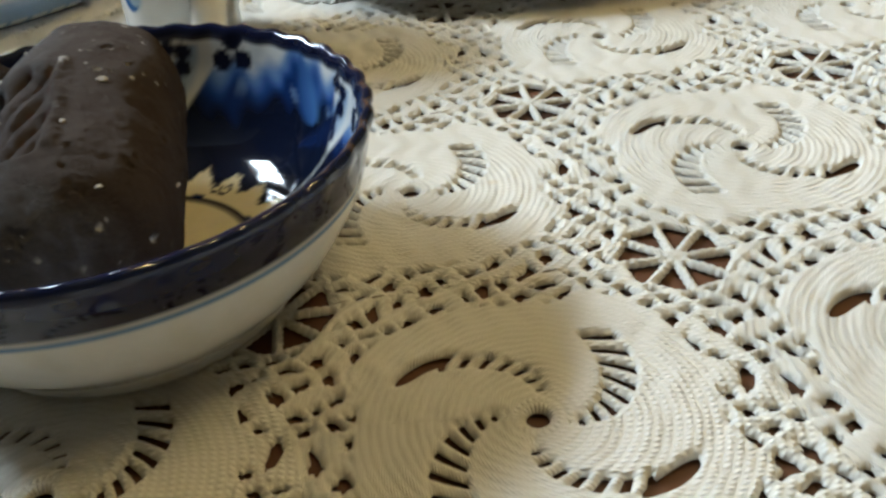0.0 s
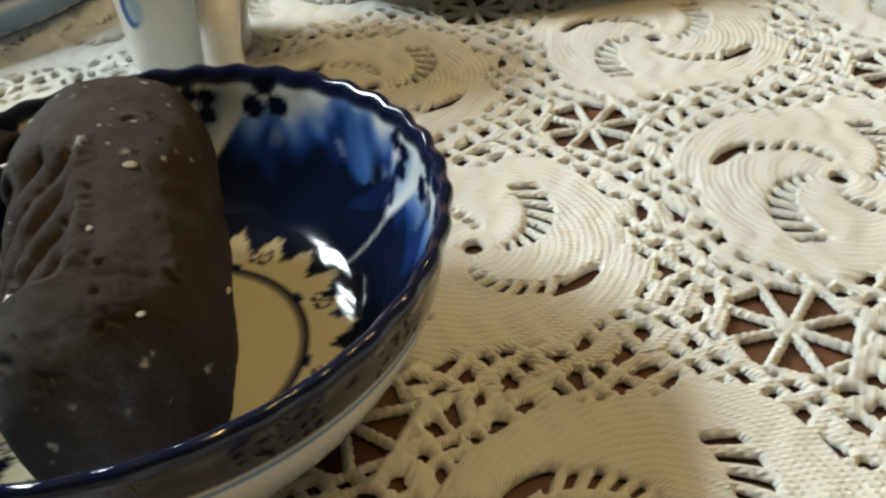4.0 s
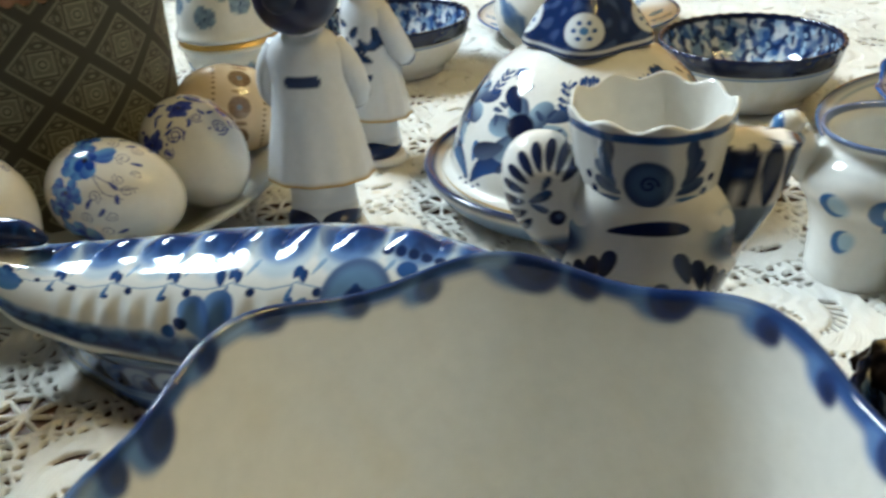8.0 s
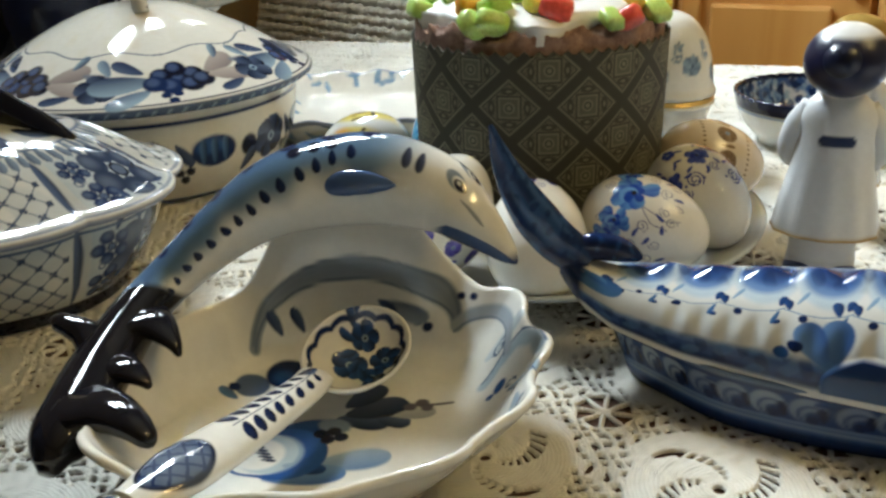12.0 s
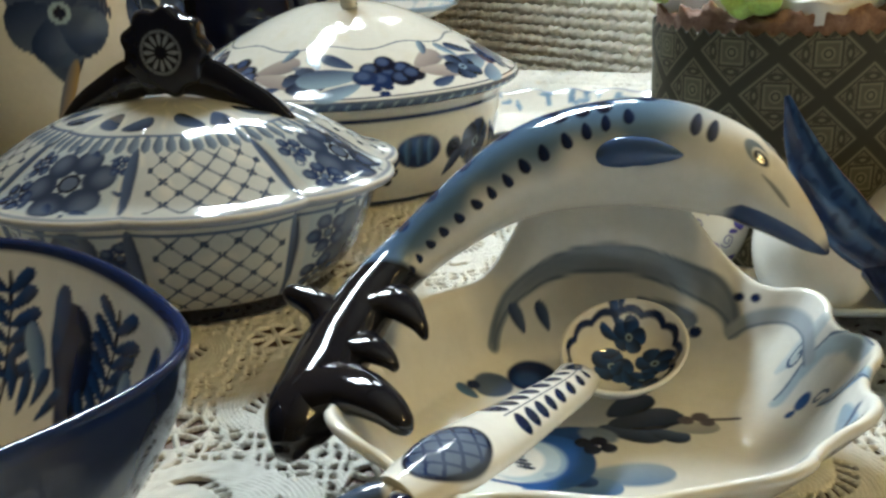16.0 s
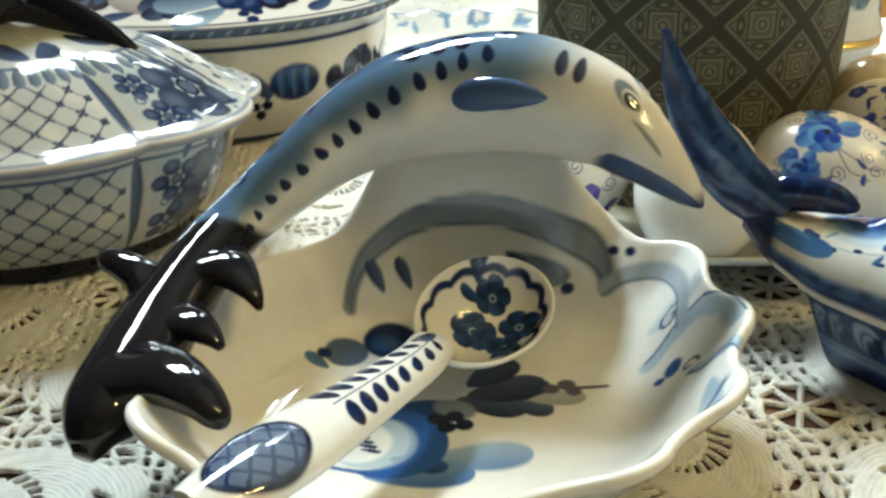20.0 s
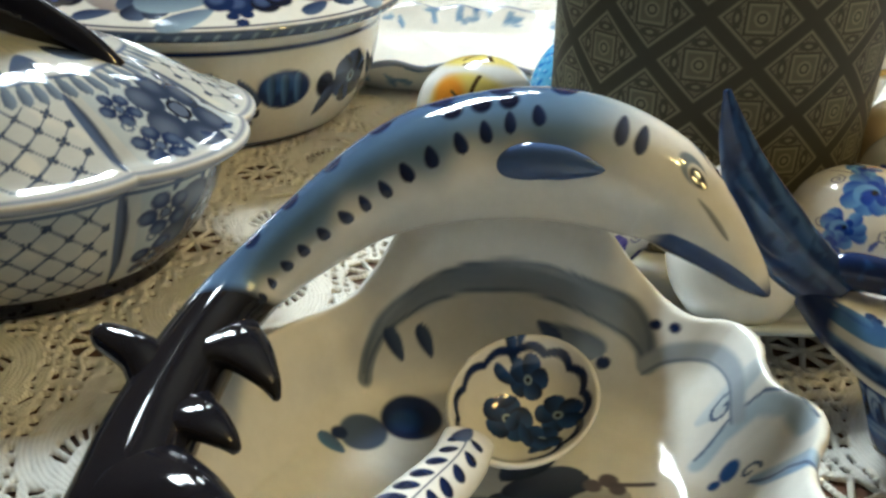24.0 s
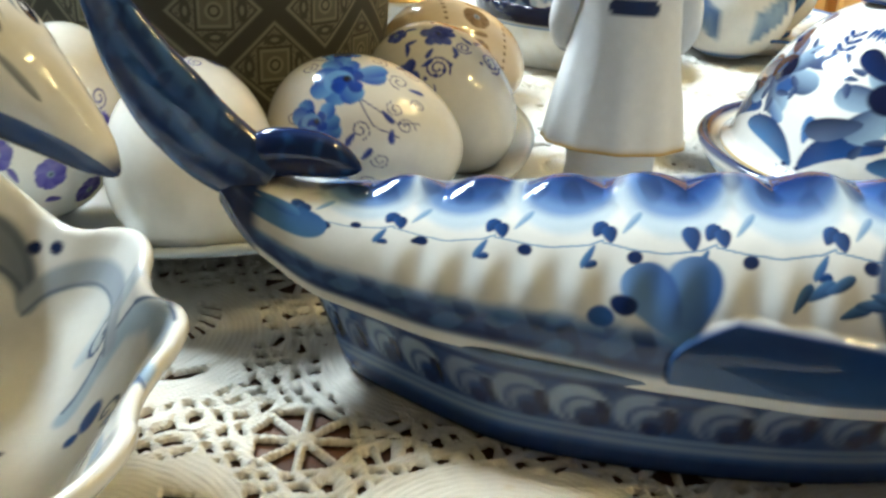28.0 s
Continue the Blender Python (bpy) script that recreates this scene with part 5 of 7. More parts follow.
    wv.line([(x, y - q - 0.8) for (x, y), q in zip(pts, wide)], 0.9, (0.11, 0.14, 0.19), 0.4)
    swag = spline([(-40, 24), (-44, 29), (-51, 32.5), (-59, 32), (-66, 28)], 20)
    wv.line(swag, 4.4, (0.34, 0.38, 0.42), 0.9)
    wv.line([(x, y - 2.4) for x, y in swag], 0.8, (0.17, 0.21, 0.27), 0.35)
    for x, y in ((-38, 33.5), (-42, 34.5)):
        wv.dot(x, y, 1.3, COB, 0.4)
    for q in range(5):
        wv.dot(-17 - 3.4 * q, 29.0 - 1.9 * q, 1.7, COB)
    wv.petal(-15, 31, 17, 8, 206, (0.06, 0.09, 0.15), (0.24, 0.28, 0.33), 0.8)
    wv.petal(-13, 32, 9, 5, 226, COB, SLATE, 0.5)
    wv.petal(26, 20, 12, 5.0, 70, COB, SLATE, 0.3)
    wv.petal(17, 20, 12, 5.0, 70, COB, SLATE, 0.3)
    c = np.where(inside[..., None], wv.c, c)
    grid("shell", V, M_GLAZE, e, c)
    # dolphin
    pth = np.array([(-.4940, .0305, .0262), (-.4945, .0322, .0272), (-.4960, .0370, .0304), (-.5015, .0520, .0332), (-.5083, .0690, .0365), (-.5136, .0923, .0431), (-.5130, .1125, .0505), (-.4970, .1325, .0672), (-.4814, .1440, .0766),
                    (-.4620, .1545, .0808), (-.4440, .1592, .0812), (-.4255, .1613, .0768), (-.4140, .1592, .0710), (-.4035, .1578, .0640), (-.3940, .1553, .0575)]) - (-0.446, 0.106, 0)
    V, L, A = sweep(pth, [(.0026, .0024), (.0078, .0070), (.0102, .0090), (.0112, .0098), (.0110, .0098), (.0097, .0092), (.0088, .0086), (.0115, .0117), (.0150, .0155), (.0164, .0172), (.0162, .0170), (.0140, .0146), (.0104, .0106), (.0064, .0062), (.0024, .0022)], 560, 220, blunt=0.03)
    s = L * 194 - 4
    ang = np.degrees((A - np.pi / 2 + np.pi) % (2 * np.pi) - np.pi)       # 0 on the back, + to the left side
    side = np.abs(ang)
    b = Brush(s, ang * 0.25, WHITE)
    # blue back that fades to the belly
    uneven = 7 * np.sin(s * 0.21 + 0.6) + 5 * np.sin(s * 0.47 + 2.0)
    b.lay((1 - smooth(48, 92, side + uneven)) * (1 - smooth(140, 160, s)) * 0.92, (0.110, 0.195, 0.300))
    b.lay((1 - smooth(26, 74, side + uneven)) * (1 - smooth(130, 152, s)) * 0.62, (0.052, 0.120, 0.240))
    b.lay((1 - smooth(6, 30, side)) * (1 - smooth(126, 146, s)) * 0.34, (0.020, 0.050, 0.150))
    for q in range(14):
        for sg in (-1, 1):
            at = 15.4 if q < 8 else 15.4 - 1.45 * (q - 7)
            b.petal(63 + 5.5 * q, sg * at, 5.4, 3.1, sg * (84 + 5 * math.sin(2.3 * q)), INK, (0.012, 0.026, 0.085), 0.3)
        if q % 2:
            b.dot(67 + 5.5 * q, 1.0, 2.2, COB, 0.4, 1.7)
    for sg in (-1, 1):
        for k in range(3):
            b.dot(118 + 5.5 * k, sg * 5.0, 2.1, INK, 0.4, 1.3)
        for k in range(2):
            b.petal(149.0 + 3.9 * k, sg * 4.0, 8.4, 3.0, sg * 84, INK, (0.06, 0.075, 0.13), 0.35)
        b.crescent(164.0, sg * 5.2, 3.5, 0, (0.18, 0.22, 0.27), 0.45, 0.4)
        b.dot(165.5, sg * 5.6, 2.1, INK, 0.35)
        b.dot(164.9, sg * 5.1, 0.7, (0.60, 0.62, 0.62), 0.2)
        b.petal(168, sg * 9.5, 9, 2.4, sg * 18, (0.16, 0.17, 0.19), (0.34, 0.35, 0.34), 0.5)
    # the lower jaw is a dark blade that narrows to the tip
    jaw = smooth(-2.0, 2.0, side - np.interp(s, [164, 169, 178, 190], [136, 94, 80, 50])) * smooth(165, 169, s)
    b.lay(jaw * 0.97, (0.020, 0.062, 0.180))
    b.lay(jaw * 0.6 * smooth(110, 140, side), COB)
    b.lay(smooth(186, 190, s), COB)
    b.lay(1 - smooth(56, 60, s + 0.08 * ang), (0.008, 0.008, 0.012))
    grid("dolphin", V, M_GLAZE, e, b.c)
    o = np.array((-0.446, 0.106, 0))

    def fin(name, path, radii, col, up=(0, 0, 1), edge=None, blunt=0.16):
        V, L, A = sweep(np.array(path) - o, radii, 60, 40, up=up, blunt=blunt)
        b = Brush(L * 30, A * 4, col)
        if edge:
            b.cloud(6, 0.2, 1.2, edge, 3)
        grid(name, V, M_GLAZE, e, b.c)
    dk = (0.008, 0.008, 0.012)
    fin("fluke", [(-.4980, .0500, .0345), (-.4860, .0500, .0380), (-.4740, .0480, .0375), (-.4655, .0462, .0335)], [(.0145, .0080), (.0086, .0056), (.0056, .0040), (.0026, .0022)], dk, blunt=0.12)
    fin("fin", [(-.5060, .0690, .0370), (-.4970, .0690, .0400), (-.4890, .0680, .0390), (-.4850, .0675, .0365)], [(.0150, .0062), (.0066, .0036), (.0034, .0022), (.0010, .0010)], dk, blunt=0.03)
    fin("fin", [(-.5120, .0900, .0430), (-.5020, .0900, .0450), (-.4920, .0870, .0420), (-.4875, .0850, .0380)], [(.0185, .0062), (.0080, .0038), (.0034, .0022), (.0008, .0008)], dk, blunt=0.03)
    fin("fin", [(-.5110, .0760, .0400), (-.5200, .0760, .0455), (-.5290, .0750, .0480), (-.5330, .0745, .0480)], [(.0100, .0056), (.0056, .0044), (.0038, .0034), (.0020, .0020)], dk)
    fin("side_fin", [(-.4625, .1400, .0815), (-.4530, .1415, .0848), (-.4440, .1430, .0856), (-.4345, .1452, .0850)], [(.0018, .0030), (.0030, .0048), (.0028, .0042), (.0010, .0012)], (0.055, 0.100, 0.225))


dolphin_dish()


def spoon():
    e = empty("porcelain_spoon", (0, 0, 0))
    tagged(e, "white porcelain spoon with blue flowers lying in a dish", "spoon")
    c, ax = np.array((-.4425, .1235, .0300)), np.array((.36, .90, .20))
    ax /= np.linalg.norm(ax)
    up = np.array((.28, -.34, .90))
    up -= ax * (up @ ax)
    up /= np.linalg.norm(up)
    sd = np.cross(ax, up)
    prof = spline([(0, -.0118), (.45, -.0106), (.80, -.0062), (1.0, -.0002), (1.03, .0014), (.98, .0020), (.92, .0006), (.72, -.0046), (.42, -.0080), (0, -.0090)], 120)
    th = np.linspace(0, 2 * np.pi, 280, endpoint=False)
    la, lb = .0208, .0164
    V = c + prof[:, :1, None] * (la * np.cos(th))[None, :, None] * ax + prof[:, :1, None] * (lb * np.sin(th))[None, :, None] * sd + prof[:, 1:, None] * up
    X, Y = prof[:, :1] * 20.5 * np.cos(th), prof[:, :1] * 15.0 * np.sin(th)
    b = Brush(X, Y, WHITE)
    for x, y, r in ((9, -5, 5.0), (8, 6, 5.4), (-2, -1, 6.4), (0, 8, 4.4)):
        b.flower(x, y, r, 5, INK, BLUE, INK, 20 * x)
    for k in range(9):
        b.petal(-6 + 2 * k, 9 - 2.5 * k, 6.5, 3.4, 40 * k, INK, BLUE, 0.25)
    rr = np.hypot(X / 20.5, Y / 15.0)
    sc = 0.84 + 0.05 * np.abs(np.sin(6 * th))[None]
    b.lay((1 - smooth(0.03, 0.05, np.abs(rr - sc))) * 1.0, COB)
    cc = b.c
    cc[:60] = WHITE
    grid("spoon_bowl", V, M_GLAZE, e, cc)
    P = [c - ax * .0185 + up * .0005, (-.4465, .0940, .0288), (-.4475, .0770, .0300), (-.4475, .0560, .0332), (-.4475, .0370, .0364), (-.4495, .0190, .0368)]
    V, L, A = sweep(P, [(.0064, .0034), (.0066, .0040), (.0076, .0044), (.0092, .0046), (.0098, .0048), (.0064, .0044)], 260, 120, up=(0.15, 0.1, 1))
    s = L * 100
    tp = (np.sin(A) > -0.05)
    b = Brush(s, np.cos(A) * 9, WHITE)
    for k in range(8):
        b.petal(6 + 6.2 * k, 1.0, 5.6 + 0.3 * k, 3.6 + 0.3 * k, 58, INK, COB, 0.3)
        b.petal(6 + 6.2 * k, -1.0, 5.6 + 0.3 * k, 3.2 + 0.3 * k, -58, INK, COB, 0.3)
    b.line([(3, 0), (54, 0)], 0.7, COB)
    b.petal(0, 0, 9, 7, 20, SLATE, COB, 0.4)
    b.dot(82, 0, 14.0, INK, 0.6, 0.62)
    b.dot(82, 0, 12.8, (0.085, 0.115, 0.18), 0.8, 0.54)
    for k in range(7):
        b.lay(0.8 * (np.hypot(s - 82, b.Y / 0.60) < 12.4) * (np.abs((s + b.Y) / 6.2 % 1 - 0.5) < 0.10), COB)
        b.lay(0.8 * (np.hypot(s - 82, b.Y / 0.60) < 12.4) * (np.abs((s - b.Y) / 6.2 % 1 - 0.5) < 0.10), COB)
    b.lay(0.2 * (1 - smooth(6, 11, np.hypot(s - 81, b.Y + 2))), (0.3, 0.36, 0.44))
    grid("handle", V, M_GLAZE, e, np.where(tp[..., None], b.c, np.array(WHITE)))
    for k, (dx, col) in enumerate(((-.0075, (0.05, 0.075, 0.13)), (.0055, INK))):
        V, L, A = sweep([(-.4496, .0215, .0366), (-.4498 + dx * 0.6, .0165, .0364), (-.4502 + dx, .0105, .0358), (-.4505 + dx * 1.1, .0065, .0352)], [(.0028, .0028), (.0038, .0032), (.0032, .0026), (.0010, .0010)], 40, 36)
        b = Brush(L * 22, A * 3, col)
        b.lay(1 - smooth(0.15, 0.3, L), WHITE)
        grid("tail_lobe", V, M_GLAZE, e, b.c)


spoon()


# ---- the plate with the Easter cake and the eggs ----
V, TH, S, R, Z = turned([(0, .0035), (.060, .0035), (.064, .0005), (.070, .001), (.090, .0075), (.1085, .0165), (.1135, .0195), (.1140, .0206), (.1125, .0212), (.1060, .0190), (.090, .0115), (.075, .0075), (.04, .0068), (0, .0068)], 90, 260)
b = Brush(TH * 110, R * 1000, (0.62, 0.64, 0.63))
b.band(109, 115, (0.50, 0.56, 0.60), 1.0)
plate = grid("egg_plate", V, M_GLAZE, None, b.c)
plate.location = (-0.4420, 0.3080, 0)
tagged(plate, "round pale grey porcelain plate holding an Easter cake and painted eggs", "plate")


def egg(at, axis, painter, label, length=0.0575, dia=0.0435, base=(0.76, 0.74, 0.68)):
    t = np.linspace(0, np.pi, 170)
    zz = -np.cos(t) * length / 2
    rr = np.sin(t) * dia / 2 * (1 - 0.10 * -np.cos(t))
    th = np.linspace(0, 2 * np.pi, 280, endpoint=False)
    V = np.stack([rr[:, None] * np.cos(th), rr[:, None] * np.sin(th), np.repeat(zz[:, None], 280, 1)], -1)
    X, Y = np.repeat(th[None] * 21.5, 170, 0), np.repeat(zz[:, None] * 1000, 280, 1)
    b = Brush(X, Y, base, 43 * np.pi)
    painter(b)
    ob = grid("painted_egg", V, M_EGG, None, b.c)
    q = Vector(axis).to_track_quat("Z", "Y")
    ob.matrix_world = Matrix.Translation(at) @ q.to_matrix().to_4x4()
    return tagged(ob, label, "egg", "painted eggs")


def rose(b, x, y, r, rng, br, lt):
    """A loose bloom of overlapping ragged petals."""
    for k in range(8):
        b.petal(x + rng.uniform(-0.2, 0.2) * r, y + rng.uniform(-0.2, 0.2) * r, r * rng.uniform(0.75, 1.1), r * rng.uniform(0.6, 0.95), 45 * k + rng.uniform(-18, 18), br, lt, 0.35)
    for k in range(5):
        b.petal(x, y, r * rng.uniform(0.4, 0.65), r * 0.45, 72 * k + rng.uniform(-25, 25), tuple(0.7 * c for c in br), br, 0.3)
    b.crescent(x + 0.15 * r, y - 0.2 * r, r * 0.42, 60, lt, 0.4, 0.3, 0.8)
    b.dot(x, y, r * 0.12, INK)


def blue_flowers(b):
    br, lt, ln = (0.012, 0.062, 0.42), (0.16, 0.38, 0.70), (0.10, 0.10, 0.24)
    rng = random.Random(17)
    for x in (12, 46, 80, 114):
        b.line([(x - 10, -20), (x - 4, -8), (x + 5, 1), (x + 8, 12), (x + 5, 17)], 0.4, ln)
        b.line([(x + 3, -2), (x + 11, 6), (x + 12, 13)], 0.4, ln)
        for cx, cy, r, h in ((8, 14, 2.6, 1), (-6, 8, 3.2, -1), (13, 3, 2.8, 1), (-1, 15, 2.1, -1), (-12, 0, 2.6, 1), (15, -16, 2.4, -1), (4, 10, 2.4, 1), (-14, 10, 2.6, 1), (-3, -17, 2.6, -1)):
            b.curl(x + cx, cy, r, 1.5, 0.36, ln, cx, h)
        rose(b, x, -5, 9.6, rng, br, lt)
        rose(b, x - 12, -11, 6.2, rng, br, lt)
        rose(b, x + 14, -9, 6.8, rng, br, lt)
        for cx, cy, a in ((6, 7, 60), (10, 11, 10), (-5, 11, 120), (14, 2, -20), (-13, 5, 150)):
            b.leaf(x + cx, cy, 4.6, a, (0.02, 0.03, 0.22), (0.07, 0.11, 0.38))


def swirl_flowers(b):
    br, lt = (0.012, 0.026, 0.26), (0.06, 0.10, 0.42)
    rng = random.Random(23)
    for k in range(7):
        x = 135 * k / 7
        y = -8 + 5 * (k % 2)
        rose(b, x, y, 6.4, rng, br, lt)
        for q in range(7):
            a = radians(51 * q + 20 * k)
            b.leaf(x + 7.2 * math.cos(a), y + 7.2 * math.sin(a), 4.4, 51 * q + 20 * k + rng.uniform(-40, 40), br, lt)
        b.curl(x + 9, y + 11, 4.2, 2.0, 0.7, (0.05, 0.05, 0.28), k)
        b.curl(x - 3, y + 9, 2.8, 1.6, 0.55, (0.05, 0.05, 0.30), k, -1)
        b.flower(x + 10, y - 10, 4.0, 5, br, lt, COB, 30 * k)
        for q in range(5):
            b.dot(x + 2 + 3 * q, y + 13 - (q - 2) ** 2 * 0.5, 0.7, br)


def purple_flowers(b):
    br, lt = (0.04, 0.03, 0.26), (0.16, 0.14, 0.45)
    for k in range(9):
        x = 135 * k / 9
        for y in (-14, 3):
            b.flower(x + (7 if y > 0 else 0), y, 4.4, 6, br, lt, COB, 30 * k)
            b.curl(x + 5, y + 7, 3.2, 1.6, 0.5, (0.06, 0.06, 0.28), k)
            b.leaf(x + 8, y - 5, 5, 50 * k, br, lt)


def cap_flowers(b):
    for k in range(9):
        b.flower(135 * k / 9, 22, 4.2, 6, (0.04, 0.04, 0.28), (0.16, 0.16, 0.45), COB, 20 * k)
        b.curl(135 * k / 9 + 7, 17, 2.6, 1.4, 0.5, (0.08, 0.08, 0.3), k)


def brown_flowers(b):
    br, lt = (0.13, 0.075, 0.03), (0.30, 0.20, 0.11)
    for y in (-12, 12):
        for k in range(45):
            b.dot(3 * k, y, 0.7, br)
    for k in range(9):
        b.flower(15 * k, 0, 5.4, 8, br, lt, (0.06, 0.03, 0.01), 10 * k)
        b.petal(15 * k + 7.5, -4, 8, 2.2, 90, br, lt)


def orange_patch(b):
    b.dot(30, 8, 15, (0.75, 0.60, 0.16), 3, 1.2)
    b.dot(26, 2, 10, (0.80, 0.30, 0.03), 4, 0.8)
    for x in (64, 98, 130):
        b.dot(x, 8, 15, (0.75, 0.60, 0.16), 3, 1.2)
        b.dot(x - 4, 2, 10, (0.80, 0.30, 0.03), 4, 0.8)
    for x in (30, 64, 98, 130):
        b.line([(x - 12, 16), (x - 2, 12), (x + 8, 18), (x + 14, 8)], 2.0, (0.10, 0.06, 0.02))
        b.line([(x - 6, 4), (x + 2, 10), (x + 10, 6)], 1.4, (0.12, 0.08, 0.03))


def bright_blue(b):
    b.c[:] = (0.10, 0.40, 0.68)
    b.cloud(5, 0.2, 0.9, (0.02, 0.16, 0.50), 5)
    b.cloud(4, 0.9, 1.3, (0.6, 0.7, 0.75), 6)


EZ = 0.0075
egg((-.3745, .2605, EZ + .0275), (0.95, -0.05, -0.16), blue_flowers, "cream egg with bright blue painted flowers lying on a plate")
egg((-.4130, .2270, EZ + .0285), (-0.30, 0.75, 0.55), cap_flowers, "plain white egg with violet flowers round its top")
egg((-.3590, .3020, EZ + .0280), (0.62, -0.45, -0.35), swirl_flowers, "white egg with dark blue flowers and scrolls")
egg((-.3640, .3560, EZ + .0285), (0.75, 0.40, -0.2), brown_flowers, "beige egg with brown flower stencils", base=(0.62, 0.50, 0.34))
egg((-.4620, .2400, EZ + .0290), (0.2, 0.5, 0.8), purple_flowers, "white egg with violet flower pattern behind a dish")
egg((-.5480, .3160, EZ + .0285), (0.75, -0.1, 0.35), orange_patch, "white egg with an orange and yellow picture")
egg((-.5150, .3580, EZ + .0300), (0.1, 0.3, 0.9), bright_blue, "bright blue marbled egg beside the cake")


def kulich():
    e = empty("easter_cake", (-0.4500, 0.3300, 0.0072))
    tagged(e, "Easter cake in a dark paper mould with icing and jellies", "cake")
    rows, cols = 320, 1200
    th = np.linspace(0, 2 * np.pi, cols, endpoint=False)
    z = np.linspace(0, .0985, rows)
    R0 = 0.0628 + 0.0018 * (z / .0985)
    zz = np.repeat(z[:, None], cols, 1)
    zz = zz + np.where(np.arange(rows) > rows - 3, 1, 0)[:, None] * 0.0014 * (np.abs((th * 62 / 6.2832) % 1 - 0.5) * 4 - 1)[None]
    wob = 0.0006 * np.sin(3 * th + 1)[None] + 0.0004 * np.sin(7 * th)[None] * (z / .0985)[:, None]
    V = np.stack([(R0[:, None] + wob) * np.cos(th), (R0[:, None] + wob) * np.sin(th), zz], -1)
    X, Y = np.repeat(th[None] * 64.46, rows, 0), np.repeat((z * 1000)[:, None], cols, 1)
    per = 64.46 * 2 * np.pi
    P, H = per / 11, 34.0
    light, mid, dark = (0.205, 0.196, 0.135), (0.118, 0.112, 0.077), (0.052, 0.049, 0.037)
    b = Brush(X, Y, mid)
    u, v = X / P, (Y - 6) / H
    # dark bands between the diamonds, fine light lines along them
    d1, d2 = np.abs((u + v) % 1.0 - 0.5), np.abs((u - v) % 1.0 - 0.5)
    edge = np.minimum(0.5 - d1, 0.5 - d2)
    a, c = ((u + v) % 1.0) - 0.5, ((u - v) % 1.0) - 0.5
    p, q = (a + c) * P / 2, (a - c) * H / 2
    # lacy filling
    lace = np.sin(1.55 * p + 0.6 * np.sin(1.3 * q)) * np.sin(1.55 * q + 0.6 * np.sin(1.3 * p))
    b.lay(0.85 * smooth(0.10, 0.30, np.abs(lace)) * smooth(0.13, 0.15, edge), light)
    b.lay(0.8 * smooth(0.62, 0.80, np.abs(lace)) * smooth(0.13, 0.15, edge), dark)
    b.lay(1 - smooth(0.085, 0.100, edge), dark)
    b.lay(smooth(0.104, 0.112, edge) * (1 - smooth(0.128, 0.136, edge)), light)
    b.lay(smooth(0.140, 0.148, edge) * (1 - smooth(0.160, 0.168, edge)), dark)
    # square medallion, leaves at its corners
    box_ = np.maximum(np.abs(p), np.abs(q))
    b.lay(1 - smooth(5.0, 5.3, box_), mid)
    b.lay(smooth(4.0, 4.3, box_) * (1 - smooth(4.7, 5.0, box_)), light)
    b.lay(smooth(5.0, 5.3, box_) * (1 - smooth(5.7, 6.0, box_)), dark)
    rr = np.hypot(p, q)
    b.lay((1 - smooth(2.6, 2.9, rr)), light)
    b.lay(smooth(1.0, 1.3, rr) * (1 - smooth(1.7, 2.0, rr)), dark)
    for sx, sy in ((1, 0), (-1, 0), (0, 1), (0, -1)):
        w = np.hypot((p - sx * 8.4) * (1.0 if sx else 0.45), (q - sy * 7.8) * (1.0 if sy else 0.45))
        b.lay((1 - smooth(1.4, 1.9, w)) * 0.9, dark)
        b.lay((1 - smooth(0.5, 0.8, w)) * 0.9, light)
    V2 = np.concatenate([V, V[::-1] * (0.99, 0.99, 1)])
    grid("paper_mould", V2, M_PAPER, e, np.concatenate([b.c, b.c[::-1]]), label="dark olive paper mould with a diamond pattern")
    # crumb
    g = np.linspace(0, 1, 70)
    r = 0.0622 * np.sin(np.clip(g * 1.12, 0, 1) * np.pi / 2)
    zc = np.where(g < 0.9, 0.1080 - 0.004 * g ** 3, np.interp(g, [0.9, 1], [0.1035, 0.040]))
    th2 = np.linspace(0, 2 * np.pi, 200, endpoint=False)
    C = np.stack([r[:, None] * np.cos(th2), r[:, None] * np.sin(th2), np.repeat(zc[:, None], 200, 1)], -1)
    f = C.reshape(-1, 3)
    n1 = np.array([noise.noise(Vector((q * 110).tolist())) + 0.5 * noise.noise(Vector((q * 320).tolist())) for q in f]).reshape(C.shape[:2])
    C[..., 2] += 0.0060 * n1 * (g < 0.93)[:, None]
    C[..., :2] *= (1 + 0.018 * n1 * (g > 0.7)[:, None])[..., None] * np.where(g > 0.93, 0.985, 1)[:, None, None]
    grid("crumb", C, M_CRUMB, e, None)
    g = np.linspace(0, 1, 60)
    rim = (0.0555 + 0.0042 * np.sin(5 * th2 + 1) + 0.003 * np.sin(9 * th2))
    r = np.clip(g / 0.86, 0, 1)[:, None] * rim[None]
    zi = 0.1210 - 0.0085 * (r / 0.055) ** 3
    zi = np.where(g[:, None] > 0.86, 0.1110 - 0.009 * (g[:, None] - 0.86) / 0.14, zi)
    I = np.stack([r * np.cos(th2), r * np.sin(th2), zi], -1)
    f = I.reshape(-1, 3)
    n1 = np.array([noise.noise(Vector((q * 90).tolist())) for q in f]).reshape(I.shape[:2])
    I[..., 2] += 0.002 * n1
    grid("icing", I, M_ICING, e, None, label="thick white icing")
    rng = random.Random(12)
    spots = []
    while len(spots) < 46:
        a, q = rng.uniform(0, 6.283), 0.063 * math.sqrt(rng.random())
        p = (q * math.cos(a), q * math.sin(a))
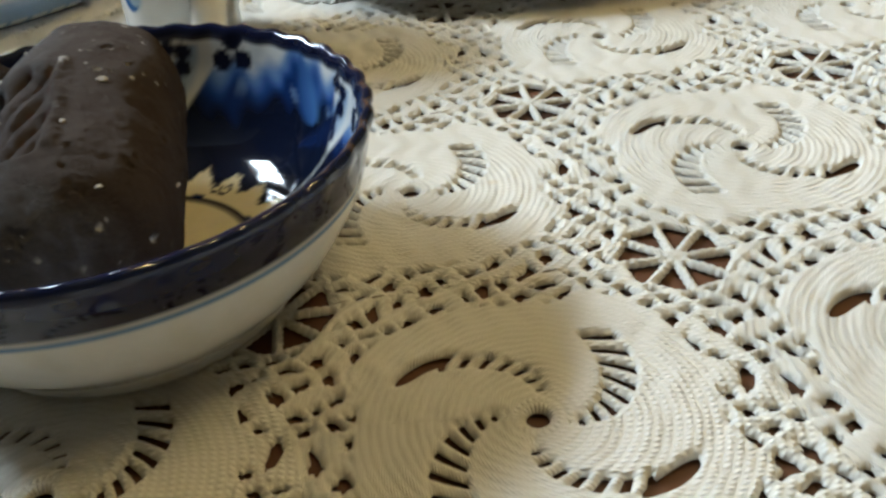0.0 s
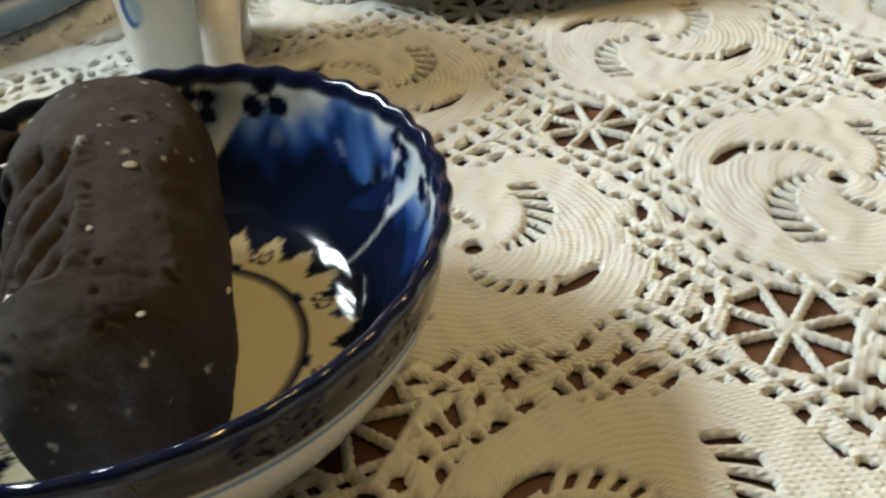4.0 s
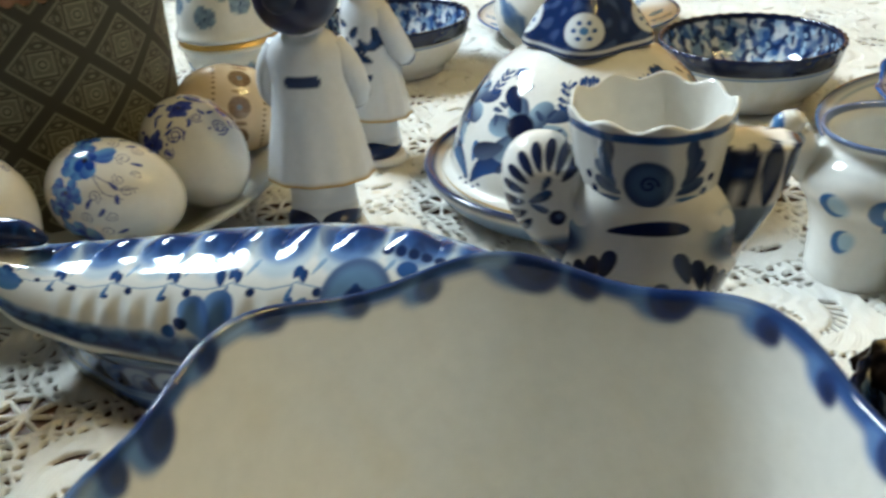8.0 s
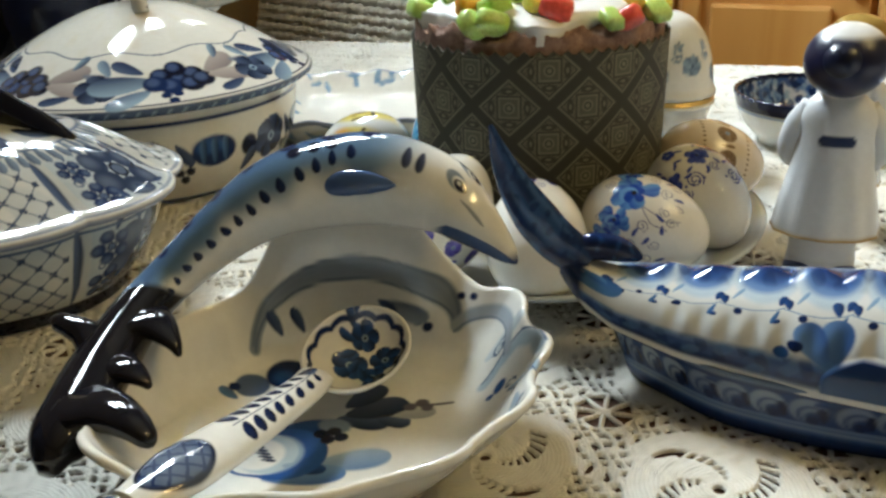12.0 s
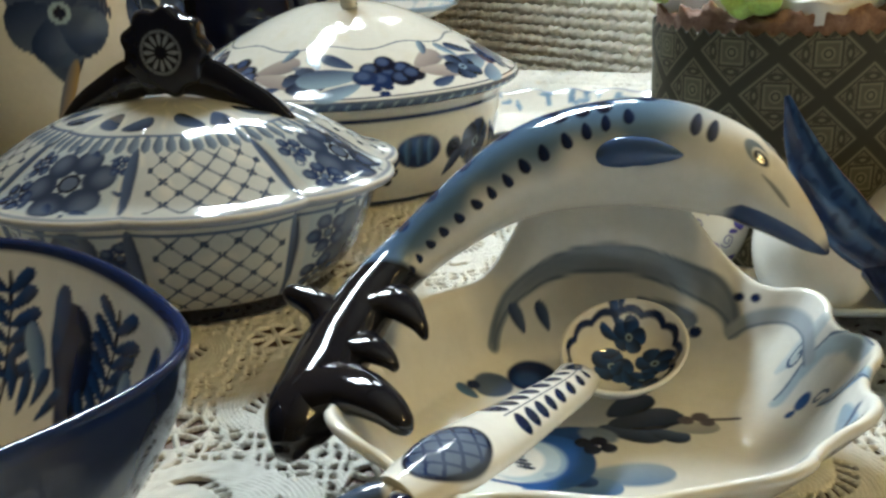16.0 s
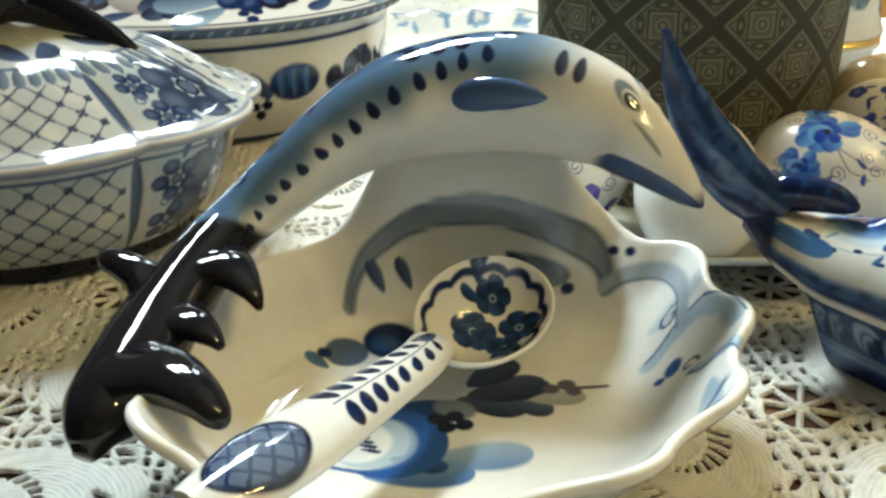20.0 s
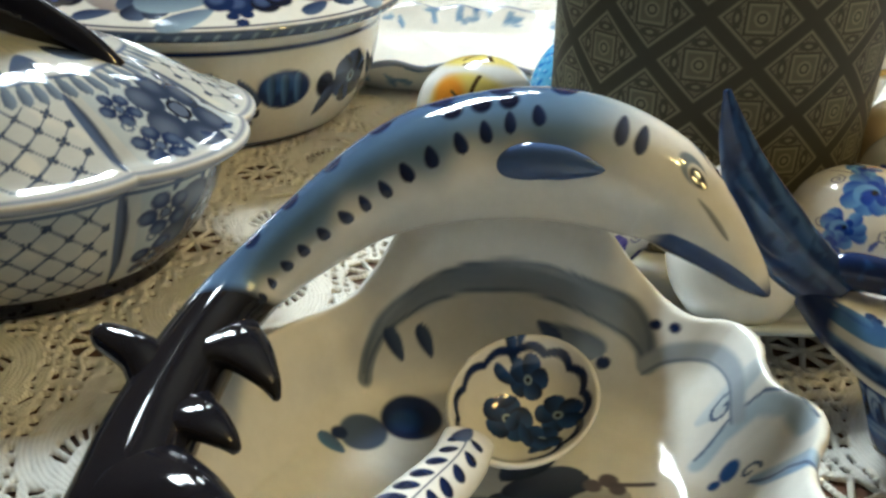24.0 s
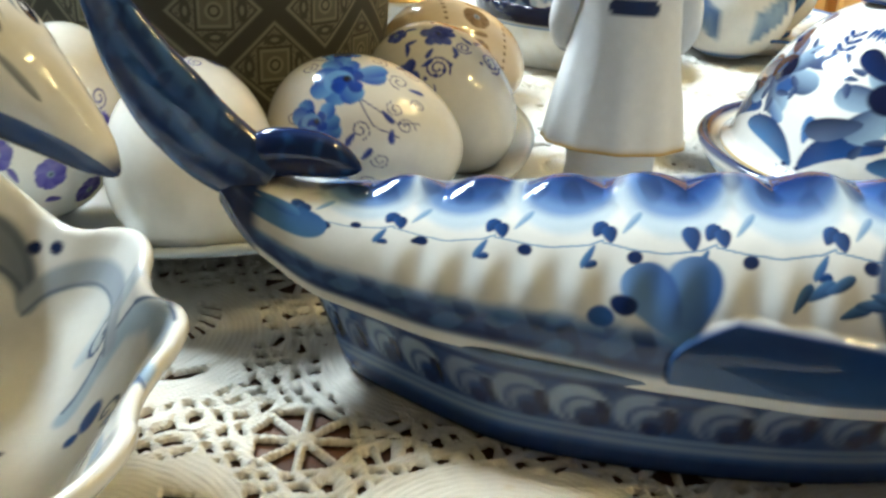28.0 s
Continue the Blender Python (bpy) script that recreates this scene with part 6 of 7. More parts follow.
        if all(math.hypot(p[0] - s[0], p[1] - s[1]) > 0.0086 for s in spots):
            spots.append(p)
    for k, (x, y) in enumerate(spots):
        s = rng.uniform(0.0105, 0.0140)
        bm = bmesh.new()
        bmesh.ops.create_cube(bm, size=s)
        bmesh.ops.subdivide_edges(bm, edges=bm.edges[:], cuts=3, use_grid_fill=True)
        kx, ky, kz = rng.uniform(0.8, 1.25), rng.uniform(0.8, 1.15), rng.uniform(0.62, 0.85)
        for vt in bm.verts:
            c = vt.co * (2 / s)
            ln = max(abs(c.x) ** 4 + abs(c.y) ** 4 + abs(c.z) ** 4, 1e-6) ** 0.25
            c = c / ln * (1 + 0.16 * noise.noise(c * 1.3 + Vector((k * 3.1, 0, 0))))
            vt.co = Vector((c.x * kx, c.y * ky, c.z * kz)) * (s / 2)
        me = bpy.data.meshes.new("jelly_piece")
        bm.to_mesh(me)
        bm.free()
        me.polygons.foreach_set("use_smooth", np.ones(len(me.polygons), bool))
        me.materials.append(rng.choice(JELLIES + [JELLIES[0], JELLIES[1], JELLIES[0], JELLIES[1], JELLIES[0], JELLIES[1]]))
        ob = new("jelly_piece", me)
        ob.parent = e
        q = math.hypot(x, y) / 0.055
        ob.location = (x, y, 0.1210 - 0.0085 * q ** 3 + s * 0.12)
        ob.rotation_euler = (rng.uniform(-0.7, 0.7), rng.uniform(-0.7, 0.7), rng.uniform(0, 3))


kulich()


# ---- figurines: one plain mesh each ----
def figurine(at, turn, label, pattern, hat=True, k=1.0):
    th = np.linspace(0, 2 * np.pi, 90, endpoint=False)

    def loft(rows, n):
        p = spline(rows, n)
        V = np.stack([p[:, 1, None] * np.cos(th), p[:, 2, None] * np.sin(th) + p[:, 3, None], np.repeat(p[:, :1], 90, 1)], -1)
        return V
    white = np.array((0.72, 0.73, 0.74))
    pieces = []
    # stand with the two shoes, legs
    V = loft([(0, .0001, .0001, 0), (0, .017, .014, 0), (.0025, .0175, .0145, 0), (.0045, .0160, .013, 0), (.0045, .0001, .0001, 0)], 24)
    pieces.append((V, white))
    for sx in (-1, 1):
        V, P, Q = ball((sx * .0072, -.003, .0085), (.0086, .0125, .0060))
        pieces.append((V, np.array(COB)))
    V = loft([(.008, .0001, .0001, 0), (.008, .0140, .0105, 0), (.020, .0142, .0108, 0), (.034, .0150, .0110, 0), (.034, .0001, .0001, 0)], 40)
    b = Brush(V[..., 0] * 1000, V[..., 2] * 1000, white)
    b.band(13, 14.5, (0.55, 0.57, 0.6), 0.8)
    pieces.append((V, b.c))
    # coat
    V = loft([(.0275, .0001, .0001, 0), (.0275, .0215, .0165, 0), (.0290, .0226, .0172, 0), (.040, .0208, .0158, 0), (.055, .0178, .0138, 0), (.070, .0160, .0120, 0), (.080, .0162, .0112, 0), (.0865, .0125, .0095, 0), (.0900, .0070, .0065, 0), (.0910, .0001, .0001, 0)], 90)
    a = np.repeat(th[None], 90, 0)
    V[..., :2] *= (1 + 0.018 * np.sin(11 * a) * (1 - smooth(.03, .075, V[..., 2])))[..., None]
    b = Brush(V[..., 0] * 1000, V[..., 2] * 1000, white)
    b.band(27.0, 28.9, GILT, 0.35)
    if pattern:
        for q in range(26):
            b.petal(-15 + 7.1 * (q % 5), 52 + 6.0 * (q // 5), 8, 5, 57 * q, INK, BLUE, 0.4)
        for q in range(5):
            b.petal(-12 + 6 * q, 40, 6, 2.6, 90, COB, BLUE, 0.3)
    else:
        pill = np.maximum(np.abs(b.X) - 5.0, 0) ** 2 + (b.Y - 71.0) ** 2
        b.lay((1 - smooth(2.3, 2.8, np.sqrt(pill))) * (V[..., 1] < 0), COB)
    pieces.append((V, b.c))
    # arms
    for sx in (-1, 1):
        V, L, A = sweep([(sx * .0110, .001, .0838), (sx * .0158, .002, .0745), (sx * .0178, .006, .0640), (sx * .0160, .0115, .0575), (sx * .0110, .0160, .0590)],
                        [(.0048, .0048), (.0058, .0062), (.0058, .0066), (.0052, .0056), (.0032, .0032)], 50, 40, up=(0, 1, 0.2))
        b = Brush(L * 50, A, white)
        b.lay(smooth(0.74, 0.78, L), np.array(COB))
        pieces.append((V, b.c))
    # head, hat, and the hat's knob
    V, P, Q = ball((0, 0, .0985), (.0120, .0125, .0130))
    pieces.append((V, np.array((0.70, 0.66, 0.60))))
    if hat:
        t = Euler((radians(28), radians(-6), 0)).to_matrix()
        V, P, Q = ball((0, -.0035, .1045), (.0172, .0165, .0150), 50, 70, t)
        b = Brush(V[..., 0] * 1000, V[..., 1] * 1000, COB)
        b.c[:] = (0.010, 0.011, 0.040)
        b.lay(smooth(.1135, .1165, V[..., 2]), white)
        pieces.append((V, b.c))
        V, P, Q = ball((-.002, -.0135, .1060), (.0085, .0085, .0080))
        pieces.append((V, np.array(INK)))
        V, L, A = sweep([(.013, .004, .108), (.020, .004, .111), (.0235, .004, .107), (.0235, .004, .100)], [(.002, .002), (.0022, .0022), (.0022, .0022), (.0012, .0012)], 30, 20, up=(0, 1, 0))
        pieces.append((V, np.array(COB)))
    else:
        V, P, Q = ball((0, 0, .1060), (.0150, .0150, .0110))
        pieces.append((V, np.array(GILT) * 0.8))
    ob = merged("figurine", [(V * k, c) for V, c in pieces], M_MATT if not pattern else M_GLAZE)
    ob.location, ob.rotation_euler = at, (0, 0, radians(turn))
    return tagged(ob, label, "figurine")


figurine((-.3030, .3030, 0), 6, "white porcelain figurine in a long coat and dark round hat", False)
figurine((-.3020, .3850, 0), -35, "white porcelain figurine with a blue patterned coat and gilt cap", True, False, 0.94)


def egg_box():
    e = empty("porcelain_egg_box", (-.4120, .4640, 0))
    tagged(e, "standing porcelain egg box with blue flowers and a gilt hinge band", "box")
    V, TH, S, R, Z = turned([(0, 0), (.016, 0), (.0175, .002), (.0160, .006), (.0185, .012), (.0245, .024), (.0280, .036), (.0285, .0415), (0, .0415)], 60, 120)
    b = Brush(TH * 26, Z * 1000, WHITE, 26 * 2 * np.pi)
    for k in range(8):
        b.flower(20.4 * k, 26, 6, 5, SLATE, PALE, COB, 30 * k)
        b.spray(20.4 * k + 10, 14, 12, 80, random.Random(k), SLATE, PALE, 3)
    b.band(-1, 4, BLUE, 0.5)
    grid("lower_half", V, M_GLAZE, e, b.c)
    V, TH, S, R, Z = turned([(0, .0445), (.0286, .0445), (.0287, .052), (.0270, .066), (.0225, .080), (.0150, .090), (.007, .0945), (0, .0955)], 60, 120)
    b = Brush(TH * 26, Z * 1000, WHITE, 26 * 2 * np.pi)
    for k in range(8):
        b.flower(20.4 * k, 60 + 6 * (k % 2), 6.5, 5, SLATE, PALE, COB, 30 * k)
        b.spray(20.4 * k + 10, 66, 14, 80, random.Random(k), SLATE, PALE, 4)
    grid("upper_half", V, M_GLAZE, e, b.c)
    V, TH, S, R, Z = turned([(.0270, .0412), (.0292, .0414), (.0300, .0422), (.0294, .0430), (.0300, .0438), (.0292, .0446), (.0270, .0448)], 30, 90)
    grid("hinge_band", V, M_GOLD, e, None, label="ribbed gilt hinge band")


egg_box()


# ---- domed butter dish ----
def domed_dish():
    e = empty("domed_dish", (-.1940, .3600, 0))
    e.scale = (1.0, 1.0, 0.93)
    tagged(e, "round white porcelain dish with a blue painted domed lid", "butter dish")
    V, TH, S, R, Z = turned([(0, .002), (.055, .002), (.060, 0), (.066, .0015), (.0715, .0080), (.0745, .0135), (.0755, .0160), (.0745, .0178), (.071, .0165), (.064, .0125), (.03, .010), (0, .010)], 60, 240)
    b = Brush(TH * 72, S - 59, WHITE, 72 * 2 * np.pi)
    zz = Z * 1000
    b.lay(smooth(3.5, 4.2, zz) * (1 - smooth(11.0, 11.8, zz)) * (np.arange(60) < 36)[:, None], (0.26, 0.36, 0.50))
    for k in range(60):
        b.petal(k * 7.54, 2.5, 7, 1.4, 88, MID, PALE, 0.3)
    b.lay(smooth(15.8, 16.4, zz), COB)
    b.lay((1 - smooth(1.5, 2.2, zz)), MID)
    grid("tray", V, M_GLAZE, e, b.c)
    V, TH, S, R, Z = turned([(.060, .0128), (.0655, .0130), (.0668, .0150), (.0650, .0172), (.0628, .0185), (.0610, .0260), (.0560, .0400), (.0470, .0545), (.0350, .0665), (.0215, .0745), (.0180, .0760), (0, .077)], 220, 520)
    X = (TH - 1.5 * np.pi) * 45
    b = Brush(X, S, WHITE, 45 * 2 * np.pi)
    b.cloud(25, 0.3, 1.5, CREAM, 7, 0.4)
    b.band(7.2, 8.4, GILT, 0.3)
    b.band(-1, 3.5, MID, 0.4)
    rng = random.Random(5)
    for k in range(7):
        x = 45 * 2 * np.pi * k / 7
        b.petal(x, 15, 24, 10, 160, COB, MID, 0.4, 1.6)
        b.petal(x + 2, 15, 24, 10, 40, BLUE, COB, 0.4, -1.6)
        b.petal(x + 1, 24, 10, 4, 95, BLUE, MID, 0.3)
        for q in range(6):
            b.dot(x - 4 + 2 * q, 13 + (q % 2) * 2, 0.8, COB)
        xx = x + 20
        for q in range(6):
            b.petal(xx, 44, 17, 11, 60 * q, COB, PALE, 0.5)
        b.dot(xx - 2, 46, 6.0, INK, 0.8)
        b.dot(xx + 5, 40, 3.6, BLUE, 0.8)
        b.petal(xx - 6, 36, 16, 9, 210, INK, SLATE, 0.4)
        b.petal(xx - 4, 52, 16, 9, 140, INK, COB, 0.4)
        b.petal(xx + 8, 50, 15, 8, 30, COB, SLATE, 0.4)
        b.petal(xx + 4, 34, 10, 5, -40, BLUE, PALE, 0.4)
        for q in range(16):
            b.petal(xx + rng.uniform(-18, 18), 44 + rng.uniform(-17, 20), 6, 2.8, rng.uniform(0, 360), COB, SLATE, 0.3)
        b.spray(xx + 16, 52, 18, 95, rng, COB, BLUE, 4)
        for q in range(5):
            b.petal(x + 2 * q, 66 + q % 2, 6, 2.4, 85, COB, BLUE, 0.3)
    grid("lid", V, M_GLAZE, e, b.c)
    # knob: a blue pyramid with white medallions
    def tri(R, Z, TH, S):
        return R * (1 + 0.10 * np.cos(4 * TH)), Z
    V, TH, S, R, Z = turned([(0, .0735), (.0235, .0735), (.0260, .0755), (.0236, .0815), (.0178, .0910), (.0118, .0990), (.0090, .1040), (.0098, .1080), (.0066, .1120), (0, .1130)], 140, 260, tri)
    b = Brush((TH - 1.5 * np.pi) * 18, Z * 1000, COB, 18 * 2 * np.pi)
    b.cloud(9, 0.0, 1.0, (0.045, 0.075, 0.17), 14, 0.8)
    for k in range(4):
        x = 18 * 2 * np.pi * k / 4
        b.dot(x, 85, 6.8, (0.60, 0.62, 0.62), 0.5)
        for q in range(6):
            b.dot(x + 3.4 * math.cos(q * 1.05), 85 + 3.4 * math.sin(q * 1.05), 0.9, BLUE)
        b.dot(x, 85, 1.5, MID)
    b.band(75.5, 77.0, WHITE, 0.3, 0.7)
    grid("knob", V, M_GLAZE, e, b.c)


domed_dish()


# ---- tureens ----
def panel_tureen():
    e = empty("panelled_tureen", (-.6700, .1560, 0), 54)
    e.scale = (0.96, 0.96, 0.95)
    tagged(e, "lobed white porcelain tureen with grey blue lattice and flower panels", "tureen")

    def lobe(R, Z, TH, S):
        k = smooth(.004, .03, Z)
        w = np.abs(np.cos(4 * TH)) ** 0.7
        return R * (1 + 0.060 * k * (w - 0.5)), Z
    def rot(V, deg):
        c, s = math.cos(radians(deg)), math.sin(radians(deg))
        return V @ np.array(((c, s, 0), (-s, c, 0), (0, 0, 1)))

    def oval(V):
        return rot(rot(V, 34) * np.array((1.08, 0.94, 1)), -34)
    panel = 6.2832 / 8 * 80

    def decor(TH, S, s0, s1, seed):
        X = TH * 80
        b = Brush(X, S, (0.47, 0.475, 0.455), 80 * 2 * np.pi)
        b.cloud(20, 0.2, 1.4, CREAM, seed, 0.5)
        mid, h = (s0 + s1) / 2, (s1 - s0)
        for k in range(8):
            x = panel * k
            if k % 2 == 0:
                u = ((X - x + panel / 2) % (80 * 2 * np.pi)) - panel / 2
                ins = (np.abs(u) < panel * 0.40) * smooth(s0 + 1, s0 + 1.6, S) * (1 - smooth(s1 - 1.6, s1 - 1, S))
                for sg in (-1, 1):
                    g = np.abs(((u + sg * S) / 12.0) % 1.0 - 0.5) * 12.0
                    b.lay(ins * (1 - smooth(0.30, 0.70, np.abs(g - 6.0))), (0.070, 0.100, 0.165))
                p, q = ((u + S) / 12.0) % 1.0, ((u - S) / 12.0) % 1.0
                p, q = np.minimum(p, 1 - p) * 12.0, np.minimum(q, 1 - q) * 12.0
                b.lay(ins * (1 - smooth(0.8, 1.2, np.minimum(p, q))) * (1 - smooth(2.5, 3.0, np.maximum(p, q))) * smooth(0.5, 0.9, np.maximum(p, q)), (0.034, 0.052, 0.095))
            else:
                b.lay(0.34 * (np.abs(((X - x + panel / 2) % (80 * 2 * np.pi)) - panel / 2) < panel * 0.42) * smooth(s0, s0 + 3, S) * (1 - smooth(s1 - 3, s1, S)), PALE)
                b.bloom(x + 6, mid, h * 0.54, 6, (0.030, 0.044, 0.085), (0.095, 0.120, 0.175), 15)
                for q in range(6):
                    b.leaf(x + 6 + h * 0.52 * math.cos(1.05 * q + 0.8), mid + h * 0.46 * math.sin(1.05 * q + 0.8), h * 0.16, 60 * q + 30, COB, SLATE)
                b.bloom(x - 17, mid + h * 0.22, h * 0.22, 5, COB, SLATE, 40)
                b.bloom(x - 16, mid - h * 0.26, h * 0.24, 5, COB, SLATE, 10)
                b.bloom(x + 26, mid + h * 0.25, h * 0.16, 5, COB, SLATE, 10)
                b.curl(x - 20, mid, 3.0, 1.2, 0.9, SLATE)
                for q in range(7):
                    b.petal(x - 22 + 7 * q, mid - h * 0.44 + (q % 2) * h * 0.84, 7, 3.6, 50 + 20 * q, COB, SLATE, 0.3)
            b.petal(x + panel / 2 - 1, s0 - 1, h + 2, 6.0, 90, (0.04, 0.055, 0.10), SLATE, 0.5)
        return b
    prof = [(0, .004), (.052, .004), (.058, .0004), (.063, .001), (.065, .0075), (.066, .0085), (.0745, .020), (.0815, .036), (.0850, .0490), (.0862, .0520), (.0830, .0522), (.076, .040), (.05, .014), (0, .012)]
    V, TH, S, R, Z = turned(prof, 280, 640, lobe)
    b = decor(TH, S, 74, 120, 51)
    zz = Z * 1000
    ext = (np.arange(280) < np.argmax(Z[:, 0]) + 1)[:, None]
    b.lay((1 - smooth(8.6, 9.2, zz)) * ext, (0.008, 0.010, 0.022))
    b.lay(smooth(47.6, 48.2, zz) * (1 - smooth(48.8, 49.4, zz)), SLATE)
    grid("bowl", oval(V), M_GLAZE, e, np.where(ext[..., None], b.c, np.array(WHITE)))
    prof = [(.078, .0525), (.0905, .0528), (.0940, .0545), (.0935, .0568), (.0900, .0584), (.0830, .0612), (.0700, .0702), (.0560, .0788), (.0400, .0850), (.0200, .0886), (0, .0895)]
    V, TH, S, R, Z = turned(prof, 150, 640, lobe)
    b = decor(TH, S, 23, 60, 52)
    b.band(10, 22.5, WHITE, 0.5)
    b.band(14.0, 18.5, (0.16, 0.19, 0.28), 1.2, 0.9)
    b.band(20.0, 22.0, SLATE, 0.8, 0.8)
    for k in range(72):
        b.petal(k * 6.98, 70, 12, 6.4, -90, (0.06, 0.085, 0.13), (0.20, 0.25, 0.32), 0.3)
    b.band(68.5, 70.2, SLATE, 0.4)
    for k in range(8):
        b.petal(panel * k + 10, 75, 24, 15, 150, (0.016, 0.024, 0.055), SLATE, 0.6)
        b.petal(panel * k + 14, 75, 22, 14, 20, (0.016, 0.024, 0.055), SLATE, 0.6)
    grid("lid", oval(V), M_GLAZE, e, b.c)
    # crown handle: an arch with a scalloped shield
    dk = np.array((0.008, 0.010, 0.022))
    V, L, A = sweep([(-.056, 0, .0770), (-.046, 0, .0850), (-.034, 0, .0915), (-.018, 0, .0985), (0, 0, .1005), (.018, 0, .0985), (.034, 0, .0915), (.046, 0, .0850), (.056, 0, .0770)],
                    [(.0046, .0050), (.0044, .0066), (.0042, .0078), (.0040, .0094), (.0038, .0096), (.0040, .0094), (.0042, .0078), (.0044, .0066), (.0046, .0050)], 80, 40)
    grid("handle_arch", rot(V, -34), M_GLAZE, e, dk)
    th = np.linspace(0, 2 * np.pi, 120, endpoint=False)
    rr = 0.0212 * (1 + 0.060 * np.cos(9 * th))
    prof = [(0, .0056), (.75, .0056), (.93, .0048), (1.0, 0.0), (.93, -.0048), (.75, -.0056), (0, -.0056)]
    P = spline([(r, d) for r, d in prof], 60)
    V = np.stack([P[:, :1] * (rr * np.cos(th))[None], np.repeat(P[:, 1:], 120, 1), .1105 + P[:, :1] * (rr * 0.95 * np.sin(th))[None]], -1)
    b = Brush(V[..., 0] * 1000, V[..., 2] * 1000 - 110.5, dk)
    r0 = np.hypot(b.X, b.Y)
    b.lay((1 - smooth(0.4, 0.8, np.abs(r0 - 9.5))) * 0.8, (0.24, 0.27, 0.32))
    for k in range(12):
        b.petal(3.0 * math.cos(k * 0.5236), 3.0 * math.sin(k * 0.5236), 5.6, 2.2, 30 * k, (0.22, 0.25, 0.3), (0.3, 0.33, 0.38), 0.3)
    grid("shield", rot(V, -34), M_GLAZE, e, b.c)


panel_tureen()


def round_tureen():
    e = empty("round_tureen", (-.7210, .3350, 0), 25)
    e.scale = (1.0, 1.0, 0.93)
    tagged(e, "large round white porcelain tureen with lid, cobalt fruit and leaf painting", "tureen")
    V, TH, S, R, Z = turned([(0, .003), (.062, .003), (.068, 0), (.074, .001), (.082, .010), (.0905, .026), (.0945, .044), (.0960, .058), (.0985, .0630), (.0985, .0650), (.093, .065), (.09, .05), (.06, .014), (0, .012)], 200, 660)
    ext = (np.arange(200) < np.argmax(Z[:, 0]) + 1)[:, None]
    b = Brush(TH * 92, Z * 1000, CREAM, 92 * 2 * np.pi)
    b.c[:] = (0.70, 0.66, 0.55)
    for k in range(7):
        x = 92 * 2 * np.pi * k / 7
        b.dot(x, 36, 14, COB, 1.0, 0.76)
        b.dot(x - 3, 40, 9, BLUE, 4, 0.6)
        for q in range(3):
            b.petal(x - 7 + 7 * q, 27, 18, 5, 90, INK, MID, 0.8)
        b.dot(x + 24, 34, 6, INK, 0.8, 1.2)
        b.flower(x + 44, 34, 15, 6, INK, SLATE, COB, 20)
        b.petal(x + 20, 16, 18, 9, 60, INK, SLATE, 0.5)
        b.petal(x + 60, 44, 18, 8, -60, COB, SLATE, 0.5)
        b.berries(x + 64, 24, 3)
    b.band(57, 60, COB, 0.5)
    b.band(-1, 4, SLATE, 0.6)
    grid("bowl", V, M_GLAZE, e, np.where(ext[..., None], b.c, np.array(WHITE)))
    V, TH, S, R, Z = turned([(.090, .0655), (.1010, .0656), (.1060, .0672), (.1075, .0700), (.1055, .0730), (.0960, .0785), (.0800, .0890), (.0600, .1010), (.0400, .1110), (.0200, .1175), (0, .1190)], 220, 700)
    b = Brush(TH * 85, S, WHITE, 85 * 2 * np.pi)
    b.cloud(30, 0.2, 1.4, CREAM, 6, 0.5)
    b.band(12.0, 13.2, (0.45, 0.43, 0.38), 0.5)
    b.band(14.0, 22.0, SLATE, 0.6)
    for k in range(80):
        b.petal(k * 6.68, 15, 6, 2.6, 60, COB, PALE, 0.4)
    b.band(23.6, 24.6, COB, 0.3)
    for k in range(6):
        x = 85 * 2 * np.pi * k / 6
        b.petal(x - 14, 44, 34, 17, 186, COB, PALE, 0.6)
        b.petal(x - 16, 36, 24, 12, 212, SLATE, PALE, 0.5)
        b.petal(x - 18, 50, 22, 10, 150, COB, SLATE, 0.5)
        for q, (dx, dy) in enumerate(((0, 0), (-9, 3), (9, 2), (-5, -6), (6, -6), (0, 8), (-13, -3), (13, -3))):
            b.dot(x + dx, 44 + dy, 6.4, INK if q % 3 else COB, 0.8)
            b.dot(x + dx - 1, 45.5 + dy, 3.4, (0.05, 0.08, 0.17), 1.4)
        b.petal(x + 16, 46, 26, 15, 25, (0.20, 0.17, 0.18), (0.42, 0.37, 0.34), 0.6)
        b.petal(x + 17, 43, 26, 13, -12, (0.24, 0.20, 0.20), (0.46, 0.41, 0.37), 0.6)
        b.petal(x + 36, 52, 20, 8, -20, SLATE, (0.30, 0.30, 0.32), 0.5)
        b.berries(x - 6, 31, 2.6, COB)
        b.flower(x + 46, 40, 12, 5, INK, SLATE, COB, 30)
        b.petal(x + 34, 34, 16, 8, 200, COB, SLATE, 0.5)
        b.petal(x + 52, 50, 16, 8, 120, SLATE, PALE, 0.5)
        b.petal(x + 28, 56, 14, 7, 60, COB, PALE, 0.5)
    b.line([(x, 68 + 2.5 * math.sin(x / 9)) for x in range(0, 540, 6)], 1.0, SLATE)
    grid("lid", V, M_GLAZE, e, b.c)
    V, L, A = sweep([(-.010, .020, .1150), (-.009, .018, .131), (-.007, .013, .149), (0, 0, .158), (.007, -.013, .149), (.009, -.018, .131), (.010, -.020, .1150)], [(.0105, .005), (.0085, .0045), (.008, .0045), (.0085, .005), (.008, .0045), (.0085, .0045), (.0105, .005)], 80, 36, up=(1, 0.45, 0.01))
    b = Brush(V[..., 0] * 1000, V[..., 2] * 1000, WHITE)
    for k in range(7):
        b.dot(-2.0, 119 + 5.5 * k, 1.8, INK)
        b.dot(17.5, 119 + 5.5 * k, 1.8, INK)
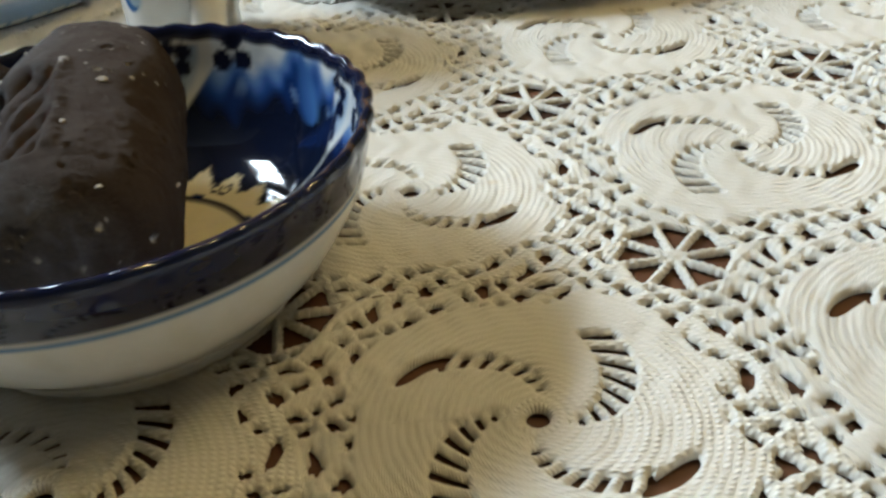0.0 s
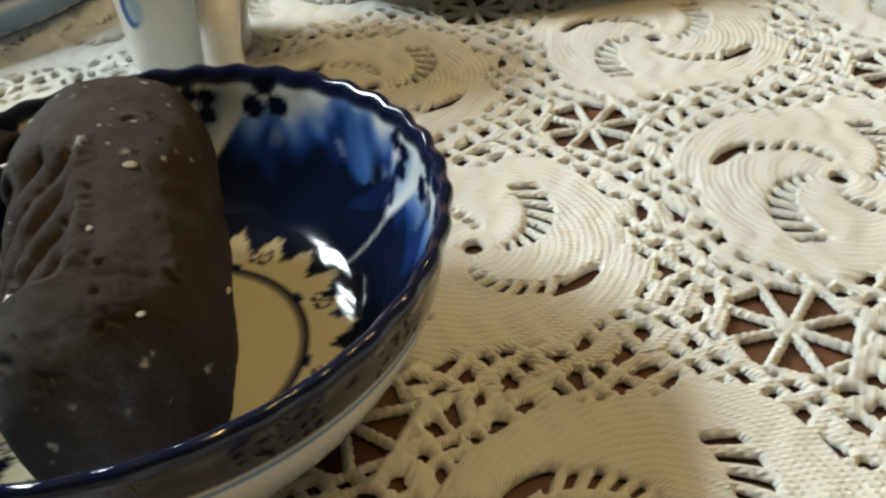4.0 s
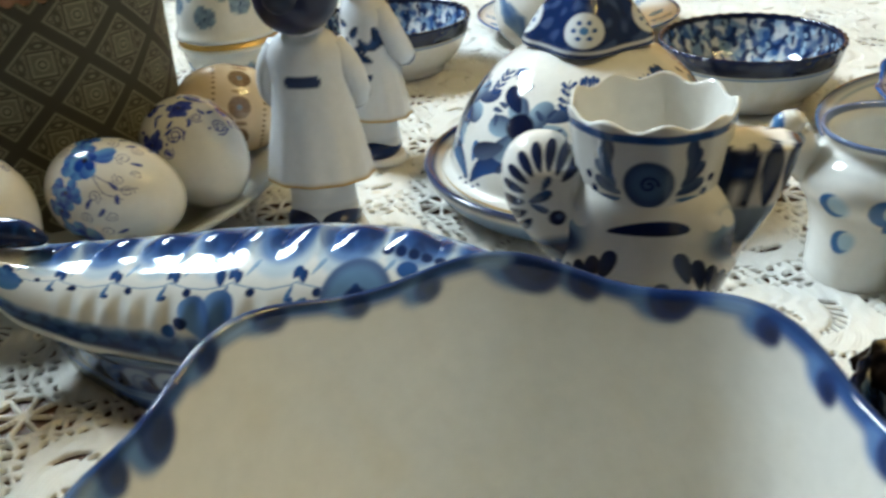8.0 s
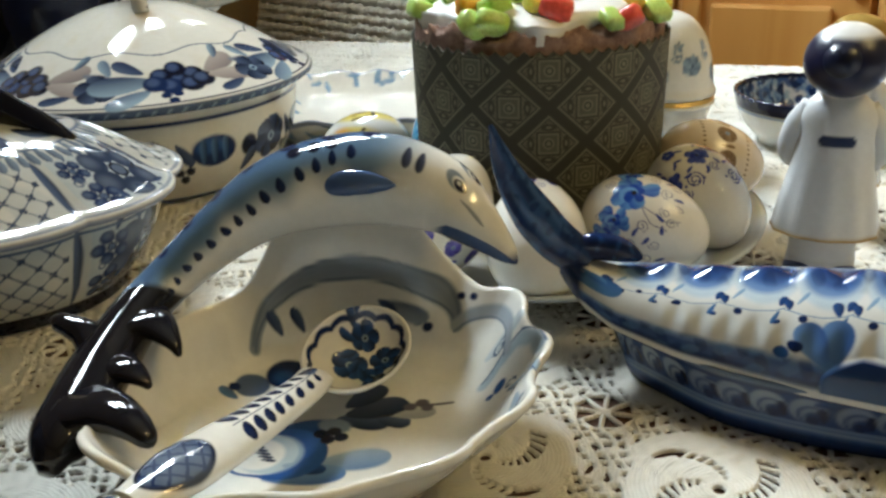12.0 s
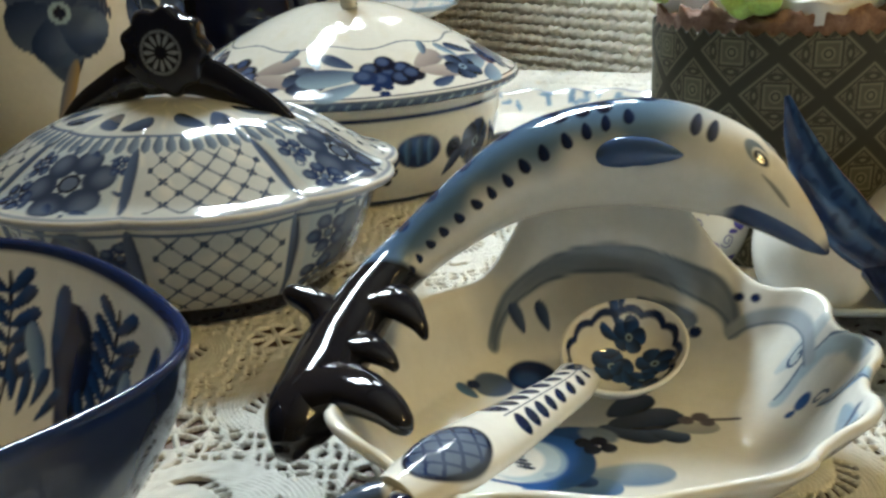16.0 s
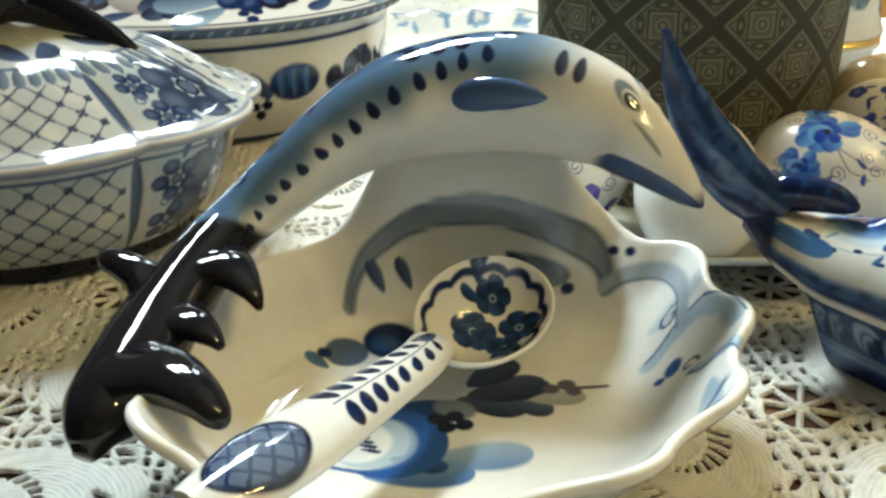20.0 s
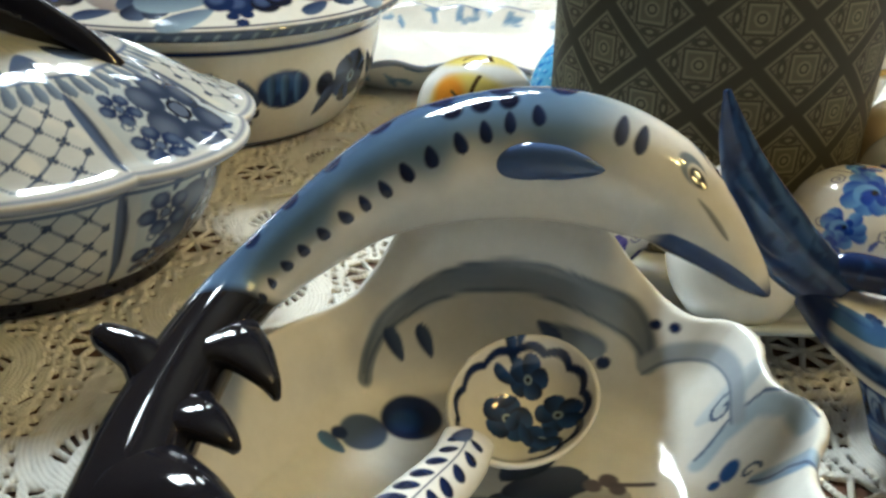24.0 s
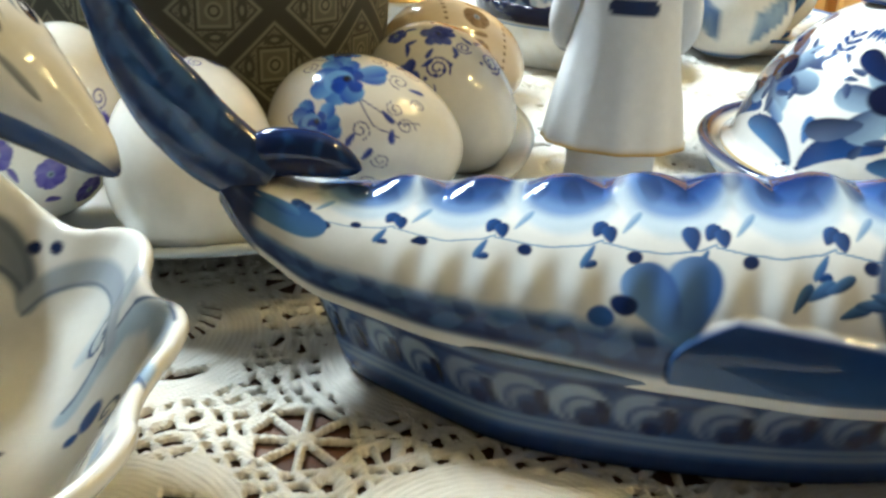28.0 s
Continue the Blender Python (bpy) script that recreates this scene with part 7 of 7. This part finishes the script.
    grid("handle", V, M_GLAZE, e, b.c)


round_tureen()


def leaf_boat():
    """The open boat with a blue edge."""
    e = empty("sauce_boat", (-.5720, -.0480, 0), 0)
    tagged(e, "white porcelain sauce boat with a dark blue outside and edge", "sauce boat")

    def lobe(R, Z, TH, S):
        k = smooth(.008, .055, Z)
        w = np.cos(2 * TH)
        sq = 1 / np.maximum(np.abs(np.cos(TH)) ** 5 + np.abs(np.sin(TH)) ** 5, 1e-6) ** 0.2
        return 1.27 * R * (1 - 0.03 * k * w) * (1 + 0.5 * k * (sq - 1)), Z + 0.003 * k * np.cos(3 * TH + 0.8)
    prof = [(0, .003), (.038, .003), (.042, .0003), (.046, .001), (.0525, .012), (.0585, .030), (.0625, .048), (.0645, .0605), (.0648, .0638), (.0632, .0646), (.0610, .0600), (.057, .043), (.050, .024), (.036, .012), (0, .0095)]
    V, TH, S, R, Z = turned(prof, 260, 520, lobe)
    rim = S[np.argmax(spline(prof, 260)[:, 1])][0]
    b = Brush(TH * 58, S - rim, WHITE, 58 * 2 * np.pi)
    b.lay((1 - smooth(-3, -2, b.Y)), (0.018, 0.028, 0.07))
    b.lay((1 - smooth(-30, -12, b.Y)) * 0.5, SLATE)
    b.band(-4.5, 4.0, COB, 0.8)
    rng = random.Random(8)
    per = 58 * 2 * np.pi
    for k in range(10):
        x = per * k / 10
        b.spray(x, 46, 36, -88, rng, INK, BLUE, 6)
        b.petal(x + 12, 48, 34, 17, -80, INK, COB, 0.6)
        b.petal(x + 22, 30, 20, 6, -95, COB, BLUE, 0.4)
        b.petal(x - 12, 40, 18, 7, -70, BLUE, PALE, 0.5)
        for q in range(6):
            b.petal(x - 14 + 3.6 * q, 47 - q % 2 * 3, 11, 4.2, -120 + 14 * q, INK, BLUE, 0.3)
    grid("boat", V, M_GLAZE, e, b.c)


leaf_boat()


# ---- things further off ----
def plain_plate(name, at, r, label, base, edge, h=0.016, wavy=0, cat="plate"):
    V, TH, S, R, Z = turned([(0, .003), (r * .50, .003), (r * .54, .0003), (r * .6, .001), (r * .8, h * .5), (r * .97, h), (r, h + .0012), (r * .985, h + .0022), (r * .93, h * .93), (r * .75, h * .55), (r * .6, .0062), (0, .006)],
                            120, 460, (lambda R, Z, TH, S: (R * (1 + 0.018 * smooth(h * .4, h, Z) * np.cos(wavy * TH)), Z + 0.0016 * smooth(h * .4, h, Z) * np.cos(wavy * TH))) if wavy else None)
    b = Brush(TH * r * 1000, R * 1000, base, r * 2000 * np.pi)
    edge(b, r * 1000)
    ob = grid(name, V, M_GLAZE, None, b.c)
    ob.location = at
    return tagged(ob, label, cat)


def edge_line(b, r):
    b.band(r * 0.965, r * 1.05, SLATE, 0.5)
    b.band(r * 0.93, r * 0.95, MID, 0.4, 0.6)


def edge_blue(b, r):
    b.band(r * 0.955, r * 1.08, BLUE, 0.6)
    rng = random.Random(3)
    n = 9
    for k in range(n):
        x = 2 * math.pi * r * k / n
        for q in range(16):
            b.petal(x + rng.uniform(-18, 18), r * rng.uniform(0.62, 0.94), 11, 5.5, rng.uniform(0, 360), COB, BLUE, 0.4)
        b.dot(x, r * 0.8, 6, BLUE, 1)


def edge_sprays(b, r):
    rng = random.Random(6)
    b.band(r * 0.97, r * 1.05, BLUE, 0.5)
    for k in range(8):
        x = 2 * math.pi * r * k / 8
        b.spray(x, r * 0.68, r * 0.26, 88, rng, BLUE, PALE, 4)
        b.flower(x + 20, r * 0.8, r * 0.08, 5, MID, PALE)


plain_plate("serving_plate", (.0200, .3960, 0), .1080, "round white porcelain plate with a slate blue edge line", (0.66, 0.68, 0.68), edge_line, 0.014)
plain_plate("wavy_saucer", (.0230, .3880, .0150), .0880, "white saucer with a wavy blue edge and blue sprays", WHITE, edge_blue, 0.020, 12, "saucer")


def tea_cup(at, r, h, label, turn=0, seed=1, eye=False):
    e = empty("tea_cup", at, turn)
    tagged(e, label, "cup")
    V, TH, S, R, Z = turned([(0, .002), (r * .5, .002), (r * .54, 0), (r * .6, .001), (r * .62, .005), (r * .85, h * .25), (r * .98, h * .6), (r, h * .97), (r * .99, h), (r * .96, h * .98), (r * .93, h * .6), (r * .75, h * .2), (0, h * .1)], 140, 300)
    ext = (np.arange(140) < np.argmax(Z[:, 0]) + 2)[:, None]
    b = Brush(TH * r * 1000, Z * 1000, WHITE, r * 2000 * np.pi)
    rng = random.Random(seed)
    H = h * 1000
    for k in range(5):
        x = r * 2000 * np.pi * k / 5
        if eye:
            b.band(H * .82, H * .97, BLUE, 0.5)
            b.dot(x, H * .5, H * .22, COB, 0.6)
            b.dot(x, H * .5, H * .13, WHITE, 0.5)
            b.dot(x, H * .5, H * .04, MID, 0.5)
            b.petal(x + 8, H * .2, H * .5, 10, 70, BLUE, MID, 0.5)
        else:
            b.flower(x, H * .62, H * .26, 6, BLUE, MID, COB, 20 * k)
            b.bloom(x + 2, H * .6, H * .18, 6, BLUE, MID, 20 * k)
            b.flower(x + 14, H * .45, H * .16, 5, BLUE, PALE, COB, 10 * k)
            b.petal(x - 10, H * .5, H * .4, 10, 80, COB, BLUE, 0.5)
        for q in range(10):
            b.petal(x + rng.uniform(-16, 16), H * rng.uniform(.12, .9), 5, 2.2, rng.uniform(0, 360), COB, MID, 0.3)
    b.band(H * .97, H * 1.1, BLUE, 0.5)
    b.band(-1, 5, BLUE, 1.0)
    grid("body", V, M_GLAZE, e, np.where(ext[..., None], b.c, np.array(WHITE)))
    V, L, A = sweep([(-r * .9, 0, h * .82), (-r * 1.3, 0, h * .88), (-r * 1.55, 0, h * .66), (-r * 1.4, 0, h * .4), (-r * .9, 0, h * .28)], [(.003, .0035), (.003, .0035), (.003, .0035), (.003, .003), (.003, .003)], 50, 24, up=(0, 1, 0))
    grid("handle", V, M_GLAZE, e, np.array(BLUE))


tea_cup((.0450, .3980, .0215), .0400, .068, "white porcelain cup with blue flowers standing on a wavy saucer", 30, 2)
plain_plate("saucer", (-.2180, .6250, 0), .0720, "white saucer with a blue border under an owl painted cup", WHITE, edge_sprays, 0.014, 0, "saucer")
tea_cup((-.2130, .6280, .0065), .0400, .075, "white porcelain cup with cobalt bands and round eye pattern", 0, 5, True)


def bird_pot():
    """A white bird-shaped pot with blue wings, one plain mesh."""
    pieces = []
    V, P, Q = ball((0, 0, .030), (.034, .030, .030))
    b = Brush(V[..., 0] * 1000, V[..., 2] * 1000, np.array(WHITE))
    for sx in (-1, 1):
        for k in range(7):
            b.petal(sx * 8 + sx * 2.6 * k, 12 + 2 * k, 20, 5, 90 - sx * 10, BLUE, PALE, 0.5)
    for k in range(8):
        b.dot(-20 + 5.5 * k, 47, 3.2, MID, 0.6)
    b.band(3, 6, MID, 1)
    pieces.append((V, b.c))
    V, P, Q = ball((0, -.002, .066), (.026, .025, .023))
    b = Brush(V[..., 0] * 1000, V[..., 2] * 1000, np.array(WHITE))
    for sx in (-1, 1):
        b.dot(sx * 15, 72, 9.5, BLUE, 0.6)
        b.dot(sx * 15, 72, 6.5, WHITE, 0.6)
        b.dot(sx * 15, 72, 2.4, MID, 0.5)
    pieces.append((V, b.c))
    V, L, A = sweep([(-.018, -.012, .070), (-.034, -.018, .080), (-.040, -.02, .092)], [(.006, .006), (.005, .005), (.001, .001)], 30, 24)
    pieces.append((V, np.array(COB)))
    ob = merged("bird_figure", pieces, M_GLAZE)
    ob.location = (-.2350, .5720, 0)
    return tagged(ob, "white porcelain bird figure with pale blue wings", "figurine")


bird_pot()


# the square dish behind the eggs
def square_dish():
    e = 8.0

    def sq(R, Z, TH, S):
        k = 1 / (np.abs(np.cos(TH)) ** e + np.abs(np.sin(TH)) ** e) ** (1 / e)
        return R * k, Z + 0.0015 * np.cos(16 * TH) * smooth(.012, .02, Z)
    V, TH, S, R, Z = turned([(0, .003), (.050, .003), (.054, 0), (.058, .002), (.072, .016), (.080, .0215), (.081, .0232), (.078, .0232), (.066, .014), (.05, .007), (0, .006)], 70, 240, sq)
    b = Brush(V[..., 0] * 1000, V[..., 1] * 1000, WHITE)
    m = np.maximum(np.abs(b.X), np.abs(b.Y))
    rng = random.Random(4)
    for k in range(60):
        a = rng.uniform(0, 6.283)
        q = rng.uniform(64, 76)
        kx = 1 / (abs(math.cos(a)) ** e + abs(math.sin(a)) ** e) ** (1 / e)
        b.petal(q * kx * math.cos(a), q * kx * math.sin(a), 11, 5, rng.uniform(0, 360), MID, PALE, 0.8)
    b.lay(smooth(76, 78, m) * 0.7, BLUE)
    ob = grid("square_dish", V, M_GLAZE, None, b.c)
    ob.location, ob.rotation_euler = (-.640, .480, 0), (0, 0, radians(24))
    return tagged(ob, "square white porcelain dish with a wavy blue painted border", "dish")


square_dish()


def jug(at, r, h, label, turn=0, dark=False):
    e = empty("tall_jug", at, turn)
    tagged(e, label, "jug")
    V, TH, S, R, Z = turned([(0, .002), (r * .6, .002), (r * .66, 0), (r * .72, .004), (r * .95, h * .22), (r, h * .42), (r * .82, h * .68), (r * .66, h * .84), (r * .72, h * .98), (r * .70, h), (r * .64, h * .98), (r * .6, h * .84), (r * .8, h * .5), (0, h * .1)], 300, 460)
    ext = (np.arange(300) < np.argmax(Z[:, 0]) + 2)[:, None]
    H = h * 1000
    b = Brush(TH * r * 1000, Z * 1000, INK if dark else WHITE, r * 2000 * np.pi)
    if not dark:
        for k in range(5):
            x = r * 2000 * np.pi * k / 5
            b.petal(x, H * .25, H * .35, H * .20, 95, INK, SLATE, 0.6)
            b.flower(x, H * .42, H * .13, 6, COB, SLATE, INK, 20)
            b.petal(x + 16, H * .55, H * .35, 9, 60, COB, SLATE, 0.5, 1.4)
            b.curl(x + 24, H * .6, H * .09, 1.3, 2.2, COB, 1.0)
            for q in range(8):
                b.petal(x + 12 + 3 * q, H * .5 - 4 * q, 9, 3.4, 30 + 8 * q, INK, SLATE, 0.4)
            b.petal(x - 14, H * .1, H * .22, 10, 70, GILT, SLATE, 0.6)
    grid("body", V, M_GLAZE, e, np.where(ext[..., None], b.c, np.array(WHITE)))
    V, L, A = sweep([(r * .7, 0, h * .88), (r * 1.15, 0, h * .92), (r * 1.45, 0, h * .70), (r * 1.25, 0, h * .42), (r * .9, 0, h * .30)], [(.005, .006), (.005, .006), (.005, .006), (.005, .005), (.005, .005)], 60, 28, up=(0, 1, 0))
    grid("handle", V, M_GLAZE, e, np.array(INK if dark else WHITE))


jug((-.9350, .2720, 0), .0660, .260, "tall white porcelain jug with dark blue and gilt scrolls", 120)
jug((-.9670, .4900, 0), .0600, .215, "dark glossy cobalt jug with a handle behind the tureens", 20, True)
jug((-.9370, .3690, 0), .0240, .190, "slim white porcelain bottle jug with a blue flower", 160)


def footed_dish():
    e = empty("footed_dish", (-.862, .565, 0))
    tagged(e, "white porcelain dish on a tall foot with a pale blue edge", "dish")
    V, TH, S, R, Z = turned([(0, 0), (.034, 0), (.036, .002), (.030, .006), (.014, .014), (.010, .034), (.011, .058), (.018, .068), (0, .0685)], 80, 160)
    b = Brush(TH * 20, Z * 1000, WHITE)
    b.band(0, 5, MID, 0.8)
    grid("foot", V, M_GLAZE, e, b.c)
    V, TH, S, R, Z = turned([(0, .0690), (.020, .0690), (.040, .0740), (.060, .0830), (.064, .0858), (.0625, .0868), (.056, .0842), (.036, .0770), (0, .0740)], 90, 260)
    b = Brush(TH * 55, R * 1000, WHITE, 55 * 2 * np.pi)
    b.band(58, 66, (0.16, 0.27, 0.42), 1.5, 0.8)
    b.cloud(16, 0.2, 1.0, PALE, 5, 0.6)
    grid("bowl", V, M_GLAZE, e, b.c)


footed_dish()


# crocheted chair cover behind the table
def chair_cover():
    e = empty("covered_chair", (-.835, .770, FZ), -18)
    tagged(e, "chair with a cream chunky crochet cover over its back", "chair")
    box("seat", -.24, .24, -.02, .40, .42, .46, M_CABINET, e, 0.01)
    for x in (-.22, .22):
        for y in (0.0, .37):
            box("leg", x - .02, x + .02, y - .02, y + .02, 0, .4195, M_CABINET, e, 0.004)
    leaning = [box("back_post", x - .012, x + .012, .030, .050, .4605, .93, M_CABINET, e, 0.006) for x in (-.24, .24)]
    leaning.append(box("top_rail", -.2275, .2275, .032, .048, .89, .93, M_CABINET, e, 0.006))
    # rows of V stitches
    rows, cols = 44, 34
    A, _, _ = sweep([(-.0075, .004, .0055), (-.004, 0, .0), (.0005, .002, -.0045)], [.0030, .0056, .0034], 7, 8, up=(0, 1, 0))
    B = A * (-1, 1, 1)
    cell = np.concatenate([A.reshape(-1, 3), B.reshape(-1, 3)])
    fa = grid_faces(A.shape[0], A.shape[1], True)
    one = np.array(fa + [[q + A.shape[0] * A.shape[1] for q in f[::-1]] for f in fa])
    rng = np.random.default_rng(3)
    vs, fs = [], []
    for i in range(rows):
        for j in range(cols):
            at = np.array((-.262 + .524 * (j + 0.5) / cols + rng.uniform(-.0012, .0012), .004 + .122 * i / rows, .468 + .490 * i / rows + rng.uniform(-.001, .001)))
            fs.append(one + len(vs) * len(cell))
            vs.append(cell * rng.uniform(0.92, 1.08) + at)
    ob = link_mesh("crochet_cover", np.vstack(vs), np.vstack(fs).tolist(), M_KNIT, e)
    ob["label"] = "cream chunky crochet stitches"
    ob["kind"] = "stuff"
    leaning.append(box("cover_lining", -.265, .265, .010, .0265, .462, .955, M_KNIT, e, 0.004))
    # the backrest leans
    for part in leaning:
        for v in part.data.vertices:
            v.co.y += 0.36 * (v.co.z - .46)


chair_cover()
